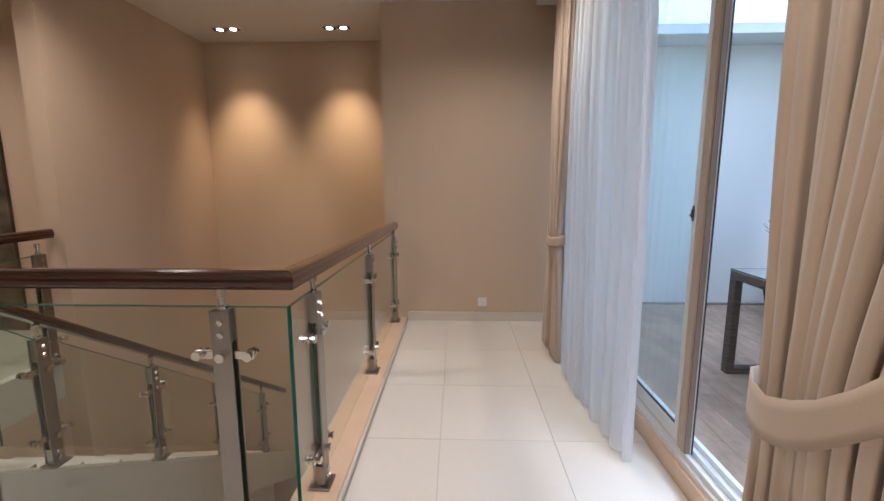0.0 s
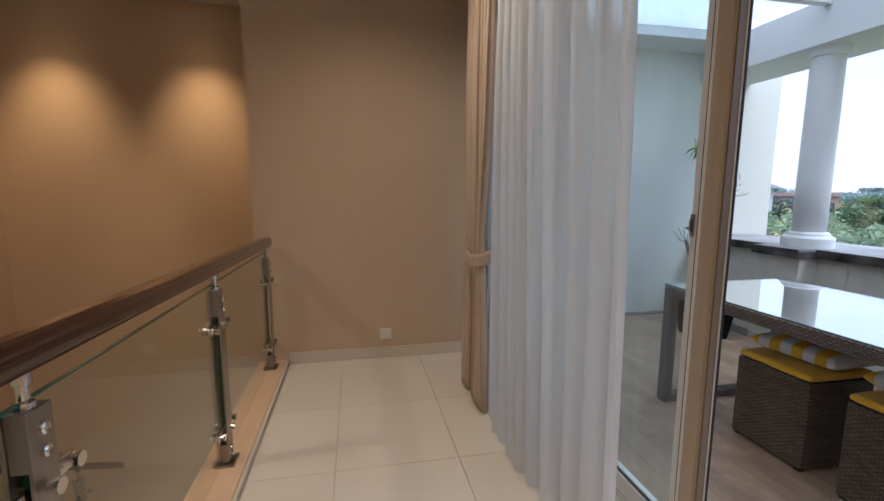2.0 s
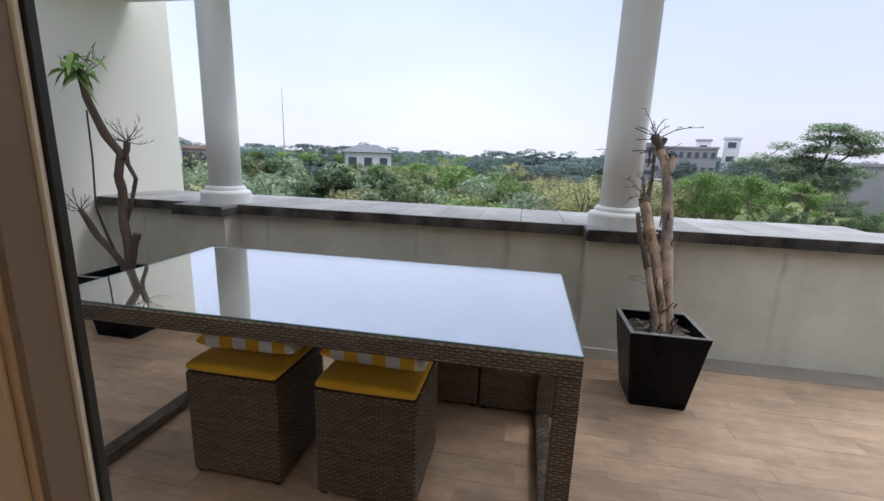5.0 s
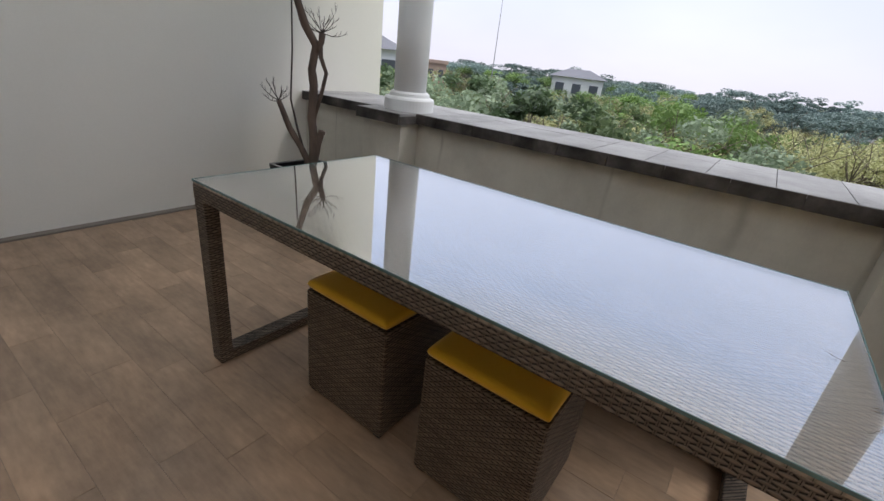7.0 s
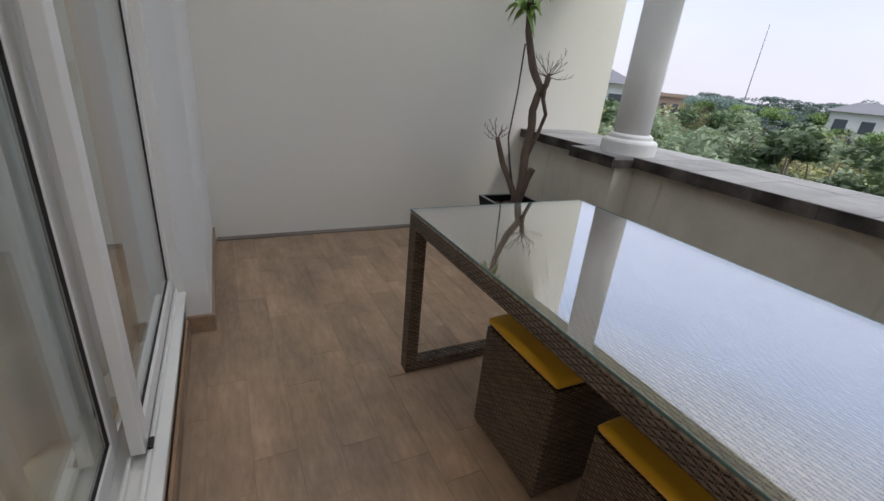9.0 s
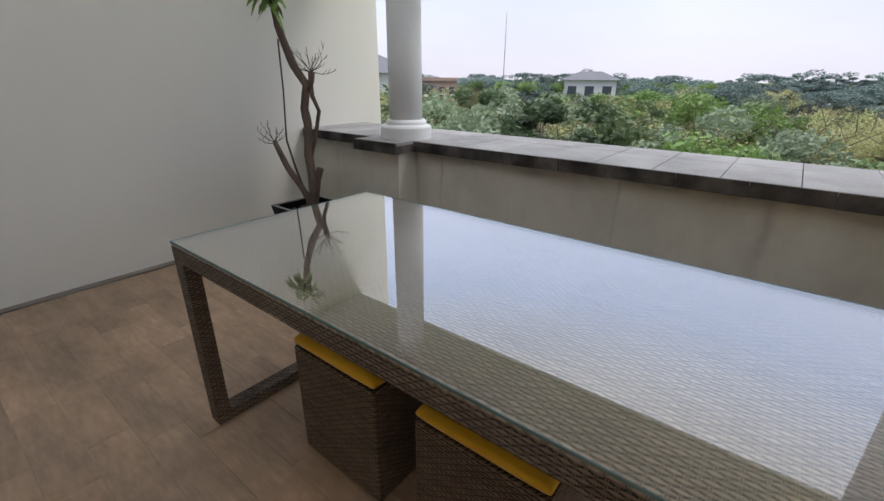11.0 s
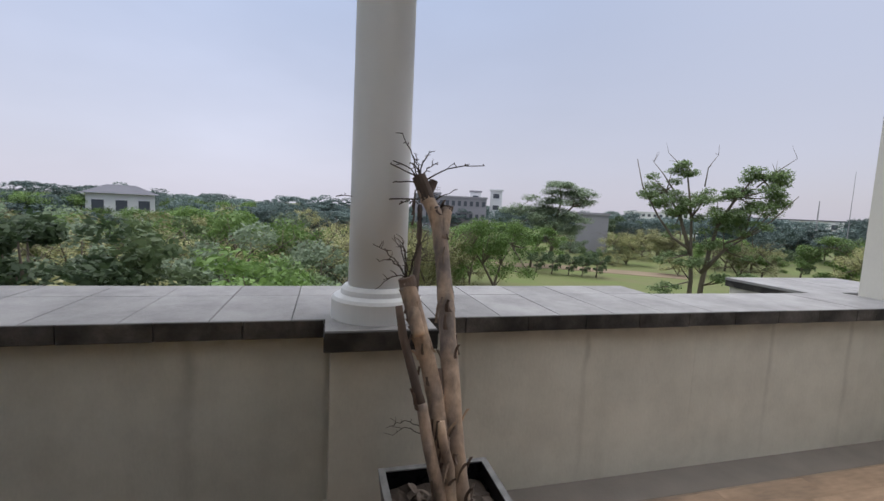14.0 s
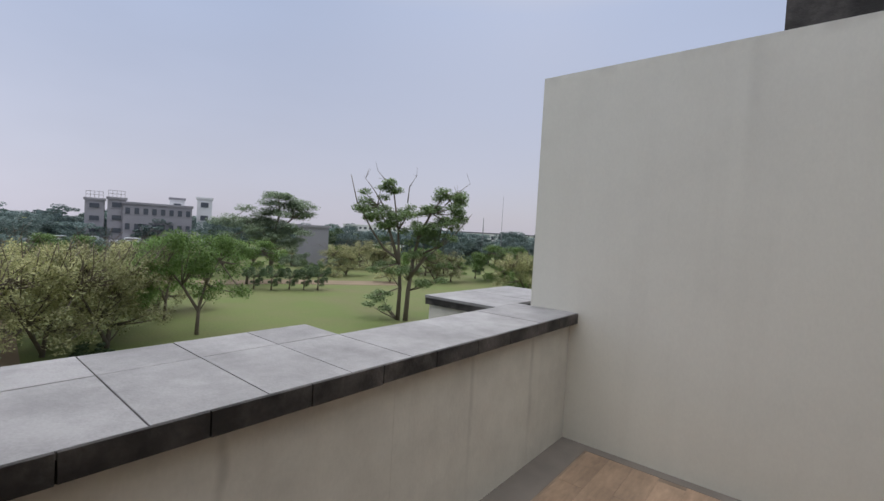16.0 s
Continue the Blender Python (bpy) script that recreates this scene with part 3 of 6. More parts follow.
slab("marble_panel", (-3.19, -2.13, 5.69, 5.720, 0.001, CEIL - 0.002), MARBLE_DARK, label="dark polished marble wall panel with brown veins", category="wall panel")
slab("wall_west", (-3.35, -3.2, -1.3, 5.87, -0.3, CEIL), WALLPAPER, label="papered wall far across the landing")
slab("wall_behind", (-3.2, XW, -1.45, -1.3, -0.3, CEIL), WALLPAPER, label="papered wall behind")
slab("lower_floor", (-3.2, XW, 3.4, YN, -3.3, -3.2), FLOOR_TILE, label="cream tiled floor of the storey below")
slab("wall_under_front", (-1.42, 1.03, YR - 0.078, YR + 0.05, -3.2, -0.302), WALLPAPER, label="papered wall below the front kerb")
slab("wall_under_gallery", (1.2, 1.3, YR, YE, -3.2, -0.302), WALLPAPER, label="papered wall below the gallery")
slab("baseboard", (1.24, XW - 0.002, YE - 0.014, YE - 0.001, 0.0, 0.085, 0.002), SKIRT, label="low pale tile baseboard", category="baseboard")

# door wall: low sill, side piers and lintel round the sliding door
DY0, DY1, DZ0, DZ1 = 1.82, 5.965, 0.085, 2.52
slab("wall_sill", (XW, XO, DY0, DY1, -0.30, DZ0), BEIGE_STONE, label="low stone threshold under the sliding door", category="sill")
slab("wall_door_north", (XW, XO, DY1, YW - 0.001, -0.30, CEIL), WALLPAPER, label="papered wall beside the sliding door")
slab("wall_door_south", (XW, XO, -1.3, DY0, -0.30, CEIL), WALLPAPER, label="papered wall beside the sliding door")
slab("wall_lintel", (XW, XO, DY0, DY1, DZ1, CEIL), WALLPAPER, label="wall above the sliding door")
slab("outer_paint_north", (XO + 0.001, XO + 0.012, DY1 + 0.001, YW - 0.002, TZ, 3.2), COLUMN_PAINT, label="white painted outer wall face")
slab("outer_paint_south", (XO + 0.001, XO + 0.012, YS, DY0 - 0.001, TZ, 3.2), RENDER_WALL, label="painted outer wall face")
slab("outer_paint_top", (XO + 0.001, XO + 0.012, DY0, DY1, DZ1 + 0.001, 3.2), COLUMN_PAINT, label="white painted outer wall face above the door")
slab("outer_skirting", (XO + 0.013, XO + 0.024, YS, 5.90, TZ, TZ + 0.10), PLANK, label="wood-look tile skirting", category="baseboard")
slab("pilaster", (XO + 0.013, 2.925, 5.945, YW - 0.002, TZ + 0.095, 3.2), COLUMN_PAINT, label="white painted pilaster beside the sliding door", category="pilaster")
slab("pilaster_skirting", (XO + 0.013, 2.94, 5.925, YW - 0.003, TZ, TZ + 0.095), PLANK, label="brown tile skirting round the pilaster", category="baseboard")


def pane(name, x, y0, y1, z0, z1, mat, parent, label=""):
    bm = boxes((x - 0.003, x + 0.003, y0, y1, z0, z1))
    o = part(name, bm, mat, parent, label)
    o.visible_shadow = False
    return o


def sash(y0, y1, x, parent, d=0.018):
    w, z0, z1 = 0.068, DZ0 + 0.055, DZ1 - 0.045
    f = part("sash_frame", boxes((x - d, x + d, y0, y0 + w, z0, z1), (x - d, x + d, y1 - w, y1, z0, z1),
                                 (x - d, x + d, y0 + w, y1 - w, z0, z0 + w), (x - d, x + d, y0 + w, y1 - w, z1 - w, z1), bev=0.003), ALU, parent, "white aluminium sash frame")
    d, g = 0.006, 0.003
    part("gasket", boxes((x - d - 0.001, x + d + 0.001, y0 + w - 0.001, y0 + w + g, z0 + w, z1 - w), (x - d - 0.001, x + d + 0.001, y1 - w - g, y1 - w + 0.001, z0 + w, z1 - w),
                         (x - d - 0.001, x + d + 0.001, y0 + w + g, y1 - w - g, z0 + w - 0.002, z0 + w + g)), BLACK, f, "black rubber seal")
    pane("pane", x, y0 + w, y1 - w, z0 + w, z1 - w, DOOR_GLASS, f, "clear glass")
    return f


def sliding_door():
    t = thing("sliding_door", (0, 0, 0), "white aluminium sliding glass door standing half open on a low sill", "sliding door", kind="structure")
    part("outer_frame", boxes((XW + 0.02, XO + 0.02, DY0, DY0 + 0.05, DZ0, DZ1), (XW + 0.02, XO + 0.02, DY1 - 0.05, DY1, DZ0, DZ1),
                              (XW + 0.02, XO + 0.02, DY0 + 0.05, DY1 - 0.05, DZ1 - 0.045, DZ1), bev=0.004), ALU, t, "white aluminium frame")
    part("track", boxes((XW + 0.015, XO + 0.03, DY0 + 0.05, DY1 - 0.05, DZ0, DZ0 + 0.025), (XW + 0.03, XW + 0.04, DY0 + 0.05, DY1 - 0.05, DZ0 + 0.025, DZ0 + 0.05),
                        (XW + 0.078, XW + 0.088, DY0 + 0.05, DY1 - 0.05, DZ0 + 0.025, DZ0 + 0.05), (XW + 0.125, XW + 0.135, DY0 + 0.05, DY1 - 0.05, DZ0 + 0.025, DZ0 + 0.05), bev=0.001), ALU, t, "white double track")
    xi, xo = XW + 0.045, XW + 0.105
    sash(3.90, 4.93, xi, t, 0.012)
    sash(4.87, DY1 - 0.052, xo, t)
    sash(DY0 + 0.052, 2.87, xo, t)
    sash(1.90, 2.90, xi, t)
    za, zb = DZ0 + 0.05, DZ1 - 0.045
    part("lock_rail", boxes((xi - 0.019, xi + 0.004, 3.862, 3.8995, za, zb), (xi - 0.019, xi - 0.0125, 3.8995, 3.9215, za, zb), (xi - 0.023, xi - 0.0195, 3.868, 3.882, za, zb), bev=0.0012), ALU_LAMPLIT, t, "aluminium closing stile, coloured tan for indoor lamplight")
    part("stile_face", boxes((xi - 0.0185, xi + 0.0035, 3.855, 3.8615, za, zb), bev=0.001), ALU_SHADED, t, "end face of the closing stile, shade painted brown")
    part("white_strip", boxes((xi - 0.021, xi - 0.0125, 3.922, 3.932, za, zb), (xi + 0.004, xi + 0.007, 3.852, 3.8615, za, zb), bev=0.001), ALU, t, "white aluminium edge strip")
    # the second box is a dark strip painting in a shaded groove
    part("seal_and_groove", boxes((xi + 0.0075, xi + 0.0125, 3.849, 3.8990, za, zb), (xi - 0.0155, xi - 0.0125, 3.9325, 3.941, za, zb)), BLACK, t, "black brush seal, and a dark strip painted as a groove")
    part("hook", boxes((xi - 0.018, xi - 0.013, 3.952, 3.965, 1.135, 1.20), (xi - 0.025, xi - 0.0185, 3.955, 3.961, 1.15, 1.185), (xi - 0.025, xi - 0.0185, 3.9615, 3.971, 1.155, 1.163), bev=0.0015), STEEL, t, "small dark metal hook latch")
    part("catch", boxes((xo + 0.02, xo + 0.034, 4.885, 4.925, DZ0 + 0.052, DZ0 + 0.062), bev=0.001), BLACK, t, "small black end stop")
    return t


sliding_door()


def socket():
    t = thing("wall_socket", (1.943, YE, 0.185), "white square wall socket set low on the papered wall", "socket")
    part("plate", boxes((-0.042, 0.042, -0.011, -0.001, -0.042, 0.042), bev=0.003), PLASTIC, t)
    bm = bmesh.new()
    lathe([(0.021, 0), (0.021, 0.003), (0.017, 0.004), (0.016, 0.0015)], 24, bm)
    bmesh.ops.rotate(bm, verts=bm.verts, matrix=Matrix.Rotation(radians(90), 3, "X"))
    o = part("insert", bm, PLASTIC, t, "round socket insert", smooth=False, at=(0, -0.011, 0))
    part("contact", boxes((-0.010, -0.006, -0.0165, -0.0145, -0.002, 0.002), (0.006, 0.010, -0.0165, -0.0145, -0.002, 0.002)), BLACK, t, "dark contact holes")


socket()


def downlight(x, y):
    t = thing("downlight", (x, y, CEIL), "recessed double ceiling spotlight with a white rim", "ceiling light", "lamps over the far wall")
    part("frame", boxes((-0.15, 0.15, -0.06, -0.048, -0.006, -0.001), (-0.15, 0.15, 0.048, 0.06, -0.006, -0.001), (-0.15, -0.138, -0.048, 0.048, -0.006, -0.001),
                        (0.138, 0.15, -0.048, 0.048, -0.006, -0.001), (-0.006, 0.006, -0.048, 0.048, -0.006, -0.001), bev=0.001), CEILING, t, "white rim")
    part("housing", boxes((-0.138, -0.006, -0.048, 0.048, -0.003, -0.001), (0.006, 0.138, -0.048, 0.048, -0.003, -0.001)), BLACK, t, "dark recess")
    for k in (-0.07, 0.07):
        bm = lathe([(0.030, -0.008), (0.034, -0.003)], 20)
        part("lamp", bm, LAMP, t, "glowing round lamp", at=(k, 0, 0))


def glow(name, colour, strength):
    m = bpy.data.materials.new(name)
    m.use_nodes = True
    b = m.node_tree.nodes["Principled BSDF"]
    b.inputs["Emission Color"].default_value = (*colour, 1)
    b.inputs["Emission Strength"].default_value = strength
    return m


LAMP = glow("lamp_glow", (1.0, 0.8, 0.5), 6.0)
downlight(-0.63, 6.69)
downlight(0.49, 6.69)

# ---- railing ----
HR = [(-0.036, -0.006), (-0.034, -0.020), (-0.028, -0.026), (-0.028, -0.032), (0.028, -0.032), (0.028, -0.026), (0.034, -0.020), (0.036, -0.006),
      (0.036, 0.004), (0.032, 0.008), (0.033, 0.016), (0.026, 0.027), (0.012, 0.032), (-0.012, 0.032), (-0.026, 0.027), (-0.033, 0.016), (-0.032, 0.008), (-0.036, 0.004)]


BOLT = []


def bolt_mesh():
    if not BOLT:
        me = mesh_from(lathe([(0.0125, 0), (0.0125, 0.007), (0.0085, 0.010), (0.0085, 0.007)], 14), "bolt")
        me.materials.append(CHROME)
        BOLT.append(me)
    return BOLT[0]


def post(at, height, turn, group, foot=0.03):
    """Twin-plate steel post with a pin to the handrail, spacers, and two arms that hold the glass."""
    t = thing("railing_post", (*at, foot), "brushed steel railing post of two plates with glass clamps", "railing post", group)
    t.rotation_euler.z = radians(turn)
    h = height
    part("plate", boxes((-0.034, 0.034, -0.024, -0.016, 0.02, h - 0.075), bev=0.0015), STEEL, t)
    part("plate", boxes((-0.034, 0.034, 0.016, 0.024, 0.02, h - 0.075), bev=0.0015), STEEL, t)
    part("head_block", boxes((-0.030, 0.030, -0.0155, 0.0155, h - 0.19, h - 0.073), bev=0.002), STEEL, t, "solid steel head")
    part("foot_block", boxes((-0.030, 0.030, -0.0155, 0.0155, 0.012, 0.10), bev=0.002), STEEL, t, "solid steel foot")
    part("base_plate", boxes((-0.05, 0.05, -0.045, 0.045, 0.0, 0.011), bev=0.002), STEEL, t, "square base plate")
    part("pin", lathe([(0.018, h - 0.073), (0.018, h - 0.062), (0.011, h - 0.058), (0.011, h - 0.030), (0.017, h - 0.026), (0.017, h)], 16), CHROME, t, "chrome pin", smooth=False)
    for z in (h - 0.115, h - 0.16, 0.075, 0.04):
        for sd in (-1, 1):
            o = new("bolt", bolt_mesh())
            o.parent, o.location = t, (0, sd * 0.024, z)
            o.rotation_euler.x = radians(90 if sd < 0 else -90)
    for z in (h - 0.235, 0.17):
        arm = part("clamp_arm", boxes((-0.105, 0.105, -0.011, -0.003, z - 0.016, z + 0.016), bev=0.004), CHROME, t, "chrome glass clamp arm")
        for s in (-0.088, 0.088, 0.0):
            b2 = lathe([(0.016, -0.030), (0.018, -0.027), (0.018, -0.012), (0.012, -0.010), (0.012, 0.022), (0.016, 0.024), (0.016, 0.032)], 16)
            bmesh.ops.rotate(b2, verts=b2.verts, matrix=Matrix.Rotation(radians(90), 3, "X"))
            part("clamp_button", b2, CHROME, arm, "round chrome clamp", at=(s, 0 if s else -0.014, z))
    return t


def rail_glass(a, b, z0, z1, z0b=None, z1b=None):
    """A pane between plan points a and b, with green polished edges; the far end may lie lower."""
    z0b, z1b = (z0 if z0b is None else z0b), (z1 if z1b is None else z1b)
    ax, bx = Vector((*a, 0)), Vector((*b, 0))
    d = (bx - ax).normalized()
    s = Vector((d.y, -d.x, 0)) * 0.005
    t = thing("glass_screen", (0, 0, 0), "clear glass railing screen with green polished edges", "glass screen", "railing glass")

    def prism(p, q, za0, za1, zb0, zb1, k=1.0):
        bm = bmesh.new()
        v = [bm.verts.new(x) for x in (p - s * k + Vector((0, 0, za0)), p + s * k + Vector((0, 0, za0)), q + s * k + Vector((0, 0, zb0)), q - s * k + Vector((0, 0, zb0)),
                                       p - s * k + Vector((0, 0, za1)), p + s * k + Vector((0, 0, za1)), q + s * k + Vector((0, 0, zb1)), q - s * k + Vector((0, 0, zb1)))]
        for f in ((3, 2, 1, 0), (4, 5, 6, 7), (0, 1, 5, 4), (1, 2, 6, 5), (2, 3, 7, 6), (3, 0, 4, 7)):
            bm.faces.new([v[i] for i in f])
        return bm
    L = (bx - ax).length
    e = 0.004
    o = part("pane", prism(ax + d * e, bx - d * e, z0, z1 - e, z0b, z1b - e, 0.9), GLASS, t)
    o.visible_shadow = False
    part("edge", prism(ax, bx, z1 - e, z1, z1b - e, z1b), GLASS_EDGE, t, "green polished glass edge")
    part("edge", prism(ax, ax + d * e, z0, z1 - e, z0, z1 - e), GLASS_EDGE, t, "green polished glass edge")
    part("edge", prism(bx - d * e, bx, z0b, z1b - e, z0b, z1b - e), GLASS_EDGE, t, "green polished glass edge")
    return t


RH = 0.916     # middle of the handrail at the far wall
RN = 0.978     # and at its front corner, a little higher
tagged(part("handrail", sweep(HR, [(-1.21, YR, RN), (XG, YR, RN), (XG, 6.02, RH)]), WOOD), "dark mahogany handrail with a moulded edge", "handrail")
tagged(part("handrail", sweep(HR, [(-1.21, YR + 0.06, RH + 0.03), (-1.21, 5.085, RH + 0.03)]), WOOD), "dark mahogany handrail beside the landing", "handrail")
for y in (3.76, 4.87, 5.96):
    post((XG, y), RN + (RH - RN) * (y - YR) / (6.02 - YR) - 0.062, 90, "posts of the gallery railing")
for x in (0.90, -0.06, -0.98):
    post((x, YR), RN + 0.068, 0, "posts of the front railing", foot=-0.10)
for y in (4.98, 4.1):
    post((-1.21, y), RH - 0.032, 90, "posts of the landing railing", foot=0.0)
for a, b in (((XG, YR + 0.006), (XG, 3.745)), ((XG, 3.775), (XG, 4.855)), ((XG, 4.885), (XG, 5.945))):
    rail_glass(a, b, 0.06, 0.883 - 0.01 * (a[1] - YR), 0.06, 0.883 - 0.01 * (b[1] - YR))
for a, b in (((0.915, YR), (XG, YR)), ((-0.045, YR), (0.885, YR)), ((-0.965, YR), (-0.075, YR))):
    rail_glass(a, b, -0.05, 0.883)
rail_glass((-1.21, 4.12), (-1.21, 4.96), 0.06, 0.805)

# stair flight going down along the side wall
SL = 0.64
SY0 = 3.86


def stair_z(y):
    return -SL * (y - SY0)


steps = bmesh.new()
for i in range(11):
    y = SY0 + 0.27 * i
    if y + 0.27 > YN:
        break
    box(steps, XV + 0.002 if y > 5.09 else -1.265, XS - 0.10, y, y + 0.272, -3.2, -0.173 * (i + 1))
tagged(part("stair", steps, MARBLE_WHITE), "pale stone stair flight going down", "stairs", kind="structure")
bm = bmesh.new()
yb = YN - 0.01
v = [bm.verts.new(p) for p in ((XS - 0.098, SY0 - 0.2, 0.10), (XS + 0.07, SY0 - 0.2, 0.10), (XS + 0.07, SY0 - 0.2, -0.42), (XS - 0.098, SY0 - 0.2, -0.42),
                               (XS - 0.098, yb, stair_z(yb)), (XS + 0.07, yb, stair_z(yb)), (XS + 0.07, yb, stair_z(yb) - 0.36), (XS - 0.098, yb, stair_z(yb) - 0.36))]
for f in ((0, 1, 2, 3), (7, 6, 5, 4), (0, 4, 5, 1), (1, 5, 6, 2), (2, 6, 7, 3), (3, 7, 4, 0)):
    bm.faces.new([v[i] for i in f])
bmesh.ops.recalc_face_normals(bm, faces=bm.faces)
tagged(part("stringer", bm, MARBLE_WHITE), "sloping pale stone stair stringer", "stair stringer", kind="structure")
slope_pts = [(XS, y, stair_z(y) + 0.81) for y in (SY0 - 0.25, YN - 0.06)]
tagged(part("handrail", sweep(HR, slope_pts), WOOD), "dark mahogany handrail sloping down with the stairs", "handrail")
ys = (4.14, 4.90, 5.66, 6.48)
for y in ys:
    post((XS, y), 0.77, 90, "posts of the stair railing", foot=stair_z(y) + 0.0)
for a, b in zip((3.88,) + ys, ys):
    rail_glass((XS, a + 0.02), (XS, b - 0.02), stair_z(a) + 0.09, stair_z(a) + 0.70, stair_z(b) + 0.09, stair_z(b) + 0.70)


# ---- curtains ----
def drape(name, label, path, z_top, z_bot, folds, depth, mat, seed, waist=None, parent=None, thick=0.004, hem=0.012, drawn=0.0):
    """A folded cloth hung along a plan path; waist=(height, position along the path 0-1, width factor) gathers it."""
    rnd = random.Random(seed)
    path = [Vector((*p, 0)) for p in path]
    lens = [0]
    for a, b in zip(path, path[1:]):
        lens.append(lens[-1] + (b - a).length)
    tot = lens[-1]
    n = folds * 14
    offs = [(rnd.uniform(0.6, 1.3), rnd.uniform(-0.5, 0.5)) for _ in range(folds + 2)]
    rows = 44
    bm = bmesh.new()
    grid = []
    for r in range(rows + 1):
        f = r / rows
        z = z_top + (z_bot - z_top) * f
        w, cpos = 1.0, 0.5
        if drawn:
            w, cpos = 1 - drawn * (1 - f), 0.0
        if waist:
            zw, cpos, fac = waist
            dz = (z - zw)
            g = math.exp(-(dz / 0.55) ** 2) if dz > 0 else math.exp(-(dz / 0.45) ** 2) * 1.0
            w = 1 - (1 - fac) * g
        line = []
        for i in range(n + 1):
            u = i / n
            k = folds * min(1.0, max(0.0, u + 0.030 * math.sin(2 * math.pi * 2.3 * u + seed) * math.sin(math.pi * u) + 0.012 * math.sin(2 * math.pi * 5.7 * u) * math.sin(math.pi * u)))
            j = int(k)
            amp, ph = offs[min(j, folds)]
            amp2, _ = offs[min(j + 1, folds + 1)]
            a = amp + (amp2 - amp) * (k - j)
            uu = cpos + (u - cpos) * w
            s = uu * tot
            m = 0
            while m < len(lens) - 2 and s > lens[m + 1]:
                m += 1
            d = (path[m + 1] - path[m]).normalized()
            p = path[m] + d * (s - lens[m])
            nrm = Vector((d.y, -d.x, 0))
            c = math.cos(2 * math.pi * k + 0.5 * math.sin(2.1 * f + seed + j))
            c = math.copysign(abs(c) ** 0.75, c)
            amp_z = depth * a * (0.55 + 0.45 * min(1, f * 3)) * (0.75 + 0.25 * w)
            wob = 0.012 * math.sin(3.1 * f + 7.3 * u + seed) * f
            q = p + nrm * (amp_z * c + wob) + d * (0.35 * depth * math.sin(4 * math.pi * k) * a)
            zz = z + (hem * math.cos(2 * math.pi * k) * (f ** 8))
            line.append(bm.verts.new((q.x, q.y, zz)))
        grid.append(line)
    for a, b in zip(grid, grid[1:]):
        for i in range(n):
            bm.faces.new((a[i], a[i + 1], b[i + 1], b[i]))
    o = part(name, bm, mat, parent, "" if parent is None else label, smooth=True)
    if thick:
        s = o.modifiers.new("thickness", "SOLIDIFY")
        s.thickness, s.offset = thick, 0
    return o


def strap(pts, width, parent, label="matching cloth tieback band"):
    """A cloth band: pts are centre points; the band stands upright."""
    bm = bmesh.new()
    prev = None
    for i, p in enumerate(pts):
        p = Vector(p)
        row = [bm.verts.new(p + Vector((0, 0, (j / 4 - 0.5) * width + 0.002 * math.sin(i * 2.0 + j)))) for j in range(5)]
        if prev:
            for j in range(4):
                bm.faces.new((prev[j], row[j], row[j + 1], prev[j + 1]))
        prev = row
    o = part("tieback", bm, CURTAIN, parent, label, smooth=True)
    s = o.modifiers.new("thickness", "SOLIDIFY")
    s.thickness = 0.006
    return o


sheer = drape("sheer_curtain", "", [(2.57, 5.92), (2.565, 5.55), (2.53, 5.2), (2.44, 4.9), (2.44, 4.6), (2.48, 4.2), (2.51, 3.95)], CEIL - 0.06, 0.015, 16, 0.038, SHEER, 3, thick=0.0, drawn=0.05)
tagged(sheer, "white translucent sheer curtain hanging in soft folds to the floor", "curtain")
far = thing("drape", (0, 0, 0), "beige lined curtain gathered with a tieback beside the wall", "curtain", "beige curtains")
drape("cloth", "beige folded cloth", [(2.44, 5.50), (2.44, 5.10)], CEIL - 0.06, 0.02, 9, 0.035, CURTAIN, 5, waist=(0.95, 0.5, 0.55), parent=far)
strap([(2.65, 5.62, 1.10), (2.52, 5.56, 1.02), (2.40, 5.46, 0.94), (2.37, 5.34, 0.89), (2.37, 5.24, 0.87), (2.42, 5.17, 0.88), (2.52, 5.18, 0.92)], 0.075, far)
near = thing("drape", (0, 0, 0), "beige lined curtain gathered by a wide cloth tieback", "curtain", "beige curtains")
drape("cloth", "beige folded cloth", [(2.46, 3.15), (2.43, 2.8), (2.42, 2.30)], CEIL - 0.06, 0.02, 14, 0.050, CURTAIN, 8, waist=(0.78, 0.12, 0.62), parent=near)
strap([(2.58, 3.17, 0.81), (2.50, 3.19, 0.785), (2.44, 3.165, 0.785), (2.385, 3.08, 0.79), (2.35, 2.99, 0.80), (2.338, 2.91, 0.828), (2.33, 2.84, 0.868), (2.33, 2.775, 0.92), (2.335, 2.72, 0.975), (2.35, 2.67, 1.03), (2.42, 2.60, 1.09), (2.64, 2.52, 1.13)], 0.10, near)
slab("curtain_track", (2.36, 2.56, 1.9, 6.05, CEIL - 0.06, CEIL - 0.001), CEILING, kind="", label="white curtain track under the ceiling", category="curtain track")

# ---- terrace structure ----
slab("terrace_slab", (XO + 0.001, PX + 0.02, YS - 0.02, YW + 0.02, TZ - 0.3, TZ - 0.0018), PLANK_GROUT, label="terrace floor bed under wood-look tiles")
slab("gutter", (PX - 0.20, PX + 0.001, YS, YW - 0.001, TZ - 0.0017, TZ + 0.001), GUTTER, label="grey screed gutter along the parapet")
slab("gutter_end", (XO + 0.03, PX - 0.202, YS + 0.001, YS + 0.08, TZ - 0.0017, TZ + 0.001), GUTTER, label="grey screed strip along the end wall")
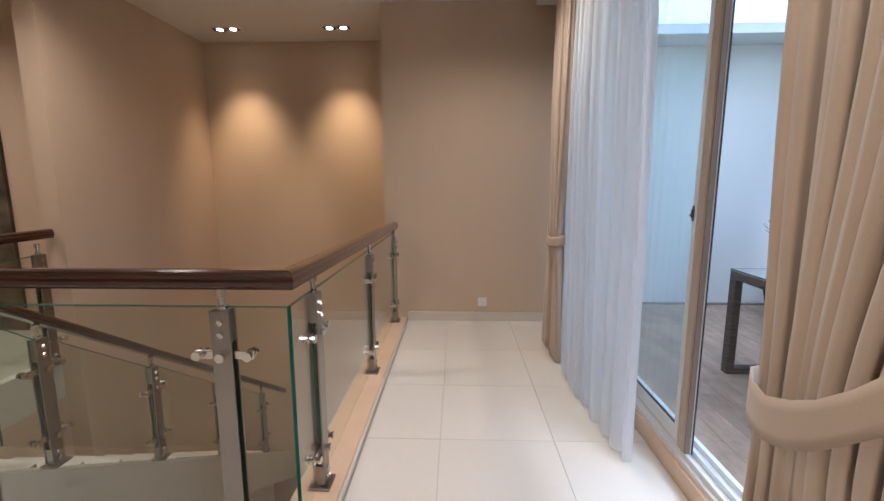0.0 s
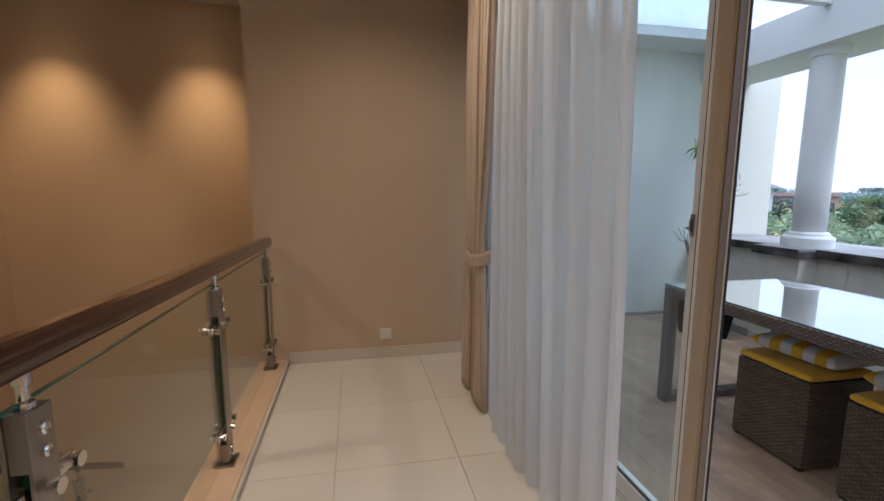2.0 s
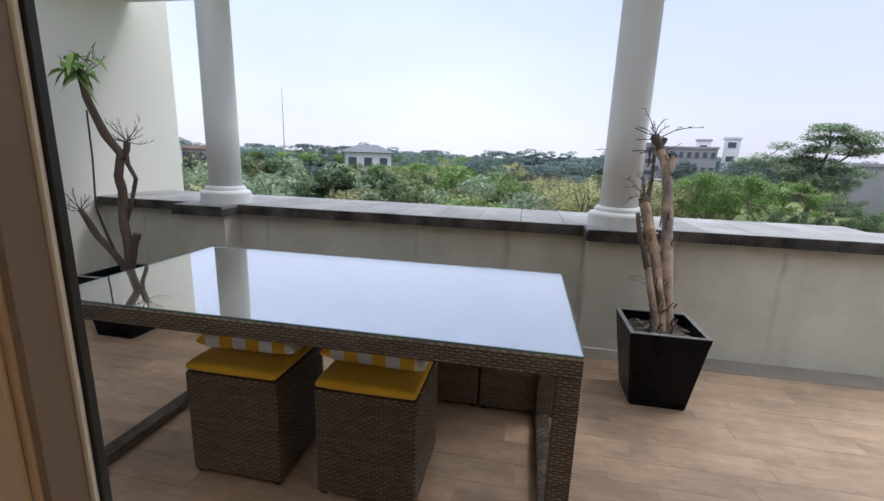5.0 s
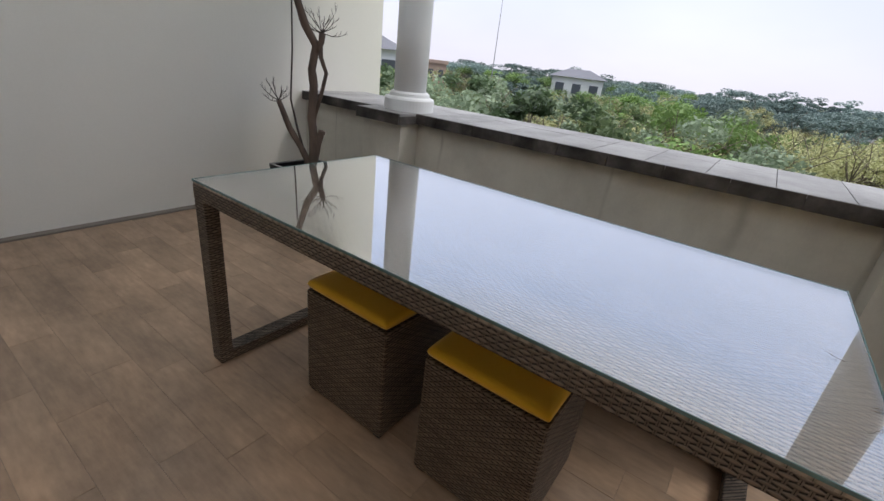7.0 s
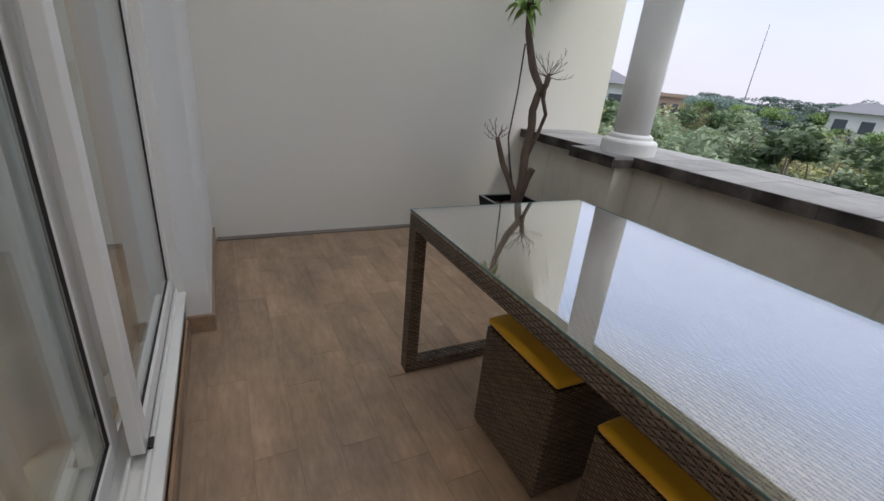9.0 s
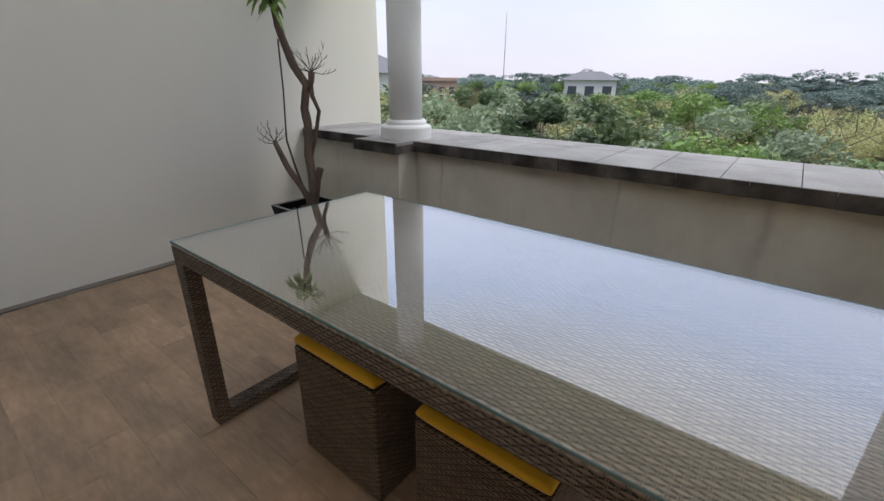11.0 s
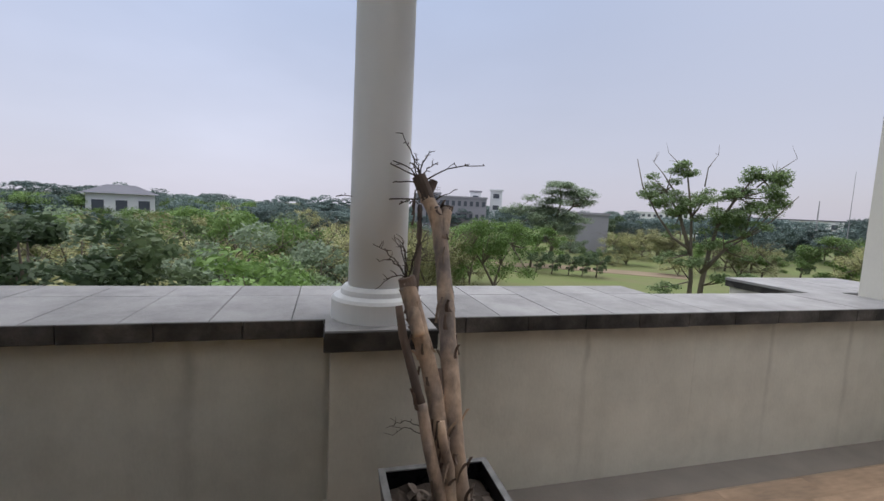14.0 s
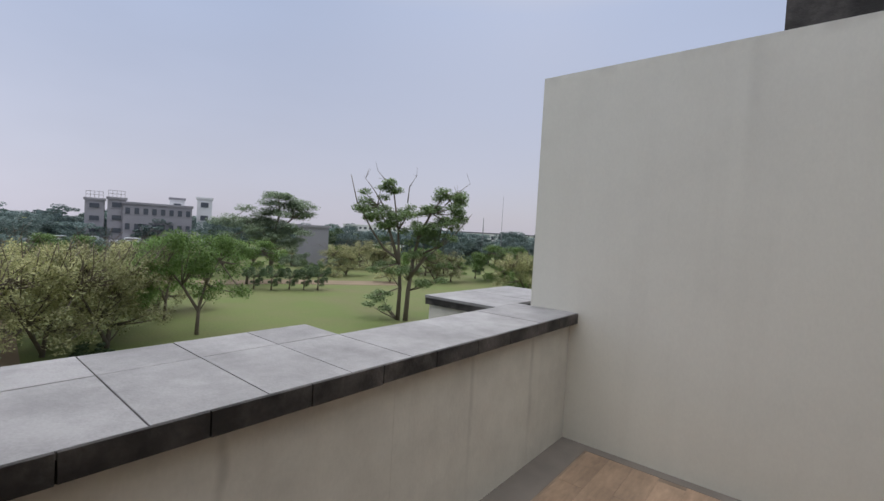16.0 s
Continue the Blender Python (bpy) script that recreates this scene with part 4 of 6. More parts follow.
slab("gutter_far", (2.95, PX - 0.202, YW - 0.06, YW - 0.001, TZ - 0.0017, TZ + 0.012), GUTTER, label="grey skirting strip along the far wall")
slab("wall_far", (XO + 0.001, 6.66, YW, YW + 0.2, TZ - 0.3, 3.2), PLAIN_WALL, label="high painted wall at the far end of the terrace")
END_TOP = 2.50
slab("wall_end", (XO + 0.001, 6.02, YS - 0.2, YS, TZ - 0.3, END_TOP), END_WALL, label="tall painted wall closing the terrace, streaked with rain stains")
slab("neighbour_eave", (XO + 0.3, 4.60, YS - 0.9, YS - 0.05, END_TOP + 0.002, END_TOP + 0.9), COPING_EDGE, label="dark brown eave above the end wall", category="eave")
slab("parapet", (PX, 6.38, 1.17, YW - 0.001, -4.9, PTOP - 0.076), RENDER_WALL, label="waist-high painted parapet wall", category="parapet")
slab("parapet_near", (PX, 6.08, YS + 0.001, 1.169, -4.9, PTOP - 0.076), RENDER_WALL, label="waist-high painted parapet wall", category="parapet")
slab("parapet_stub", (6.09, 6.80, -1.60, -0.30, -4.9, PTOP - 0.076), RENDER_WALL, label="parapet return beyond the end wall", category="parapet")
slab("house_front", (XO, 6.05, -8.0, YS - 0.202, -4.9, TZ - 0.3), RENDER_WALL, label="lower house wall under the terrace")
for y0 in (2.752, 5.902):
    slab("parapet_pier", (PX - 0.20, PX - 0.001, y0, y0 + 0.39, TZ + 0.003, PTOP - 0.076), RENDER_WALL, label="painted pier in front of the parapet under a column", category="pier")
    slab("pier_plinth", (PX - 0.215, PX - 0.001, y0 - 0.015, y0 + 0.405, TZ + 0.002, TZ + 0.075), RENDER_WALL, label="low plinth of the pier", category="plinth")

# sheltered frame: beams over the columns, soffit and glazed roof
BZ0, BZ1 = 2.488, 2.84
slab("beam_outer", (5.56, 6.02, 2.42, YW - 0.001, BZ0, BZ1), BEAM_PAINT, label="painted beam over the columns", category="beam")
slab("beam_far", (XO + 0.014, 5.559, YW - 0.40, YW - 0.001, BZ1 - 0.05, BZ1 + 0.20), BEAM_PAINT, label="painted beam along the far wall", category="beam")
slab("beam_cross", (XO + 0.014, 5.559, 2.42, 2.98, BZ0, BZ1), BEAM_PAINT, label="painted cross beam", category="beam")
slab("soffit_outer", (6.021, 6.22, 2.36, YW + 0.2, BZ0, BZ0 + 0.10), BEAM_PAINT, label="outer soffit edge")
slab("soffit_near", (XO + 0.014, 6.22, 2.20, 2.419, BZ0 + 0.001, BZ0 + 0.10), BEAM_PAINT, label="near soffit edge")
for y in (3.76, 4.49, 5.22, 5.95):
    o = slab("rafter", (XO + 0.014, 5.559, y - 0.035, y + 0.035, BZ1 - 0.06, BZ1 + 0.04), ALU, label="white metal rafter of the glazed roof", category="rafter")
ROOF_GLASS = sheer_material("milky_roof_sheet", (0.75, 0.77, 0.78), 0.45)
slab("roof_sheet", (XO + 0.014, 5.80, 2.981, YW - 0.401, BZ1 + 0.041, BZ1 + 0.049), ROOF_GLASS, label="milky translucent roof sheet on rafters", category="roof sheet")


def column(x, y):
    t = thing("column", (x, y, PTOP), "round white painted column on a moulded base", "column", "terrace columns", kind="structure")
    part("shaft", lathe([(0.126, 0.13), (0.125, 0.6), (0.121, BZ0 - PTOP - 0.10), (0.121, BZ0 - PTOP - 0.001)], 48), COLUMN_PAINT, t, smooth=True)
    part("base", lathe([(0.195, 0.001), (0.195, 0.085), (0.186, 0.098), (0.158, 0.108), (0.155, 0.128), (0.140, 0.142)], 48), COLUMN_PAINT, t, "moulded round base")
    part("collar", lathe([(0.130, BZ0 - PTOP - 0.075), (0.145, BZ0 - PTOP - 0.065), (0.145, BZ0 - PTOP - 0.002)], 40), COLUMN_PAINT, t, "plain round capital")


column(5.70, 2.947)
column(5.76, 6.06)


# ---- table, stools, cushions ----
def wicker_table():
    x0, x1, y0, y1, z = 3.745, 4.690, 3.380, 5.352, 0.655
    h = z - TZ
    cx, cy = (x0 + x1) / 2, (y0 + y1) / 2
    t = thing("wicker_table", (cx, cy, TZ), "large brown wicker table on open rectangular end frames", "table")
    a, b = (x1 - x0) / 2, (y1 - y0) / 2
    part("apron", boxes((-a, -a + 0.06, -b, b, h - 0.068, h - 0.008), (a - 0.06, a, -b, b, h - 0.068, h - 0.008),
                        (-a + 0.06, a - 0.06, -b, -b + 0.06, h - 0.068, h - 0.008), (-a + 0.06, a - 0.06, b - 0.06, b, h - 0.068, h - 0.008), bev=0.005), WICKER_SHADED, t, "woven edge of the tabletop")
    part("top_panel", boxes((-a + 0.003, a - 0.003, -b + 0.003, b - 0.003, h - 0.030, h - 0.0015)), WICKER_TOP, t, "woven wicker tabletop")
    w, v = 0.072, 0.056
    for s in (-1, 1):
        yy = s * (b - w / 2)
        for sx in (-1, 1):
            part("leg", boxes((sx * (a - v / 2) - v / 2, sx * (a - v / 2) + v / 2, yy - w / 2, yy + w / 2, 0.0, h - 0.069), bev=0.006), WICKER_SHADED, t)
        part("foot_rail", boxes((-a + v, a - v, yy - w / 2, yy + w / 2, 0.0, 0.05), bev=0.006), WICKER_SHADED, t, "woven floor rail between the legs")
    g = thing("table_glass", (cx, cy, z), "clear glass sheet lying on the wicker table", "table glass")
    part("sheet", boxes((-a + 0.004, a - 0.004, -b + 0.004, b - 0.004, 0.0, 0.007)), TABLE_GLASS, g).visible_shadow = False
    e = 0.0025
    part("edge", boxes((-a, -a + e, -b, b, 0, 0.008), (a - e, a, -b, b, 0, 0.008), (-a + e, a - e, -b, -b + e, 0, 0.008), (-a + e, a - e, b - e, b, 0, 0.008)),
         EDGE_LIGHT, g, "pale green polished edge")


EDGE_LIGHT = material("pale_glass_edge", (0.12, 0.20, 0.19), 0.15, var=0.2)
wicker_table()


def pillow_mesh(a, b, h, n=14, sag=0.0, power=0.35):
    """A soft cushion of half sizes a, b and height h, rounded at its edges."""
    bm = bmesh.new()
    top, bot = [], []
    for i in range(n + 1):
        rt, rb = [], []
        for j in range(n + 1):
            u, v = 2 * i / n - 1, 2 * j / n - 1
            u, v = math.sin(u * math.pi / 2), math.sin(v * math.pi / 2)
            k = (max(0.0, 1 - abs(u) ** 4) * max(0.0, 1 - abs(v) ** 4)) ** power
            pinch = 1 - 0.06 * (1 - abs(u) ** 2) * abs(v) ** 4 if sag else 1
            pinch2 = 1 - 0.06 * (1 - abs(v) ** 2) * abs(u) ** 4 if sag else 1
            rt.append(bm.verts.new((a * u * pinch2, b * v * pinch, h / 2 + h / 2 * k)))
            edge = i in (0, n) or j in (0, n)
            rb.append(rt[-1] if edge else bm.verts.new((a * u * pinch2, b * v * pinch, h / 2 - h / 2 * k)))
        top.append(rt)
        bot.append(rb)
    for i in range(n):
        for j in range(n):
            bm.faces.new((top[i][j], top[i + 1][j], top[i + 1][j + 1], top[i][j + 1]))
            bm.faces.new((bot[i][j], bot[i][j + 1], bot[i + 1][j + 1], bot[i + 1][j]))
    bmesh.ops.recalc_face_normals(bm, faces=bm.faces)
    return bm


def stool(at, turn=0):
    s, h = 0.205, 0.47
    t = thing("wicker_stool", (*at, TZ), "square brown wicker stool tucked under the table", "stool", "stools at the table")
    t.rotation_euler.z = radians(turn)
    part("body", boxes((-s, s, -s, s, 0.012, h), bev=0.012), WICKER_SHADED, t, "woven box body")
    for sx in (-1, 1):
        for sy in (-1, 1):
            part("foot", boxes((sx * 0.18 - 0.015, sx * 0.18 + 0.015, sy * 0.18 - 0.015, sy * 0.18 + 0.015, 0, 0.012)), BLACK, t, "small black foot")
    c = thing("seat_cushion", (*at, TZ + h), "thin yellow seat cushion lying on the stool", "seat cushion", "yellow seat cushions")
    c.rotation_euler.z = radians(turn)
    part("cover", pillow_mesh(s - 0.002, s - 0.002, 0.045, power=0.16), YELLOW, c, smooth=True)
    return t


def striped_pillow(at, tilt, turn=0):
    t = thing("throw_pillow", at, "yellow and white striped pillow lying on the stool", "pillow", "striped pillows")
    t.rotation_euler = (0, radians(tilt), radians(turn))
    part("cover", pillow_mesh(0.20, 0.225, 0.10, n=18, sag=1), STRIPE, t, smooth=True)


stool((4.11, 4.700))
stool((4.11, 4.128))
striped_pillow((4.20, 4.70, TZ + 0.47 + 0.044), 0, 2)
striped_pillow((4.21, 4.13, TZ + 0.47 + 0.044), 0, -3)


stool((4.88, 3.55))
stool((4.885, 3.975), 1)


# ---- planters with dead trunks ----
def planter(at, turn, label, h=0.455, top=0.205, bot=0.15):
    t = thing("planter", (*at, TZ), label, "planter", "black planters")
    t.rotation_euler.z = radians(turn)

    def ring(bm, r, z):
        return [bm.verts.new((sx * r, sy * r, z)) for sx, sy in ((-1, -1), (1, -1), (1, 1), (-1, 1))]
    bm = bmesh.new()
    rs = [ring(bm, bot, 0.0), ring(bm, top - 0.003, h - 0.04), ring(bm, top, h), ring(bm, top - 0.022, h), ring(bm, top - 0.03, h - 0.075)]
    for a, b in zip(rs, rs[1:]):
        for i in range(4):
            bm.faces.new((a[i], a[(i + 1) % 4], b[(i + 1) % 4], b[i]))
    bm.faces.new(rs[0][::-1])
    bm.faces.new(rs[-1])
    bmesh.ops.bevel(bm, geom=[e for e in bm.edges if abs(e.verts[0].co.z - e.verts[1].co.z) > 0.2], offset=0.008, segments=2, affect="EDGES")
    part("box", bm, POT, t, "glossy black tapered box")
    r = top + 0.0015
    part("rim", boxes((-r, r, -r, -r + 0.024, h - 0.001, h + 0.004), (-r, r, r - 0.024, r, h - 0.001, h + 0.004), (-r, -r + 0.024, -r + 0.024, r - 0.024, h - 0.001, h + 0.004),
                      (r - 0.024, r, -r + 0.024, r - 0.024, h - 0.001, h + 0.004), bev=0.001), POT_RIM, t, "worn grey rim")
    bm = bmesh.new()
    n, q = 10, top - 0.03
    rnd = random.Random(4)
    g = [[bm.verts.new((-q + 2 * q * i / n, -q + 2 * q * j / n, h - 0.06 + rnd.uniform(-0.008, 0.014))) for j in range(n + 1)] for i in range(n + 1)]
    for i in range(n):
        for j in range(n):
            bm.faces.new((g[i][j], g[i + 1][j], g[i + 1][j + 1], g[i][j + 1]))
    part("soil", bm, SOIL, t, "dark earth with litter")
    return t


BARK_PALE = material("pale_bark", (0.56, 0.40, 0.28), 0.7, var=1.6, scale=13, tint=(0.22, 0.175, 0.15), fine=0.4, fine_scale=55, stretch=(1, 1, 0.35), bump=1.0, bump_scale=34, grime=0.45, grime_scale=16)
BARK_DARK = material("dark_bark", (0.15, 0.105, 0.08), 0.85, var=1.3, scale=10, tint=(0.07, 0.05, 0.04), fine=0.2, fine_scale=60, stretch=(1, 1, 0.3), bump=0.7, bump_scale=40)
TWIG = material("twig", (0.07, 0.055, 0.045), 0.85, var=0.4)
PELLET = material("green_pellets", (0.015, 0.20, 0.17), 0.5, var=0.4, scale=40)
DRY_LEAF = material("dry_leaf", (0.13, 0.10, 0.08), 0.8, var=0.5, scale=20)
FRESH = material("fresh_leaf", (0.22, 0.36, 0.08), 0.5, var=0.4, scale=10, tint=(0.14, 0.26, 0.06))


def crooked(p0, p1, n, wob, rnd):
    p0, p1 = Vector(p0), Vector(p1)
    out = []
    for i in range(n + 1):
        f = i / n
        w = wob * math.sin(math.pi * f) if 0 < i < n else 0
        out.append(p0.lerp(p1, f) + Vector((rnd.uniform(-w, w), rnd.uniform(-w, w), 0)))
    return out


def limb(bm, pts, r0, r1, rnd, seg=12, knob=0.12):
    if seg > 9:
        fine = []
        for a, b in zip(pts, pts[1:]):
            fine += [a, a.lerp(b, 0.34), a.lerp(b, 0.67)]
        pts = fine + [pts[-1]]
        knob *= 0.35
    n = len(pts)
    rad = [(r0 + (r1 - r0) * i / (n - 1)) * (1 + rnd.uniform(-knob, knob)) for i in range(n)]
    rad = [rad[0]] + [(a + b + c) / 3 * (1 + rnd.uniform(-0.035, 0.035)) for a, b, c in zip(rad, rad[1:], rad[2:])] + [rad[-1]]
    first = len(bm.verts)
    tube(bm, pts, rad, seg)
    bm.verts.ensure_lookup_table()
    for v in list(bm.verts)[first:]:
        v.co += Vector((rnd.uniform(-1, 1), rnd.uniform(-1, 1), 0)) * r0 * 0.035


def twigs(bm, at, count, reach, rnd, up=0.2, r=0.0035):
    for i in range(count):
        a = 2 * math.pi * i / count + rnd.uniform(-0.4, 0.4)
        el = rnd.uniform(up - 0.3, up + 1.1)
        L = reach * rnd.uniform(0.45, 1.0)
        d = Vector((math.cos(a) * math.cos(el), math.sin(a) * math.cos(el), math.sin(el)))
        p = [Vector(at)]
        for k in range(5):
            d = (d + Vector((rnd.uniform(-0.28, 0.28), rnd.uniform(-0.28, 0.28), rnd.uniform(-0.12, 0.3)))).normalized()
            p.append(p[-1] + d * L / 5)
        tube(bm, p, [r * (1 - 0.14 * k) for k in range(6)], 5)
        for k in (2, 3, 4):
            e = (d + Vector((rnd.uniform(-0.8, 0.8), rnd.uniform(-0.8, 0.8), rnd.uniform(-0.2, 0.9)))).normalized()
            q = [p[k], p[k] + e * L * 0.12, p[k] + e * L * 0.2 + Vector((0, 0, 0.01))]
            tube(bm, q, [r * 0.6, r * 0.5, r * 0.35], 4)


def leaf_card(bm, c, d, length, width, droop, rnd):
    """One leaf, bent along its middle: six small faces."""
    d = d.normalized()
    s = d.cross(Vector((0, 0, 1)))
    s = s.normalized() if s.length > 0.01 else Vector((1, 0, 0))
    s = (s + Vector((0, 0, rnd.uniform(-0.5, 0.5)))).normalized()
    rows = []
    for k, w in ((0, 0.1), (0.35, 0.9), (0.7, 0.75), (1.0, 0.05)):
        p = c + d * length * k + Vector((0, 0, -droop * length * k * k))
        rows.append((bm.verts.new(p - s * width * w / 2 + Vector((0, 0, 0.1 * width * w))), bm.verts.new(p), bm.verts.new(p + s * width * w / 2 + Vector((0, 0, 0.1 * width * w)))))
    for a, b in zip(rows, rows[1:]):
        bm.faces.new((a[0], a[1], b[1], b[0]))
        bm.faces.new((a[1], a[2], b[2], b[1]))


def peel(bm, p, side, length, width, rnd, lift=0.02):
    """A strip of bark that curls away from the trunk at its lower or upper end."""
    side = Vector(side).normalized()
    across = side.cross(Vector((0, 0, 1))).normalized()
    up = rnd.choice((-1, 1))
    prev = None
    for k in range(6):
        q = k / 5
        c = Vector(p) + Vector((0, 0, up * length * q)) + side * (lift * q * q + 0.003) + across * (0.25 * width * math.sin(3 * q))
        w = width * (1 - 0.55 * q) * rnd.uniform(0.8, 1.15)
        row = [bm.verts.new(c - across * w / 2 - side * 0.006 * q), bm.verts.new(c + side * 0.004), bm.verts.new(c + across * w / 2 - side * 0.006 * q)]
        if prev:
            bm.faces.new((prev[0], prev[1], row[1], row[0]))
            bm.faces.new((prev[1], prev[2], row[2], row[1]))
        prev = row


def arc_twig(bm, p, reach, rise, sag, rnd, r=0.0034):
    """One bare twig with joints and short spurs, running sideways by reach and up by rise."""
    p, side = Vector(p), Vector((*reach, 0))
    n = 9
    pts = []
    for k in range(n + 1):
        q = k / n
        pts.append(p + side * q + Vector((0, 0, rise * q + sag * math.sin(math.pi * q)))
                   + Vector((rnd.uniform(-1, 1), rnd.uniform(-1, 1), rnd.uniform(-1, 1))) * 0.0045 * (k > 0))
    tube(bm, pts, [r * (1 - 0.065 * k) for k in range(n + 1)], 6)
    for k in range(3, n + 1):
        if rnd.random() < 0.75:
            d = Vector((rnd.uniform(-1, 1), rnd.uniform(-1, 1), rnd.uniform(-0.2, 1.2))).normalized()
            L = rnd.uniform(0.012, 0.035)
            tube(bm, [pts[k], pts[k] + d * L * 0.6, pts[k] + d * L + side.normalized() * 0.006 if side.length > 0.01 else pts[k] + d * L], [r * 0.6, r * 0.5, r * 0.3], 4)


def near_tree():
    """Two pale sawn trunks and thinner flaking stems, in the planter by the column."""
    rnd = random.Random(21)
    ox, oy, z0 = 5.08, 2.755, TZ + 0.40
    t = thing("dead_tree", (ox, oy, z0), "dead pale-barked trunks sawn off at the top with bare twigs", "tree")

    def way(*pts):
        return [Vector((x - ox, y - oy, z - z0)) for x, y, z in pts]

    def trunk(name, label, pts, r0, r1, mat, seg=16, knob=0.10):
        bm = bmesh.new()
        limb(bm, way(*pts), r0, r1, rnd, seg, knob)
        part(name, bm, mat, t, label, smooth=True)
    tall = [(5.085, 2.715, 0.235), (5.10, 2.722, 0.34), (5.125, 2.738, 0.46), (5.16, 2.742, 0.58), (5.21, 2.742, 0.70), (5.255, 2.741, 0.79), (5.308, 2.737, 0.88), (5.357, 2.735, 0.975),
            (5.41, 2.738, 1.09), (5.445, 2.745, 1.18), (5.468, 2.757, 1.24), (5.495, 2.787, 1.30)]
    trunk("trunk", "tall pale trunk with peeling bark", tall, 0.034, 0.027, BARK_PALE, 18, 0.10)
    trunk("stub", "short cut side stub", [(5.425, 2.738, 1.14), (5.455, 2.722, 1.21), (5.475, 2.708, 1.262)], 0.025, 0.022, BARK_PALE, 14, 0.05)
    short = [(5.07, 2.775, 0.235), (5.09, 2.78, 0.36), (5.13, 2.788, 0.50), (5.175, 2.80, 0.62), (5.205, 2.82, 0.72), (5.225, 2.85, 0.83), (5.243, 2.878, 0.93), (5.262, 2.897, 1.00)]
    trunk("trunk", "shorter pale trunk", short, 0.031, 0.0285, BARK_PALE, 18, 0.10)
    trunk("stub", "short sawn stub hanging off the shorter trunk", [(5.245, 2.880, 0.94), (5.21, 2.872, 0.88), (5.185, 2.862, 0.835)], 0.024, 0.020, BARK_PALE, 12, 0.06)
    trunk("side_stem", "flaking pale side stem", [(5.045, 2.79, 0.235), (5.065, 2.80, 0.34), (5.07, 2.825, 0.44), (5.105, 2.845, 0.54), (5.125, 2.86, 0.63)], 0.024, 0.017, BARK_PALE, 14, 0.25)
    trunk("side_stem", "crooked flaking pale side stem", [(5.055, 2.745, 0.235), (5.06, 2.765, 0.33), (5.085, 2.765, 0.42), (5.075, 2.79, 0.50), (5.10, 2.80, 0.575)], 0.022, 0.014, BARK_PALE, 14, 0.3)
    trunk("side_stem", "darker rotten side stem", [(5.125, 2.86, 0.62), (5.165, 2.885, 0.72), (5.20, 2.915, 0.83), (5.225, 2.93, 0.93)], 0.017, 0.012, BARK_DARK, 12, 0.25)
    trunk("side_stem", "dark dead branch between the trunks", [(5.30, 2.862, 0.93), (5.345, 2.85, 1.01), (5.40, 2.832, 1.12), (5.435, 2.825, 1.20), (5.475, 2.818, 1.27)], 0.014, 0.009, BARK_DARK, 12, 0.25)
    trunk("side_stem", "dark rotten wood between the trunks", [(5.08, 2.745, 0.25), (5.12, 2.765, 0.42), (5.165, 2.778, 0.58), (5.21, 2.785, 0.71)], 0.022, 0.014, BARK_DARK, 12, 0.25)
    for a, b, r in (((5.492, 2.783, 1.29), (5.527, 2.817, 1.385), 0.029), ((5.258, 2.893, 0.985), (5.266, 2.901, 1.02), 0.030), ((5.515, 2.775, 1.33), (5.525, 2.755, 1.372), 0.018), ((5.472, 2.710, 1.252), (5.478, 2.704, 1.275), 0.023)):
        bm = bmesh.new()
        p, q = way(a, b)
        m = p.lerp(q, 0.5) + Vector((0.003, -0.002, 0))
        tube(bm, [p, m, q], [r, r * 1.04, r * 0.97], 14)
        part("cut_end", bm, BARK_DARK, t, "dark sawn end", smooth=False)
    bm = bmesh.new()
    top, low = way((5.525, 2.815, 1.385), (5.262, 2.897, 1.015))
    # sideways reach in plan, rise, and bow of each twig
    for (dx, dy), rise, sag, drop in (((-0.13, -0.23), 0.075, 0.03, 0.03), ((0.18, 0.32), 0.0, -0.004, 0.09), ((0.13, 0.24), 0.05, 0.035, 0.01), ((0.09, 0.15), 0.075, 0.02, 0.005), ((0.04, 0.07), 0.17, 0.012, 0.0),
                                      ((-0.02, -0.03), 0.10, 0.01, 0.0), ((0.0, 0.02), 0.09, 0.0, 0.0), ((-0.07, -0.12), 0.05, -0.012, 0.10), ((-0.045, -0.08), -0.03, 0.02, 0.085), ((0.12, 0.20), -0.05, 0.03, 0.03), ((0.04, 0.075), -0.01, 0.015, 0.11),
                                      ((-0.10, 0.06), 0.06, 0.02, 0.02), ((0.08, -0.09), 0.08, 0.02, 0.02)):
        arc_twig(bm, top - Vector((0, 0, drop)), (dx, dy), rise, sag, rnd)
    for (dx, dy), rise, sag in (((0.06, 0.11), 0.11, 0.02), ((0.03, 0.05), 0.15, 0.02), ((0.01, 0.02), 0.14, 0.0), ((-0.03, -0.06), 0.17, 0.02), ((0.05, 0.10), -0.05, 0.03), ((0.08, 0.09), 0.05, 0.03), ((-0.06, 0.03), 0.12, 0.02), ((-0.015, -0.03), 0.12, -0.01)):
        arc_twig(bm, low, (dx, dy), rise, sag, rnd, 0.0028)
    for z, s in ((0.55, 1.0), (0.53, 0.8)):
        arc_twig(bm, way((5.12, 2.86, z))[0], (0.03 * s, 0.11 * s), -0.01, 0.02, rnd, 0.0018)
    tagged(part("twig", bm, TWIG, t), "thin bare dark twigs at the cuts", kind="stuff")
    bm, pale = bmesh.new(), bmesh.new()
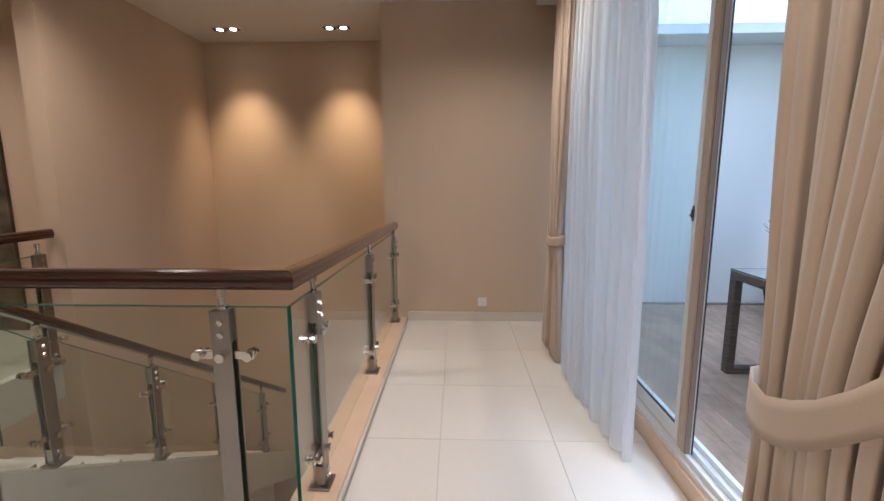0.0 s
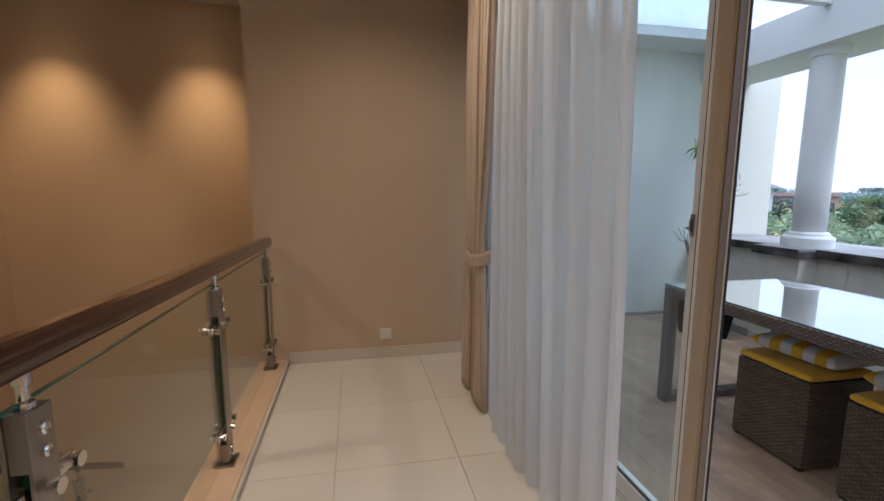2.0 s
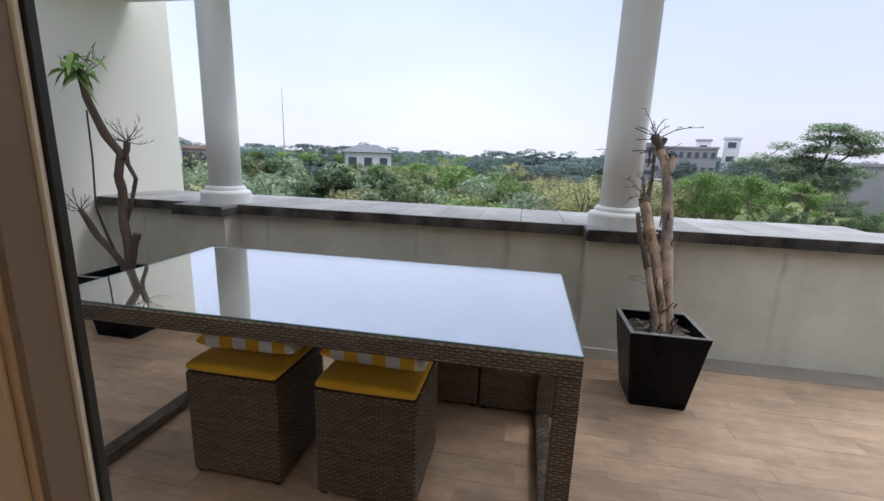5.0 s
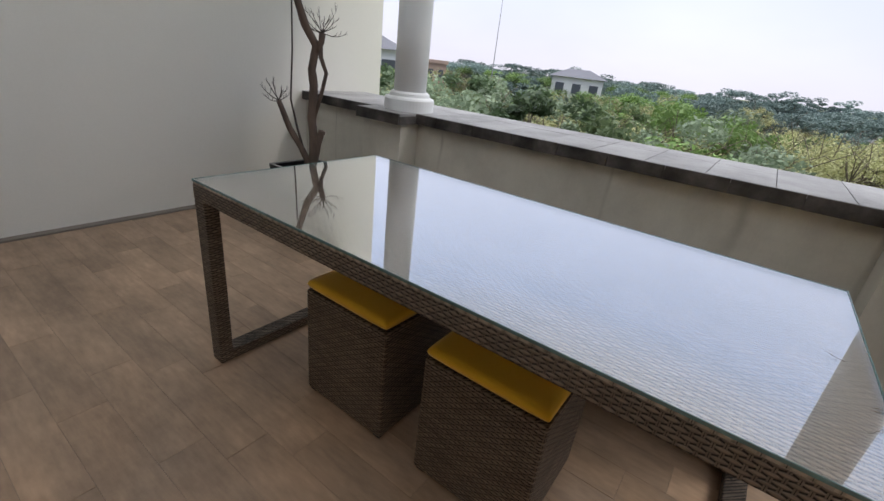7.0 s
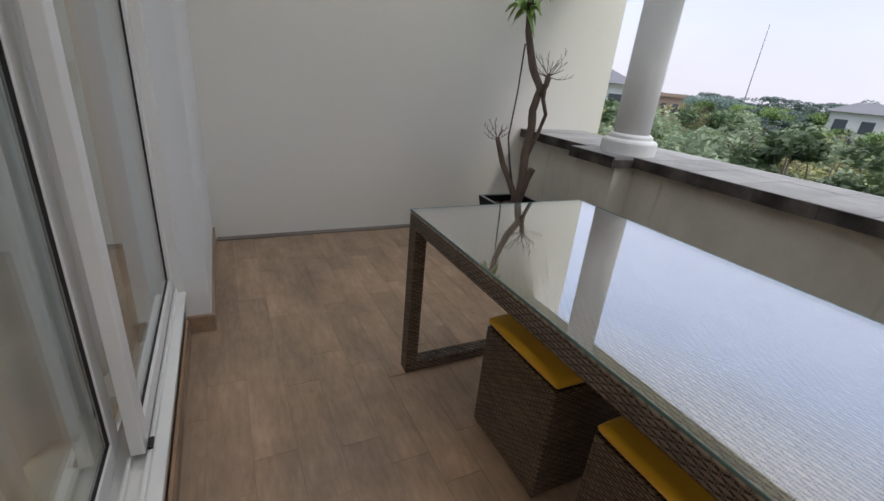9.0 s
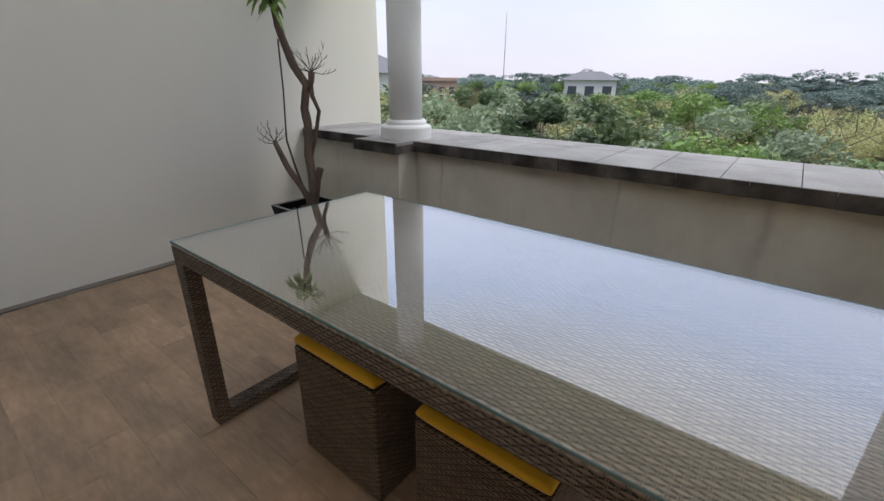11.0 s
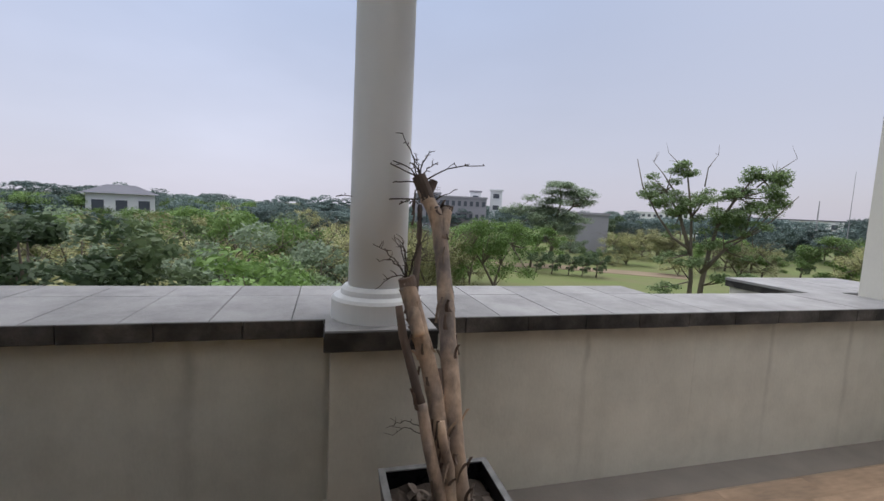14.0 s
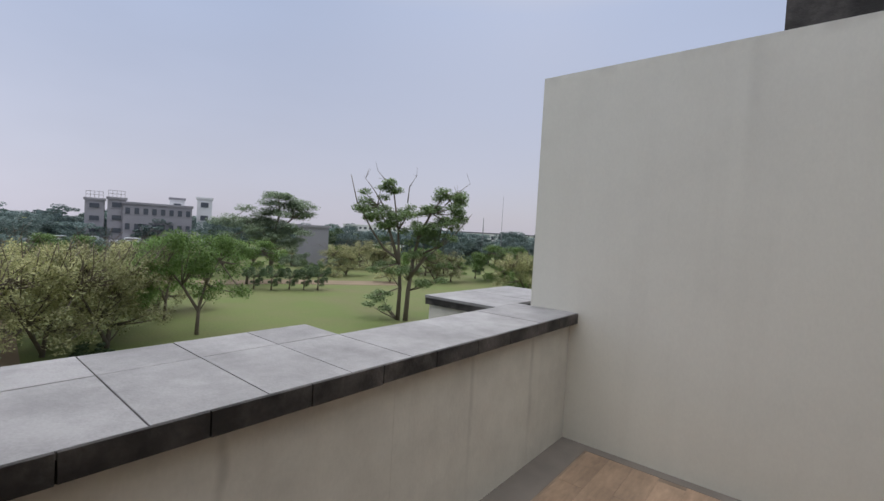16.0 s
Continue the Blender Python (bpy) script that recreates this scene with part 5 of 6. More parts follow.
    for pts, r, n in ((tall, 0.031, 38), (short, 0.030, 34), ([(5.045, 2.79, 0.26), (5.07, 2.825, 0.44), (5.125, 2.86, 0.63)], 0.021, 16), ([(5.055, 2.745, 0.26), (5.085, 2.765, 0.42), (5.10, 2.80, 0.57)], 0.018, 14)):
        p = way(*pts)
        for k in range(n):
            u = rnd.random() ** 1.3 * (len(p) - 1.001)
            c = p[int(u)].lerp(p[int(u) + 1], u % 1)
            a = rnd.uniform(0, 2 * math.pi)
            side = (math.cos(a), math.sin(a), 0)
            peel(bm if k % 3 else pale, c + Vector(side) * r * 0.97, side, rnd.uniform(0.02, 0.075), rnd.uniform(0.010, 0.026), rnd, rnd.uniform(0.006, 0.028))
    for k in range(5):
        peel(bm, low + Vector((0.035, -0.02, -0.04 - 0.035 * k)), (0.3, -0.9, 0), 0.03, 0.035, rnd, 0.035)
    for k in range(4):
        peel(bm, way((5.50, 2.83, 1.33 - 0.04 * k))[0], (0.2, 0.9, 0), 0.06, 0.02, rnd, 0.01)
    tagged(part("bark_flake", bm, BARK_DARK, t), "curled dark flakes of peeling bark", kind="stuff")
    tagged(part("bark_flake", pale, BARK_PALE, t), "curled pale flakes of peeling bark", kind="stuff")
    litter(random.Random(3), (4.985 + 0.0, 2.755), z0 - 0.0)
    return t


def litter(rnd, c, z):
    t = thing("leaf_litter", (c[0], c[1], z), "dry leaves and blue-green pellets lying on the planter's earth", "leaf litter", kind="stuff")
    bm = bmesh.new()
    for k in range(120):
        a = rnd.uniform(0, 6.28)
        leaf_card(bm, Vector((rnd.uniform(-0.03, 0.22), rnd.uniform(-0.13, 0.13), rnd.uniform(-0.02, 0.015))), Vector((math.cos(a), math.sin(a), rnd.uniform(-0.1, 0.5))), rnd.uniform(0.04, 0.08), rnd.uniform(0.02, 0.035), 0.3, rnd)
    part("leaf", bm, DRY_LEAF, t, "dry brown leaves")
    bm = bmesh.new()
    for k in range(650):
        x, y = rnd.uniform(0.0, 0.13), rnd.uniform(-0.09, 0.14)
        zz = rnd.uniform(-0.018, 0.006)
        s = rnd.uniform(0.003, 0.0055)
        v = [bm.verts.new((x + s * dx, y + s * dy, zz + s * dz)) for dx, dy, dz in ((1, 0, 0), (-1, 0, 0), (0, 1, 0), (0, -1, 0), (0, 0, 1.2))]
        for f in ((0, 2, 4), (2, 1, 4), (1, 3, 4), (3, 0, 4)):
            bm.faces.new([v[i] for i in f])
    part("pellet", bm, PELLET, t, "blue-green fertiliser pellets")


planter((4.99 + 0.09, 2.765), 0, "glossy black tapered square planter with a worn rim, beside the column")
near_tree()


def far_tree():
    rnd = random.Random(9)
    ox, oy, z0 = 5.07, 6.42, TZ + 0.40
    t = thing("dead_tree", (ox, oy, z0), "crooked dark trunk with a few fresh leaves at its top", "tree")
    def way(*pts):
        return [Vector((x - 0.05, y + 0.06, z)) for x, y, z in pts]
    bm = bmesh.new()
    limb(bm, way((0.06, -0.08, -0.02), (0.071, -0.09, 0.122), (0.074, -0.095, 0.266), (0.066, -0.084, 0.43), (0.077, -0.098, 0.645), (0.069, -0.087, 0.747), (0.088, -0.112, 0.901), (0.042, -0.053, 1.027), (0.019, -0.025, 1.136), (-0.003, 0.004, 1.259), (-0.01, 0.013, 1.378), (-0.014, 0.017, 1.46)), 0.034, 0.022, rnd, 12, 0.14)
    part("trunk", bm, BARK_DARK, t, "crooked brown trunk", smooth=True)
    bm = bmesh.new()
    limb(bm, way((0.07, -0.09, 0.05), (0.094, -0.119, 0.245), (0.112, -0.142, 0.337)), 0.026, 0.026, rnd, 10, 0.2)
    limb(bm, way((0.077, -0.098, 0.42), (0.107, -0.136, 0.577), (0.131, -0.166, 0.733), (0.108, -0.137, 0.832), (0.107, -0.136, 0.947)), 0.016, 0.013, rnd, 8, 0.2)
    limb(bm, way((0.085, -0.11, 0.86), (0.11, -0.14, 0.93), (0.115, -0.145, 0.985)), 0.022, 0.022, rnd, 8, 0.1)
    limb(bm, way((0.05, -0.06, -0.02), (0.047, -0.059, 0.104), (0.017, -0.021, 0.202), (-0.033, 0.042, 0.335), (-0.077, 0.098, 0.52)), 0.026, 0.019, rnd, 10, 0.2)
    part("side_stem", bm, BARK_DARK, t, "short side stems", smooth=True)
    bm = bmesh.new()
    a, b, c = way((0.115, -0.145, 0.985), (-0.077, 0.098, 0.52), (-0.01, 0.013, 1.40))
    twigs(bm, a, 12, 0.24, rnd, up=0.0)
    twigs(bm, b, 8, 0.20, rnd, up=-0.1)
    twigs(bm, c, 8, 0.28, rnd)
    tube(bm, way((-0.009, 0.012, 1.183), (-0.012, 0.015, 0.867), (-0.024, 0.03, 0.536), (0.002, -0.003, 0.336), (0.032, -0.041, 0.16)), [0.006, 0.006, 0.007, 0.008, 0.009], 6)
    tagged(part("twig", bm, TWIG, t), "thin bare twigs of the crooked trunk", kind="stuff")
    bm = bmesh.new()
    for k in range(30):
        a = rnd.uniform(0, 6.28)
        c = Vector((-0.07 + rnd.uniform(-0.06, 0.06), 0.08 + rnd.uniform(-0.06, 0.06), 1.45 + rnd.uniform(-0.06, 0.10)))
        leaf_card(bm, c, Vector((math.cos(a), math.sin(a), rnd.uniform(-0.3, 0.5))), rnd.uniform(0.09, 0.15), rnd.uniform(0.035, 0.055), rnd.uniform(0.3, 1.1), rnd)
    part("foliage", bm, FRESH, t, "fresh pale green leaves")
    return t


planter((5.09, 6.44), 0, "black tapered square planter beside the far wall")
far_tree()

# ---- landscape ----
GROUND = -5.0
GRASS = material("grass", (0.115, 0.15, 0.035), 0.9, var=0.7, scale=0.25, tint=(0.15, 0.13, 0.06), fine=0.35, fine_scale=9)
ROAD = material("road", (0.17, 0.16, 0.15), 0.9, var=0.4, scale=0.4)
DRY = material("dry_earth", (0.23, 0.17, 0.11), 0.95, var=0.5, scale=0.2)
slab("ground", (-60, 1500, -1200, 1200, GROUND - 1, GROUND - 0.01), GRASS, label="flat green ground reaching the horizon")


def patch(name, pts, z, mat, label):
    bm = bmesh.new()
    n = len(pts)
    a = [bm.verts.new((x, y, z)) for x, y in pts]
    b = [bm.verts.new((x, y, z - 0.2)) for x, y in pts]
    bm.faces.new(a)
    for i in range(n):
        bm.faces.new((b[i], b[(i + 1) % n], a[(i + 1) % n], a[i]))
    bmesh.ops.recalc_face_normals(bm, faces=bm.faces)
    return tagged(part(name, bm, mat), label, kind="structure")


def foliage_material(name, base, tint):
    """Leaves: each leaf of its own shade, each tree a little lighter or darker; light passes through."""
    m = bpy.data.materials.new(name)
    m.use_nodes = True
    nt = m.node_tree
    b = nt.nodes["Principled BSDF"]
    b.inputs["Roughness"].default_value = 0.6
    tl = nt.nodes.new("ShaderNodeBsdfTranslucent")
    mx = nt.nodes.new("ShaderNodeMixShader")
    mx.inputs["Fac"].default_value = 0.35
    nt.links.new(b.outputs["BSDF"], mx.inputs[1])
    nt.links.new(tl.outputs["BSDF"], mx.inputs[2])
    nt.links.new(mx.outputs["Shader"], nt.nodes["Material Output"].inputs["Surface"])
    geo = nt.nodes.new("ShaderNodeNewGeometry")
    oi = nt.nodes.new("ShaderNodeObjectInfo")
    mix = nt.nodes.new("ShaderNodeMix")
    mix.data_type = "RGBA"
    mix.inputs["A"].default_value, mix.inputs["B"].default_value = (*base, 1), (*tint, 1)
    nt.links.new(geo.outputs["Random Per Island"], mix.inputs["Factor"])
    hs = nt.nodes.new("ShaderNodeHueSaturation")
    r = nt.nodes.new("ShaderNodeMapRange")
    r.inputs["To Min"].default_value, r.inputs["To Max"].default_value = 0.7, 1.35
    nt.links.new(oi.outputs["Random"], r.inputs["Value"])
    nt.links.new(r.outputs["Result"], hs.inputs["Value"])
    nt.links.new(mix.outputs["Result"], hs.inputs["Color"])
    nt.links.new(hs.outputs["Color"], b.inputs["Base Color"])
    nt.links.new(hs.outputs["Color"], tl.inputs["Color"])
    return m


LEAF_A = foliage_material("leaf_green", (0.11, 0.165, 0.07), (0.19, 0.25, 0.11))
LEAF_B = foliage_material("leaf_bright", (0.105, 0.18, 0.045), (0.19, 0.29, 0.08))
LEAF_C = foliage_material("leaf_olive", (0.23, 0.24, 0.095), (0.40, 0.39, 0.20))
LEAF_D = foliage_material("leaf_grey", (0.18, 0.24, 0.15), (0.27, 0.33, 0.21))
# far leaves: the bluish distance haze is put into these two colours
LEAF_HAZED = foliage_material("leaf_hazed", (0.12, 0.17, 0.16), (0.17, 0.23, 0.21))
LEAF_HAZED_DARK = foliage_material("leaf_hazed_dark", (0.06, 0.095, 0.10), (0.10, 0.14, 0.14))
LEAF_DARK = foliage_material("leaf_dark", (0.06, 0.10, 0.045), (0.10, 0.145, 0.065))
BARK = material("tree_bark", (0.16, 0.13, 0.10), 0.9, var=0.5, scale=4)


def crown_mesh(seed, shape, count, leaf, clumps):
    """shape: half width, half height; leaves sit in clumps on an uneven shell."""
    rnd = random.Random(seed)
    cs = []
    for _ in range(clumps):
        while True:
            p = Vector((rnd.uniform(-1, 1), rnd.uniform(-1, 1), rnd.uniform(-0.9, 1)))
            if 0.25 < p.length < 1.0:
                break
        cs.append((Vector((p.x * shape[0], p.y * shape[0], p.z * shape[1])), rnd.uniform(0.16, 0.36) * shape[0]))
    verts, faces = [], []
    for k in range(count):
        c, r = cs[rnd.randrange(clumps)]
        d = Vector((rnd.gauss(0, 1), rnd.gauss(0, 1), rnd.gauss(0, 0.75)))
        d.normalize()
        p = c + Vector((d.x, d.y, d.z * 0.7)) * r * rnd.uniform(0.65, 1.05)
        a = Vector((rnd.gauss(0, 1), rnd.gauss(0, 1), rnd.gauss(0, 0.5))).normalized()
        b = a.cross(d + Vector((rnd.gauss(0, .5), rnd.gauss(0, .5), rnd.gauss(0, .5))))
        b = b.normalized() if b.length > 0.01 else Vector((0, 0, 1))
        L = leaf * rnd.uniform(0.6, 1.3)
        W = L * rnd.uniform(0.35, 0.6)
        n = len(verts)
        verts += [p - a * L / 2, p + b * W / 2, p + a * L / 2, p - b * W / 2]
        faces += [(n, n + 1, n + 2, n + 3)]
    me = bpy.data.meshes.new("crown")
    me.from_pydata(verts, [], faces)
    return me, cs


def tree_model(name, seed, shape, height, count, leaf, clumps, mat, label, bare=0, trunk_r=0.12):
    """A tree with its foot at the origin: tapered trunk, limbs to the clumps, crown of leaves."""
    rnd = random.Random(seed)
    me, cs = crown_mesh(seed, shape, count, leaf, clumps)
    me.materials.append(mat)
    t = thing(name, (0, 0, 0), label, "tree", "trees in the garden below")
    bm = bmesh.new()
    fork = Vector((0, 0, height * 0.45))
    tube(bm, [Vector((0, 0, 0)), Vector((0.05, 0.03, height * 0.22)), fork], [trunk_r, trunk_r * 0.8, trunk_r * 0.65], 8)
    centre = Vector((0, 0, height - shape[1]))
    for c, r in cs[:12]:
        tip = centre + c * 0.9
        mid = fork.lerp(tip, 0.5) + Vector((rnd.uniform(-0.2, 0.2), rnd.uniform(-0.2, 0.2), -0.1))
        tube(bm, [fork, mid, tip], [trunk_r * 0.45, trunk_r * 0.25, trunk_r * 0.08], 6)
    for _ in range(bare):
        a = rnd.uniform(0, 6.28)
        tip = centre + Vector((math.cos(a) * shape[0] * 1.15, math.sin(a) * shape[0] * 1.15, shape[1] * rnd.uniform(0.3, 1.3)))
        mid = fork.lerp(tip, 0.6) + Vector((0, 0, -0.4))
        tube(bm, [fork, mid, tip], [trunk_r * 0.3, trunk_r * 0.16, trunk_r * 0.04], 5)
        for _k in range(3):
            e = tip + Vector((rnd.uniform(-0.5, 0.5), rnd.uniform(-0.5, 0.5), rnd.uniform(-0.1, 0.5)))
            tube(bm, [mid.lerp(tip, rnd.uniform(0.5, 0.95)), e], [0.02, 0.006], 4)
    part("trunk", bm, BARK, t, "rough trunk and limbs", smooth=True)
    o = new("crown", me)
    o.parent, o.location = t, centre
    return t


def bush_model(seed, shape, count, leaf, clumps, mat, label):
    me, cs = crown_mesh(seed, shape, count, leaf, clumps)
    me.materials.append(mat)
    t = thing("shrub", (0, 0, 0), label, "shrub", "dense shrubs beyond the parapet")
    o = new("foliage", me)
    o.parent, o.location = t, (0, 0, shape[1] * 0.8)
    bm = bmesh.new()
    rnd = random.Random(seed)
    for c, r in cs[:9]:
        tip = Vector((c.x * 0.8, c.y * 0.8, shape[1] * 0.8 + c.z * 0.85))
        tube(bm, [Vector((c.x * 0.05, c.y * 0.05, -2.0)), tip * 0.45, tip], [0.06, 0.04, 0.012], 5)
    part("stem", bm, BARK, t, "branching stems", smooth=True)
    return t


models = [
    bush_model(1, (1.7, 1.3), 5200, 0.17, 34, LEAF_A, "dense dark green leafy shrub with many small leaves"),
    bush_model(2, (1.8, 1.2), 5200, 0.15, 30, LEAF_D, "dense grey-green leafy shrub beyond the parapet"),
    bush_model(3, (1.6, 1.3), 3600, 0.13, 30, LEAF_C, "thin olive-green shrub with dry bare branches"),
    bush_model(4, (1.7, 1.2), 5200, 0.16, 34, LEAF_B, "bright green leafy shrub beyond the parapet"),
    bush_model(5, (1.4, 1.5), 4200, 0.20, 26, LEAF_DARK, "dark green glossy shrub with broad leaves"),
]


def place(model, x, y, z, s, turn):
    c = copy_thing(model, pose(x, y, z, 0, 0, turn))
    c.scale = (s, s, s)
    return c


EX, EY = 4.3, 2.6


def at_bearing(a, d, z=GROUND):
    return (EX + d * math.cos(radians(a)), EY + d * math.sin(radians(a)), z)


rnd = random.Random(77)
for row, (dist, ztop, step) in enumerate(((9.5, 0.1, 1.9), (12.0, 0.5, 2.1), (15.5, 0.7, 2.4), (20.0, 0.8, 2.9), (27.0, 0.8, 3.6), (35.0, 0.7, 4.6))):
    a = 1.5 + 0.8 * row
    while a < 80:
        r = dist + rnd.uniform(-1.0, 1.2)
        x, y, _ = at_bearing(a, r)
        low = 0.45 if 15 < a < 26 else 0.15
        s = rnd.uniform(0.85, 1.25) * (1 + 0.14 * row)
        i = rnd.choice((0, 1, 2, 3, 4, 2, 1, 2))
        zt = ztop + rnd.uniform(-0.45, 0.25) - (0.9 if a < 4 else 0)
        place(models[i], x, y, zt - low - 2.3 * s, s, rnd.uniform(0, 360))
        a += math.degrees(step / dist) * rnd.uniform(0.8, 1.1)

for k in range(24):
    a = rnd.uniform(-64, 0)
    d = rnd.uniform(56, 90)
    s = rnd.uniform(0.9, 1.5)
    place(models[rnd.choice((0, 1, 2, 3))], *at_bearing(a, d, GROUND - 0.3), s, rnd.uniform(0, 360))

far_a = tree_model("tree", 11, (4.2, 2.6), 9.0, 5200, 0.42, 30, LEAF_HAZED, "tree with a broad crown tinted blue-green for haze", trunk_r=0.25)
far_b = tree_model("tree", 12, (3.2, 3.6), 10.0, 4600, 0.40, 26, LEAF_HAZED, "tall tree with a rounded crown tinted for haze", trunk_r=0.25)
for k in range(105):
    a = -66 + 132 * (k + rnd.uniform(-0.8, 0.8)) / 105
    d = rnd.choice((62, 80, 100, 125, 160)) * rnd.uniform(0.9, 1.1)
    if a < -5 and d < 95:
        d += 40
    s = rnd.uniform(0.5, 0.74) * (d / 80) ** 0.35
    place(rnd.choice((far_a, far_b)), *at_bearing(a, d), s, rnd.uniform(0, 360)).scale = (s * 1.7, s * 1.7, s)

# trees round the lawn
def clump_tree(name, seed, label, trunks, clumps, branches, count, leaf, mat, flat=0.55):
    """A tree facing along y: trunks and branches are lists of points with a radius, clumps are (x, y, z, radius)."""
    rnd = random.Random(seed)
    t = thing(name, (0, 0, 0), label, "tree", "trees in the garden below")
    bm = bmesh.new()
    for r, pts in trunks + branches:
        pts = [Vector(p) for p in pts]
        tube(bm, pts, [r * (1 - 0.75 * i / (len(pts) - 1)) for i in range(len(pts))], 7)
        for _ in range(3 if r < 0.06 else 0):
            i = rnd.randrange(1, len(pts))
            e = Vector((rnd.uniform(-0.6, 0.6), rnd.uniform(-0.6, 0.6), rnd.uniform(0.1, 0.8)))
            tube(bm, [pts[i], pts[i] + e * 0.6, pts[i] + e], [r * 0.35, r * 0.25, 0.006], 4)
    for x, y, z, r in clumps:
        if r > 0.45:
            best = min((Vector(p) for _, pts in trunks for p in pts), key=lambda p: (p - Vector((x, y, z - r))).length)
            mid = best.lerp(Vector((x, y, z)), 0.55) - Vector((0, 0, 0.12 * r))
            tube(bm, [best, mid, Vector((x, y, z))], [0.055, 0.035, 0.01], 5)
    part("trunk", bm, BARK, t, "rough trunk and branches", smooth=True)
    verts, faces = [], []
    wts = [r ** 2 for *_, r in clumps]
    for k in range(count):
        x, y, z, r = rnd.choices(clumps, wts)[0]
        d = Vector((rnd.gauss(0, 1), rnd.gauss(0, 1), rnd.gauss(0, 1)))
        d.normalize()
        q = rnd.uniform(0.35, 1.08)
        p = Vector((x + d.x * r * q, y + d.y * r * q, z + d.z * r * q * flat + 0.12 * r * math.sin(5 * d.x + 7 * d.y)))
        a = Vector((rnd.gauss(0, 1), rnd.gauss(0, 1), rnd.gauss(0, 0.45))).normalized()
        b = a.cross(Vector((rnd.gauss(0, .5), rnd.gauss(0, .5), 1)))
        b = b.normalized() if b.length > 0.01 else Vector((0, 1, 0))
        L = leaf * rnd.uniform(0.6, 1.3)
        W = L * rnd.uniform(0.35, 0.6)
        n = len(verts)
        verts += [p - a * L / 2, p + b * W / 2, p + a * L / 2, p - b * W / 2]
        faces += [(n, n + 1, n + 2, n + 3)]
    me = bpy.data.meshes.new("crown")
    me.from_pydata(verts, [], faces)
    me.materials.append(mat)
    o = new("crown", me)
    o.parent = t
    return t


def spread(rnd, n, x0, x1, z0, z1, r0, r1, dy=1.2):
    return [(rnd.uniform(x0, x1), rnd.uniform(-dy, dy), rnd.uniform(z0, z1), rnd.uniform(r0, r1)) for _ in range(n)]


rt = random.Random(8)
tall = clump_tree("tree", 35, "tall double-trunked tree with tufted branches and bare dead limbs",
                  [(0.20, [(0, 0, 0), (0.1, 0, 2.2), (0.35, 0.1, 4.4), (0.7, 0, 6.2), (1.6, 0, 8.0), (2.6, 0, 9.4)]),
                   (0.18, [(-0.6, 0.2, 0), (-0.55, 0.1, 2.4), (-0.75, 0, 4.6), (-0.9, 0, 6.6), (-1.5, 0, 9.9)]),
                   (0.17, [(0.0, 0, 3.0), (1.2, 0, 4.6), (2.2, 0.3, 5.4)]), (0.16, [(-0.75, 0, 4.2), (-1.6, 0, 6.6), (-2.6, 0, 8.3)])],
                  spread(rt, 14, -3.8, -1.0, 7.2, 9.2, 0.45, 0.8) + spread(rt, 9, -2.4, -0.6, 9.3, 10.3, 0.35, 0.6, 0.7)
                  + spread(rt, 22, -2.2, 2.2, 6.0, 8.4, 0.5, 0.85) + spread(rt, 16, 1.0, 4.3, 7.4, 9.6, 0.45, 0.8) + spread(rt, 12, 0.8, 3.9, 5.8, 7.6, 0.45, 0.75)
                  + spread(rt, 24, -2.8, 2.9, 2.2, 6.4, 0.4, 0.8) + spread(rt, 6, -3.0, -0.6, 0.8, 2.2, 0.4, 0.65),
                  [(0.10, [(-0.7, 0, 4.4), (-1.9, -0.3, 5.2), (-3.0, 0, 6.6), (-4.2, 0, 8.6), (-4.7, 0, 10.4)]), (0.055, [(-2.2, 0, 8.4), (-2.9, 0, 9.4), (-3.6, 0, 10.2)]),
                   (0.05, [(-1.3, 0, 9.2), (-2.1, 0, 10.2), (-2.7, 0, 10.8)]), (0.08, [(0.6, 0, 4.8), (2.4, 0, 5.6), (3.6, 0, 6.6), (4.8, 0, 8.1)]),
                   (0.05, [(2.6, 0, 8.6), (3.5, 0, 9.5), (4.5, 0, 10.3)]), (0.05, [(-0.3, 0, 8.6), (-0.2, 0, 9.8), (0.3, 0, 10.6)])],
                  30000, 0.19, LEAF_A, 0.42)
umbrella = clump_tree("tree", 31, "umbrella-shaped tree in flat leafy tiers",
                      [(0.24, [(0, 0, 0), (0.1, 0, 3.0), (0.3, 0, 5.6), (0.7, 0, 8.0), (0.5, 0, 10.2)]), (0.15, [(0.1, 0, 4.0), (-1.6, 0, 6.2), (-3.6, 0, 7.2)]), (0.14, [(0.3, 0, 5.2), (2.0, 0, 7.4), (3.4, 0, 8.4)])],
                      spread(rt, 8, -0.8, 1.9, 10.0, 10.7, 0.8, 1.1, 1.6) + spread(rt, 9, -0.8, 3.6, 8.8, 9.7, 0.9, 1.3, 1.8) + spread(rt, 11, -3.4, 3.6, 7.5, 8.5, 0.9, 1.3, 2)
                      + spread(rt, 18, -5.4, 3.4, 6.0, 7.2, 0.9, 1.4, 2) + spread(rt, 18, -4.6, 3.2, 3.6, 5.8, 0.9, 1.3, 2), [], 30000, 0.24, LEAF_D, 0.4)
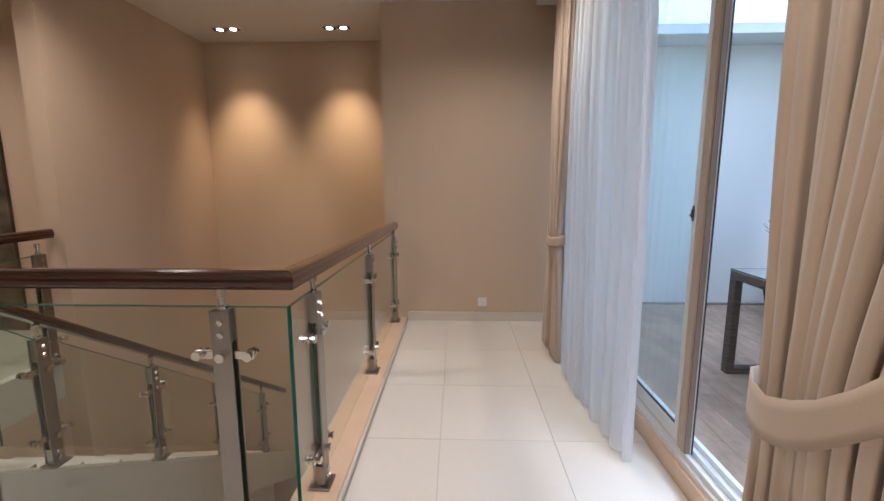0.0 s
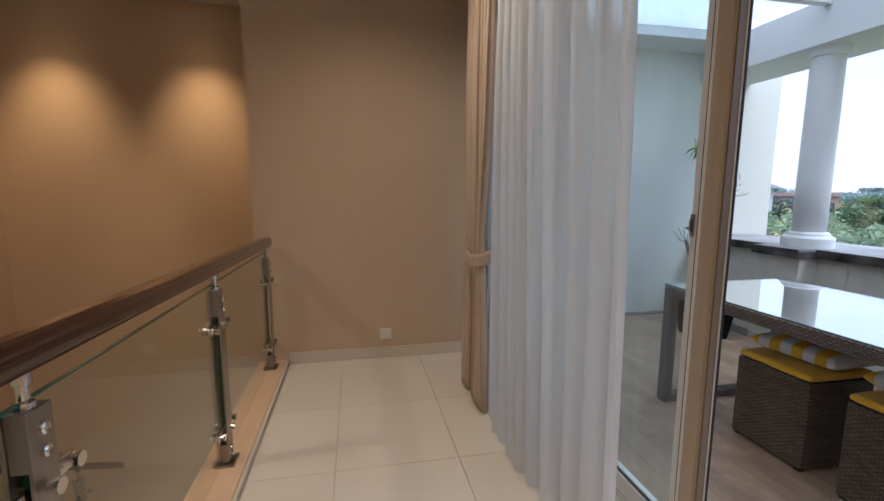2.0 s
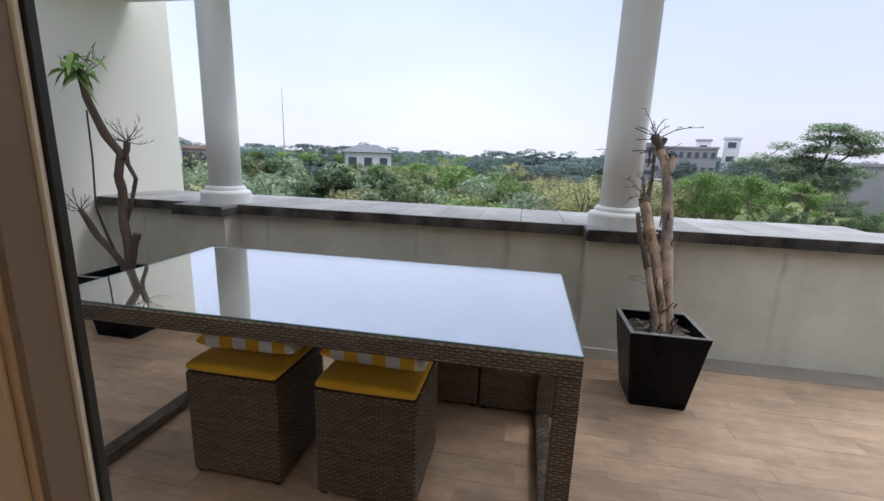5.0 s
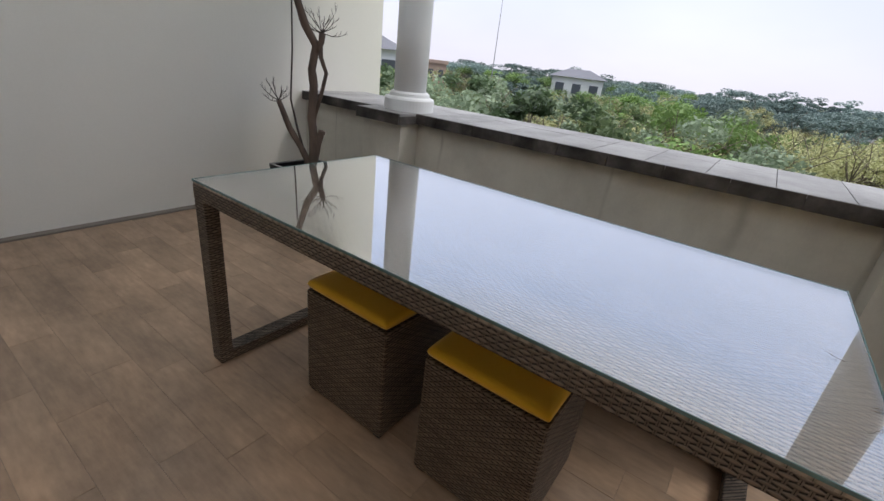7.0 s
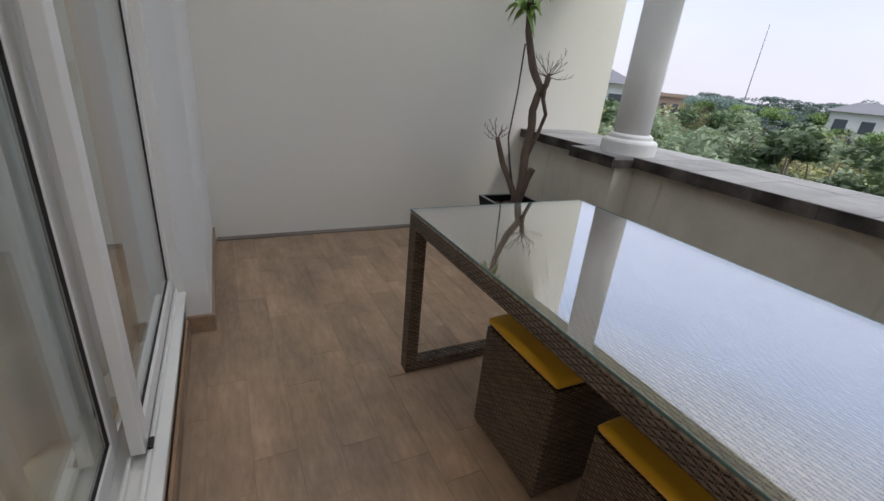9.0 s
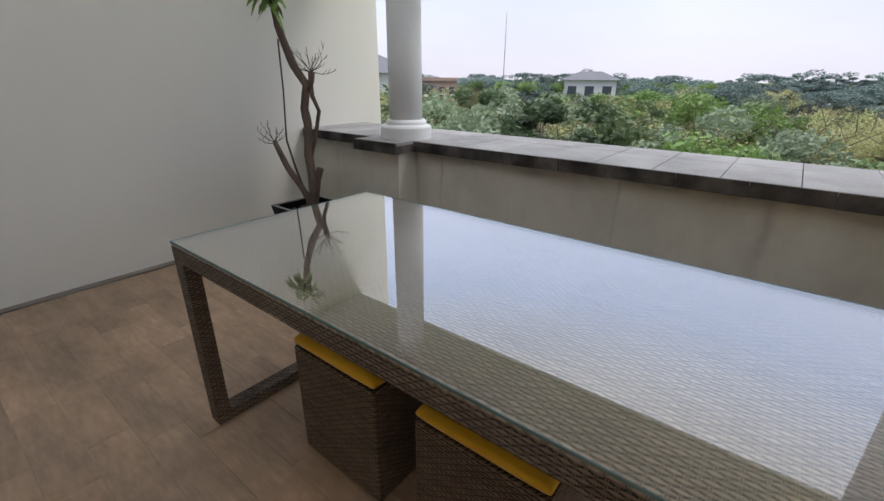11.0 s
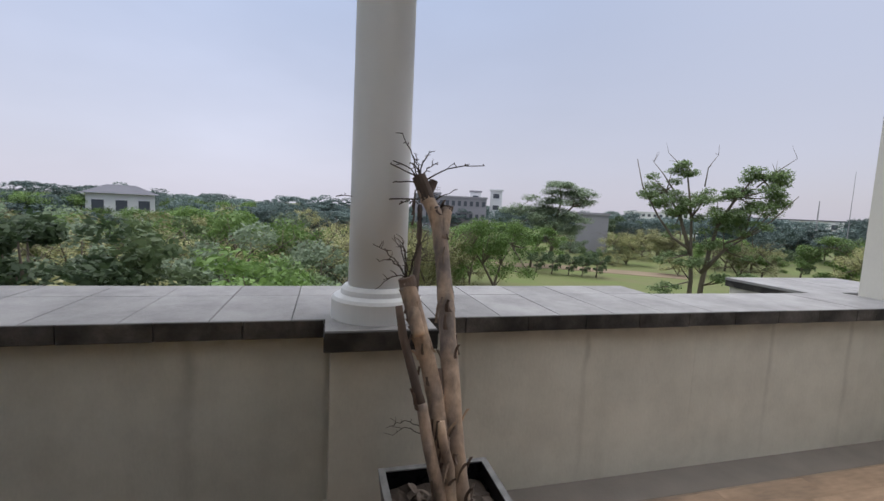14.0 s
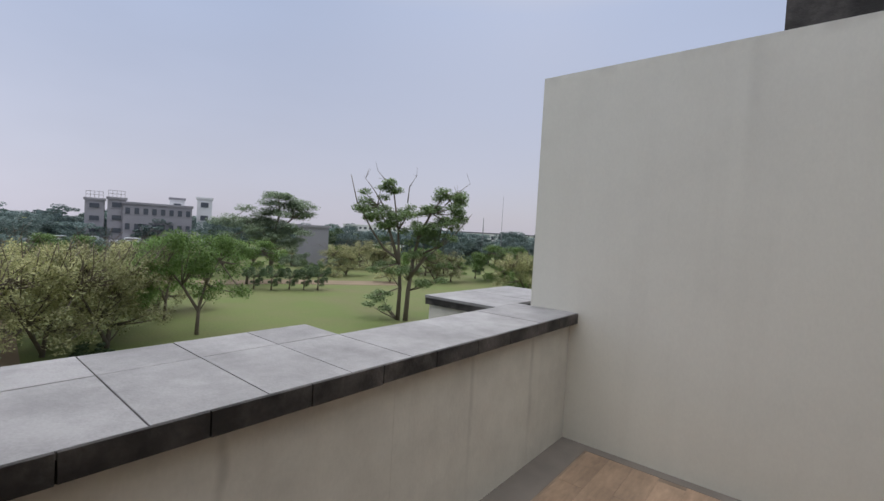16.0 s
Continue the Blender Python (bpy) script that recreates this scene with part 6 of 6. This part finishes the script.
bright = clump_tree("tree", 33, "bright green spreading tree",
                    [(0.17, [(0, 0, 0), (0.1, 0, 1.4), (0.6, 0, 2.6), (1.6, 0, 3.8)]), (0.12, [(0.1, 0, 1.2), (-1.2, 0, 2.6), (-2.4, 0, 3.6)])],
                    spread(rt, 14, -2.6, 2.8, 4.2, 4.9, 0.7, 1.0, 2.2) + spread(rt, 16, -4.0, 4.0, 3.0, 4.0, 0.7, 1.1, 2.4) + spread(rt, 12, -4.4, 4.3, 1.9, 2.8, 0.6, 1.0, 2.4), [], 17000, 0.19, LEAF_B, 0.5)
thin = clump_tree("tree", 34, "broad pale olive tree with small yellowish leaves and bare twigs",
                  [(0.13, [(0, 0, 0), (0.2, 0, 1.0), (0.9, 0, 2.2), (1.8, 0, 3.4)]), (0.11, [(0, 0, 0.2), (-0.8, 0, 1.4), (-2.0, 0, 3.0)])],
                  spread(rt, 40, -2.6, 2.6, 2.8, 4.6, 0.4, 0.7, 2.0) + spread(rt, 46, -3.7, 3.7, 0.9, 3.4, 0.45, 0.8, 2.2),
                  [(0.03, [(0.4 * i - 2.2, -0.5, 2.6), (0.62 * i - 3.2, -1.4, 4.1), (0.8 * i - 4.1, -2.0, 4.6 + 0.25 * (i % 3)), (0.95 * i - 4.9, -2.3, 4.3)]) for i in range(11)], 16000, 0.15, LEAF_C, 0.7)
round_tree = tree_model("tree", 32, (1.7, 1.5), 3.6, 4200, 0.16, 22, LEAF_DARK, "small round dark green tree", trunk_r=0.1)
dark_far = tree_model("tree", 36, (4.2, 3.0), 7.0, 4200, 0.42, 26, LEAF_HAZED_DARK, "dark green tree across the garden, tinted blue for haze", trunk_r=0.2)
for mdl, a, d, s in ((bright, -26.6, 50, 0.9), (thin, -17.6, 36, 0.95),
                     (thin, -0.5, 33, 0.95), (thin, 6.5, 22, 0.98), (thin, 17.5, 20, 0.98), (bright, 13.5, 40, 1.02), (thin, 26, 19, 1.0), (thin, 33, 22, 1.0), (bright, 19, 44, 0.95), (round_tree, -27.4, 46, 0.68), (round_tree, -29.4, 45.5, 0.72), (round_tree, -31.5, 46, 0.66), (round_tree, -33.2, 46, 0.62),
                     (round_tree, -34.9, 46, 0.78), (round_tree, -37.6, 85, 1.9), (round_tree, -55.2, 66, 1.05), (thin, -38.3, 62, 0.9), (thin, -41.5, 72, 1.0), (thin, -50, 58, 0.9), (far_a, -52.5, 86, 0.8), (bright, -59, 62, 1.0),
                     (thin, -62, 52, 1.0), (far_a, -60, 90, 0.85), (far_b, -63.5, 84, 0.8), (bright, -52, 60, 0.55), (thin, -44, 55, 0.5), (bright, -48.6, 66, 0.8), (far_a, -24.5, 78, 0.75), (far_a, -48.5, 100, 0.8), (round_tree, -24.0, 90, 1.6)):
    place(mdl, *at_bearing(a, d), s, a - 90)
for mdl, a, d, s, h in ((tall, -46.3, 31.3, 0.92, 0.98), (umbrella, -29.2, 62, 1.25, 1.0), (bright, -21.6, 27.6, 0.66, 1.08), (bright, -18.4, 32, 0.6, 0.98), (thin, -3.6, 27, 0.84, 1.04), (thin, -8.4, 25.5, 0.84, 1.06), (thin, -13.4, 26, 0.84, 1.05), (thin, -10.5, 30, 0.9, 1.0)):
    place(mdl, *at_bearing(a, d), s, a - 90 + (25 * (d % 3) if mdl in (bright, thin) else 0)).scale = (s, s, h)
place(models[4], *at_bearing(-12.2, 24.3, GROUND - 0.5), 0.5, 40)
rt = random.Random(15)
for k in range(26):
    a = -23.5 + 26.5 * k / 26 + rt.uniform(-0.5, 0.5)
    d = rt.uniform(104, 122)
    if not -22 < a < -19.2:
        place(dark_far, *at_bearing(a, d), rt.uniform(0.66, 0.92), rt.uniform(0, 360))
for k in range(72):
    a = rt.uniform(-24, 62)
    d = rt.uniform(50, 92)
    m = rt.choice((bright, thin, thin, far_a, round_tree, dark_far))
    top = {bright: 5.0, thin: 4.9, far_a: 9.0, round_tree: 3.6, dark_far: 7.0}[m]
    limit = 6.26 - d * math.tan(radians(2.2 if a < 3 else 0.6 if a < 17 or a > 24 else 2.4))
    place(m, *at_bearing(a, d), min(1.1, limit / top), rt.uniform(0, 360))
for k in range(34):
    a = rt.uniform(-66, -37)
    d = rt.uniform(70, 120)
    m = rt.choice((bright, thin, far_a, far_b, dark_far))
    place(m, *at_bearing(a, d), rt.uniform(0.5, 0.8), rt.uniform(0, 360))
CAR_PAINT = material("pale_car_paint", (0.75, 0.76, 0.78), 0.3, var=0.1)
car = thing("parked_car", (0, 0, 0), "small white parked car among distant trees", "car", "parked cars")
part("body", boxes((-2.1, 2.1, -0.85, 0.85, 0.35, 0.95), bev=0.12), CAR_PAINT, car)
part("cabin", boxes((-1.2, 1.3, -0.75, 0.75, 0.951, 1.5), bev=0.2), CAR_PAINT, car)
part("window_band", boxes((-1.0, 1.1, -0.77, 0.77, 1.05, 1.35)), GUTTER, car, "dark window band")
for k in range(4):
    w = lathe([(0.32, -0.1), (0.32, 0.1)], 12)
    bmesh.ops.rotate(w, verts=w.verts, matrix=Matrix.Rotation(radians(90), 3, "X"))
    part("wheel", w, GUTTER, car, "dark wheel", at=(-1.3 if k < 2 else 1.3, -0.78 if k % 2 else 0.78, 0.32))
for k, a in enumerate((-3.0, -4.6, -7.8, -9.2, -11.6, -12.9, -15.2, -16.8, -0.8)):
    c = copy_thing(car, pose(*at_bearing(a, 100 + 1.5 * (k % 3), GROUND + 1.1), 0, 0, a + 75))
    place(round_tree, *at_bearing(a + 0.7, 98), 0.4, a * 9)
car.location = (140, -120, GROUND)
slab("car_park", (90, 125, -48, 6, GROUND - 0.1, GROUND + 1.1), ROAD, label="raised grey parking ground beyond the garden", category="pavement")
for mdl in models + [far_a, far_b, umbrella, round_tree, bright, thin, tall, dark_far]:
    mdl.location = (rnd.uniform(170, 210), rnd.uniform(-200, -120), GROUND)

def polar(*pts):
    return [at_bearing(a, d)[:2] for a, d in pts]


patch("road", polar((-5.0, 20), (-4.0, 28), (-2.2, 50), (1.0, 70), (2.2, 70), (0.6, 50), (2.0, 28), (4.5, 20)), GROUND + 0.01, ROAD, "grey asphalt road past the lawn")
patch("verge", polar((-7.5, 20), (-6.5, 30), (-4.0, 50), (-2.4, 50), (-4.2, 28), (-5.2, 20)), GROUND + 0.012, DRY, "strip of dry earth along the road")
patch("path", polar((-2.0, 51), (-30, 50.5), (-45, 52), (-45, 56), (-30, 54.5), (-2.0, 55)), GROUND + 0.014, DRY, "pale brown path beyond the lawn")

# far buildings
PLASTER = material("far_plaster", (0.78, 0.78, 0.78), 0.9, var=0.2, scale=0.3)
CONCRETE = material("far_concrete", (0.33, 0.32, 0.34), 0.9, var=0.4, scale=0.2)
ROOF_TILE = material("far_roof", (0.15, 0.15, 0.17), 1.0, var=0.3, scale=0.4)
TERRACOTTA = material("far_brick", (0.42, 0.30, 0.25), 0.9, var=0.3, scale=0.4)
PANE_DARK = material("far_window", (0.08, 0.09, 0.11), 0.3, var=0.3)


def house(at, turn, w, d, h, roof_h, label, wall_mat, roof_mat, storeys=2, bays=4):
    t = thing("house", at, label, "house")
    t.rotation_euler.z = radians(turn + 180)
    part("wall", boxes((-w / 2, w / 2, -d / 2, d / 2, 0, h)), wall_mat, t)
    if roof_h:
        bm = bmesh.new()
        o = 0.5
        base = [bm.verts.new(p) for p in ((-w / 2 - o, -d / 2 - o, h), (w / 2 + o, -d / 2 - o, h), (w / 2 + o, d / 2 + o, h), (-w / 2 - o, d / 2 + o, h))]
        r0, r1 = bm.verts.new((-w / 2 + d * 0.35, 0, h + roof_h)), bm.verts.new((w / 2 - d * 0.35, 0, h + roof_h))
        for f in ((base[0], base[1], r1, r0), (base[2], base[3], r0, r1), (base[1], base[2], r1), (base[3], base[0], r0), base[::-1]):
            bm.faces.new(f)
        part("roof", bm, roof_mat, t, "hipped roof")
    else:
        part("roof", boxes((-w / 2 - 0.2, w / 2 + 0.2, -d / 2 - 0.2, d / 2 + 0.2, h, h + 0.4)), roof_mat, t, "flat roof edge")
    for s in range(storeys):
        for b in range(bays):
            x = -w / 2 + (b + 0.5) * w / bays
            z = (s + 0.35) * h / storeys
            q = min(0.9, w / bays * 0.3)
            win = part("window", boxes((x - q, x + q, -d / 2 - 0.08, -d / 2 + 0.02, z, z + h / storeys * 0.45)), wall_mat, t, "window frame")
            part("pane", boxes((x - q * 0.85, x + q * 0.85, -d / 2 - 0.12, -d / 2 - 0.081, z + 0.1, z + h / storeys * 0.45 - 0.1)), PANE_DARK, win, "dark pane")
    return t


house(at_bearing(22.0, 62), 111, 6.2, 5, 6.15, 1.0, "white two-storey house with a grey roof among trees", PLASTER, ROOF_TILE, 2, 3)
house(at_bearing(49.2, 42), 139, 6.6, 7, 6.6, 1.5, "cream two-storey house with a dark hipped roof", PLASTER, ROOF_TILE, 2, 3)
house(at_bearing(41.2, 62), 131, 6.6, 6, 5.9, 0.0, "unfinished brick-red building with a flat roof", TERRACOTTA, TERRACOTTA, 2, 5)
house(at_bearing(-17.4, 105), 73, 11.2, 8, 8.9, 0.0, "grey concrete office block with a flat roof", CONCRETE, CONCRETE, 3, 8)
house(at_bearing(-19.1, 108), 73, 2.6, 3, 10.6, 0.0, "pale rooftop block of an office building", PLASTER, CONCRETE, 3, 1)
for a, h in ((-11.9, 9.2), (-13.7, 9.6)):
    t = house(at_bearing(a, 104), 76, 2.8, 4, h, 0.0, "narrow dark concrete tower with a steel frame on its roof", CONCRETE, CONCRETE, 4, 1)
    part("roof_frame", boxes(*[(-1.3 + 0.62 * k, -1.24 + 0.62 * k, -1.4, -1.34, h + 0.4, h + 1.7) for k in range(5)], (-1.3, 1.24, -1.4, -1.34, h + 1.0, h + 1.06), (-1.3, 1.24, -1.4, -1.34, h + 1.6, h + 1.66)), STEEL, t, "steel sign frame")
house(at_bearing(-21.8, 106), 69, 2.8, 3, 11.0, 0.0, "pale narrow tower beside the office block", PLASTER, PLASTER, 4, 1)
house(at_bearing(-34.0, 80), 56, 5.2, 6, 6.4, 0.0, "plain grey box-shaped building behind trees", CONCRETE, CONCRETE, 0, 0)
house(at_bearing(-54, 190), 36, 60, 10, 8.0, 0.0, "long low white building far away", PLASTER, ROOF_TILE, 2, 20)
house(at_bearing(-44, 230), 45, 50, 10, 9.0, 0.0, "long pale apartment block far away", PLASTER, PLASTER, 3, 20)


def mast(a, d, h, label, r=0.1):
    t = thing("mast", at_bearing(a, d), label, "mast")
    part("pole", lathe([(r, 0), (r * 0.7, h * 0.5), (r * 0.3, h)], 8), CONCRETE, t)
    part("footing", boxes((-0.4, 0.4, -0.4, 0.4, 0.0, 0.3)), CONCRETE, t)


mast(32.3, 60, 13.8, "tall thin grey mast above the trees", 0.085)
mast(-58.3, 80, 13.8, "tall thin grey mast on the horizon", 0.07)
mast(-55.9, 150, 13.0, "grey lattice tower on the horizon", 0.3)

# ---- coping stones ----
def coping_slabs():
    parent = thing("parapet_coping", (0, 0, 0), "grey stone coping slabs on the parapet, dark and stained along the edge", "coping", kind="structure")
    cache = {}

    def slabpiece(x0, x1, y0, y1, z=PTOP):
        key = (round(x1 - x0, 3), round(y1 - y0, 3))
        if key not in cache:
            bm = bmesh.new()
            box(bm, 0, key[0] - 0.004, 0, key[1] - 0.004, -0.022, 0, bev=0.0015)
            me = mesh_from(bm, "coping_stone")
            me.materials.append(COPING)
            cache[key] = me
        o = new("coping_stone", cache[key])
        o.location = (x0 + 0.002, y0 + 0.002, z + rnd.uniform(-0.0008, 0.0008))
        o.parent = parent
    y = 1.13
    while y < YW - 0.05:
        y1 = min(y + 0.31, YW - 0.001)
        slabpiece(5.65, 6.145, y, y1)
        slabpiece(6.145, 6.42, y, y1)
        y = y1
    y = 1.13
    for step in (0.55, 0.60, 0.575):
        slabpiece(5.65, 6.14, y - step, y)
        y -= step
    for y0, y1 in ((-0.88, -0.28), (-1.62, -0.88)):
        slabpiece(6.142, 6.84, y0, y1)
    for y0 in (2.728, 5.878):
        slabpiece(5.455, 5.649, y0, y0 + 0.44, PTOP + 0.004)
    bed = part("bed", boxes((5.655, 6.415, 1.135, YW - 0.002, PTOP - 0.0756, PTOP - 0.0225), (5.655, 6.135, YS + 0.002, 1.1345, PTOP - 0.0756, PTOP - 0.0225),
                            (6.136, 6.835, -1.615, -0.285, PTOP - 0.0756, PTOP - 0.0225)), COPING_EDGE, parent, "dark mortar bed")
    # stained front edge, in lengths
    y = YS + 0.003
    r3 = random.Random(5)
    while y < YW - 0.05:
        y1 = min(y + 0.313, YW - 0.003)
        if not any(a - 0.02 < (y + y1) / 2 < a + 0.46 for a in (2.728, 5.878)):
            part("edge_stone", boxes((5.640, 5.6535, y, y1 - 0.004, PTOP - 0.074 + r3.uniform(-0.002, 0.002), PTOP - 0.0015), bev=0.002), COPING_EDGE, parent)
        y = y1
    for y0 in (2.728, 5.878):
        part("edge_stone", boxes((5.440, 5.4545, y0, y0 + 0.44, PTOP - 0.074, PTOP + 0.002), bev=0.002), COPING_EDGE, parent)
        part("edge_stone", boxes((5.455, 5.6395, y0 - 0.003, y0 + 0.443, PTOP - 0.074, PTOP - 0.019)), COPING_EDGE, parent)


coping_slabs()


# ---- floor pieces ----
def tiles():
    parent = tagged(new("gallery_tiles"), "large glossy cream floor tiles with thin joints", "floor", kind="structure")
    X = [1.24, 1.62, 2.197, XW - 0.001]
    ys = [4.146 + 0.6 * k for k in range(-9, 4)] + [YE - 0.001]
    shared = {}
    for x0, x1 in zip(X, X[1:]):
        for y0, y1 in zip(ys, ys[1:]):
            key = (round(x1 - x0, 3), round(y1 - y0, 3))
            if key not in shared:
                bm = bmesh.new()
                box(bm, 0, key[0] - 0.002, 0, key[1] - 0.002, -0.0115, 0, bev=0.0006)
                shared[key] = mesh_from(bm, "tile")
                shared[key].materials.append(FLOOR_TILE)
            o = new("tile", shared[key])
            o.location, o.parent = (x0 + 0.001, y0 + 0.001, 0), parent
    xs = [1.238 - 0.6 * k for k in range(0, 8)][::-1]
    for x0, x1 in zip(xs, xs[1:]):
        for y0 in [4.146 - 0.6 * k for k in range(9, 1, -1)]:
            y1 = min(y0 + 0.6, YR - 0.081)
            key = (0.6, round(y1 - y0, 3))
            if key not in shared:
                bm = bmesh.new()
                box(bm, 0, key[0] - 0.002, 0, key[1] - 0.002, -0.0115, 0, bev=0.0006)
                shared[key] = mesh_from(bm, "tile")
                shared[key].materials.append(FLOOR_TILE)
            o = new("tile", shared[key])
            o.location, o.parent = (x0 + 0.001, y0 + 0.001, 0), parent


tiles()


def planks():
    parent = tagged(new("terrace_planks"), "brown wood-look floor tiles laid lengthwise", "floor", kind="structure")
    PW, PL = 0.152, 0.607
    shared = {}
    far = bmesh.new()
    r2 = random.Random(12)
    row = 0
    x = 4.725 - PW * 13
    while x < PX - 0.21:
        x1 = min(x + PW, PX - 0.203)
        x0 = max(x, XO + 0.025)
        off = (0.0, 0.33, 0.55, 0.15, 0.47, 0.24)[row % 6]
        y = 2.94 - PL * 6 + (off - 0.15) * PL
        while y < YW - 0.06:
            y0, y1 = max(y, YS + 0.082), min(y + PL, YW - 0.062)
            y += PL
            if y1 - y0 < 0.03 or x1 - x0 < 0.02:
                continue
            key = (round(x1 - x0, 3), round(y1 - y0, 3))
            if key not in shared:
                bm = bmesh.new()
                box(bm, 0, key[0] - 0.0014, 0, key[1] - 0.0014, -0.0038, 0, bev=0.0005)
                shared[key] = mesh_from(bm, "plank")
                shared[key].materials.append(PLANK)
            o = new("plank", shared[key])
            o.location, o.parent = (x0 + 0.001, y0 + 0.001, TZ + r2.uniform(-0.0003, 0.0004)), parent
        x += PW
        row += 1


planks()
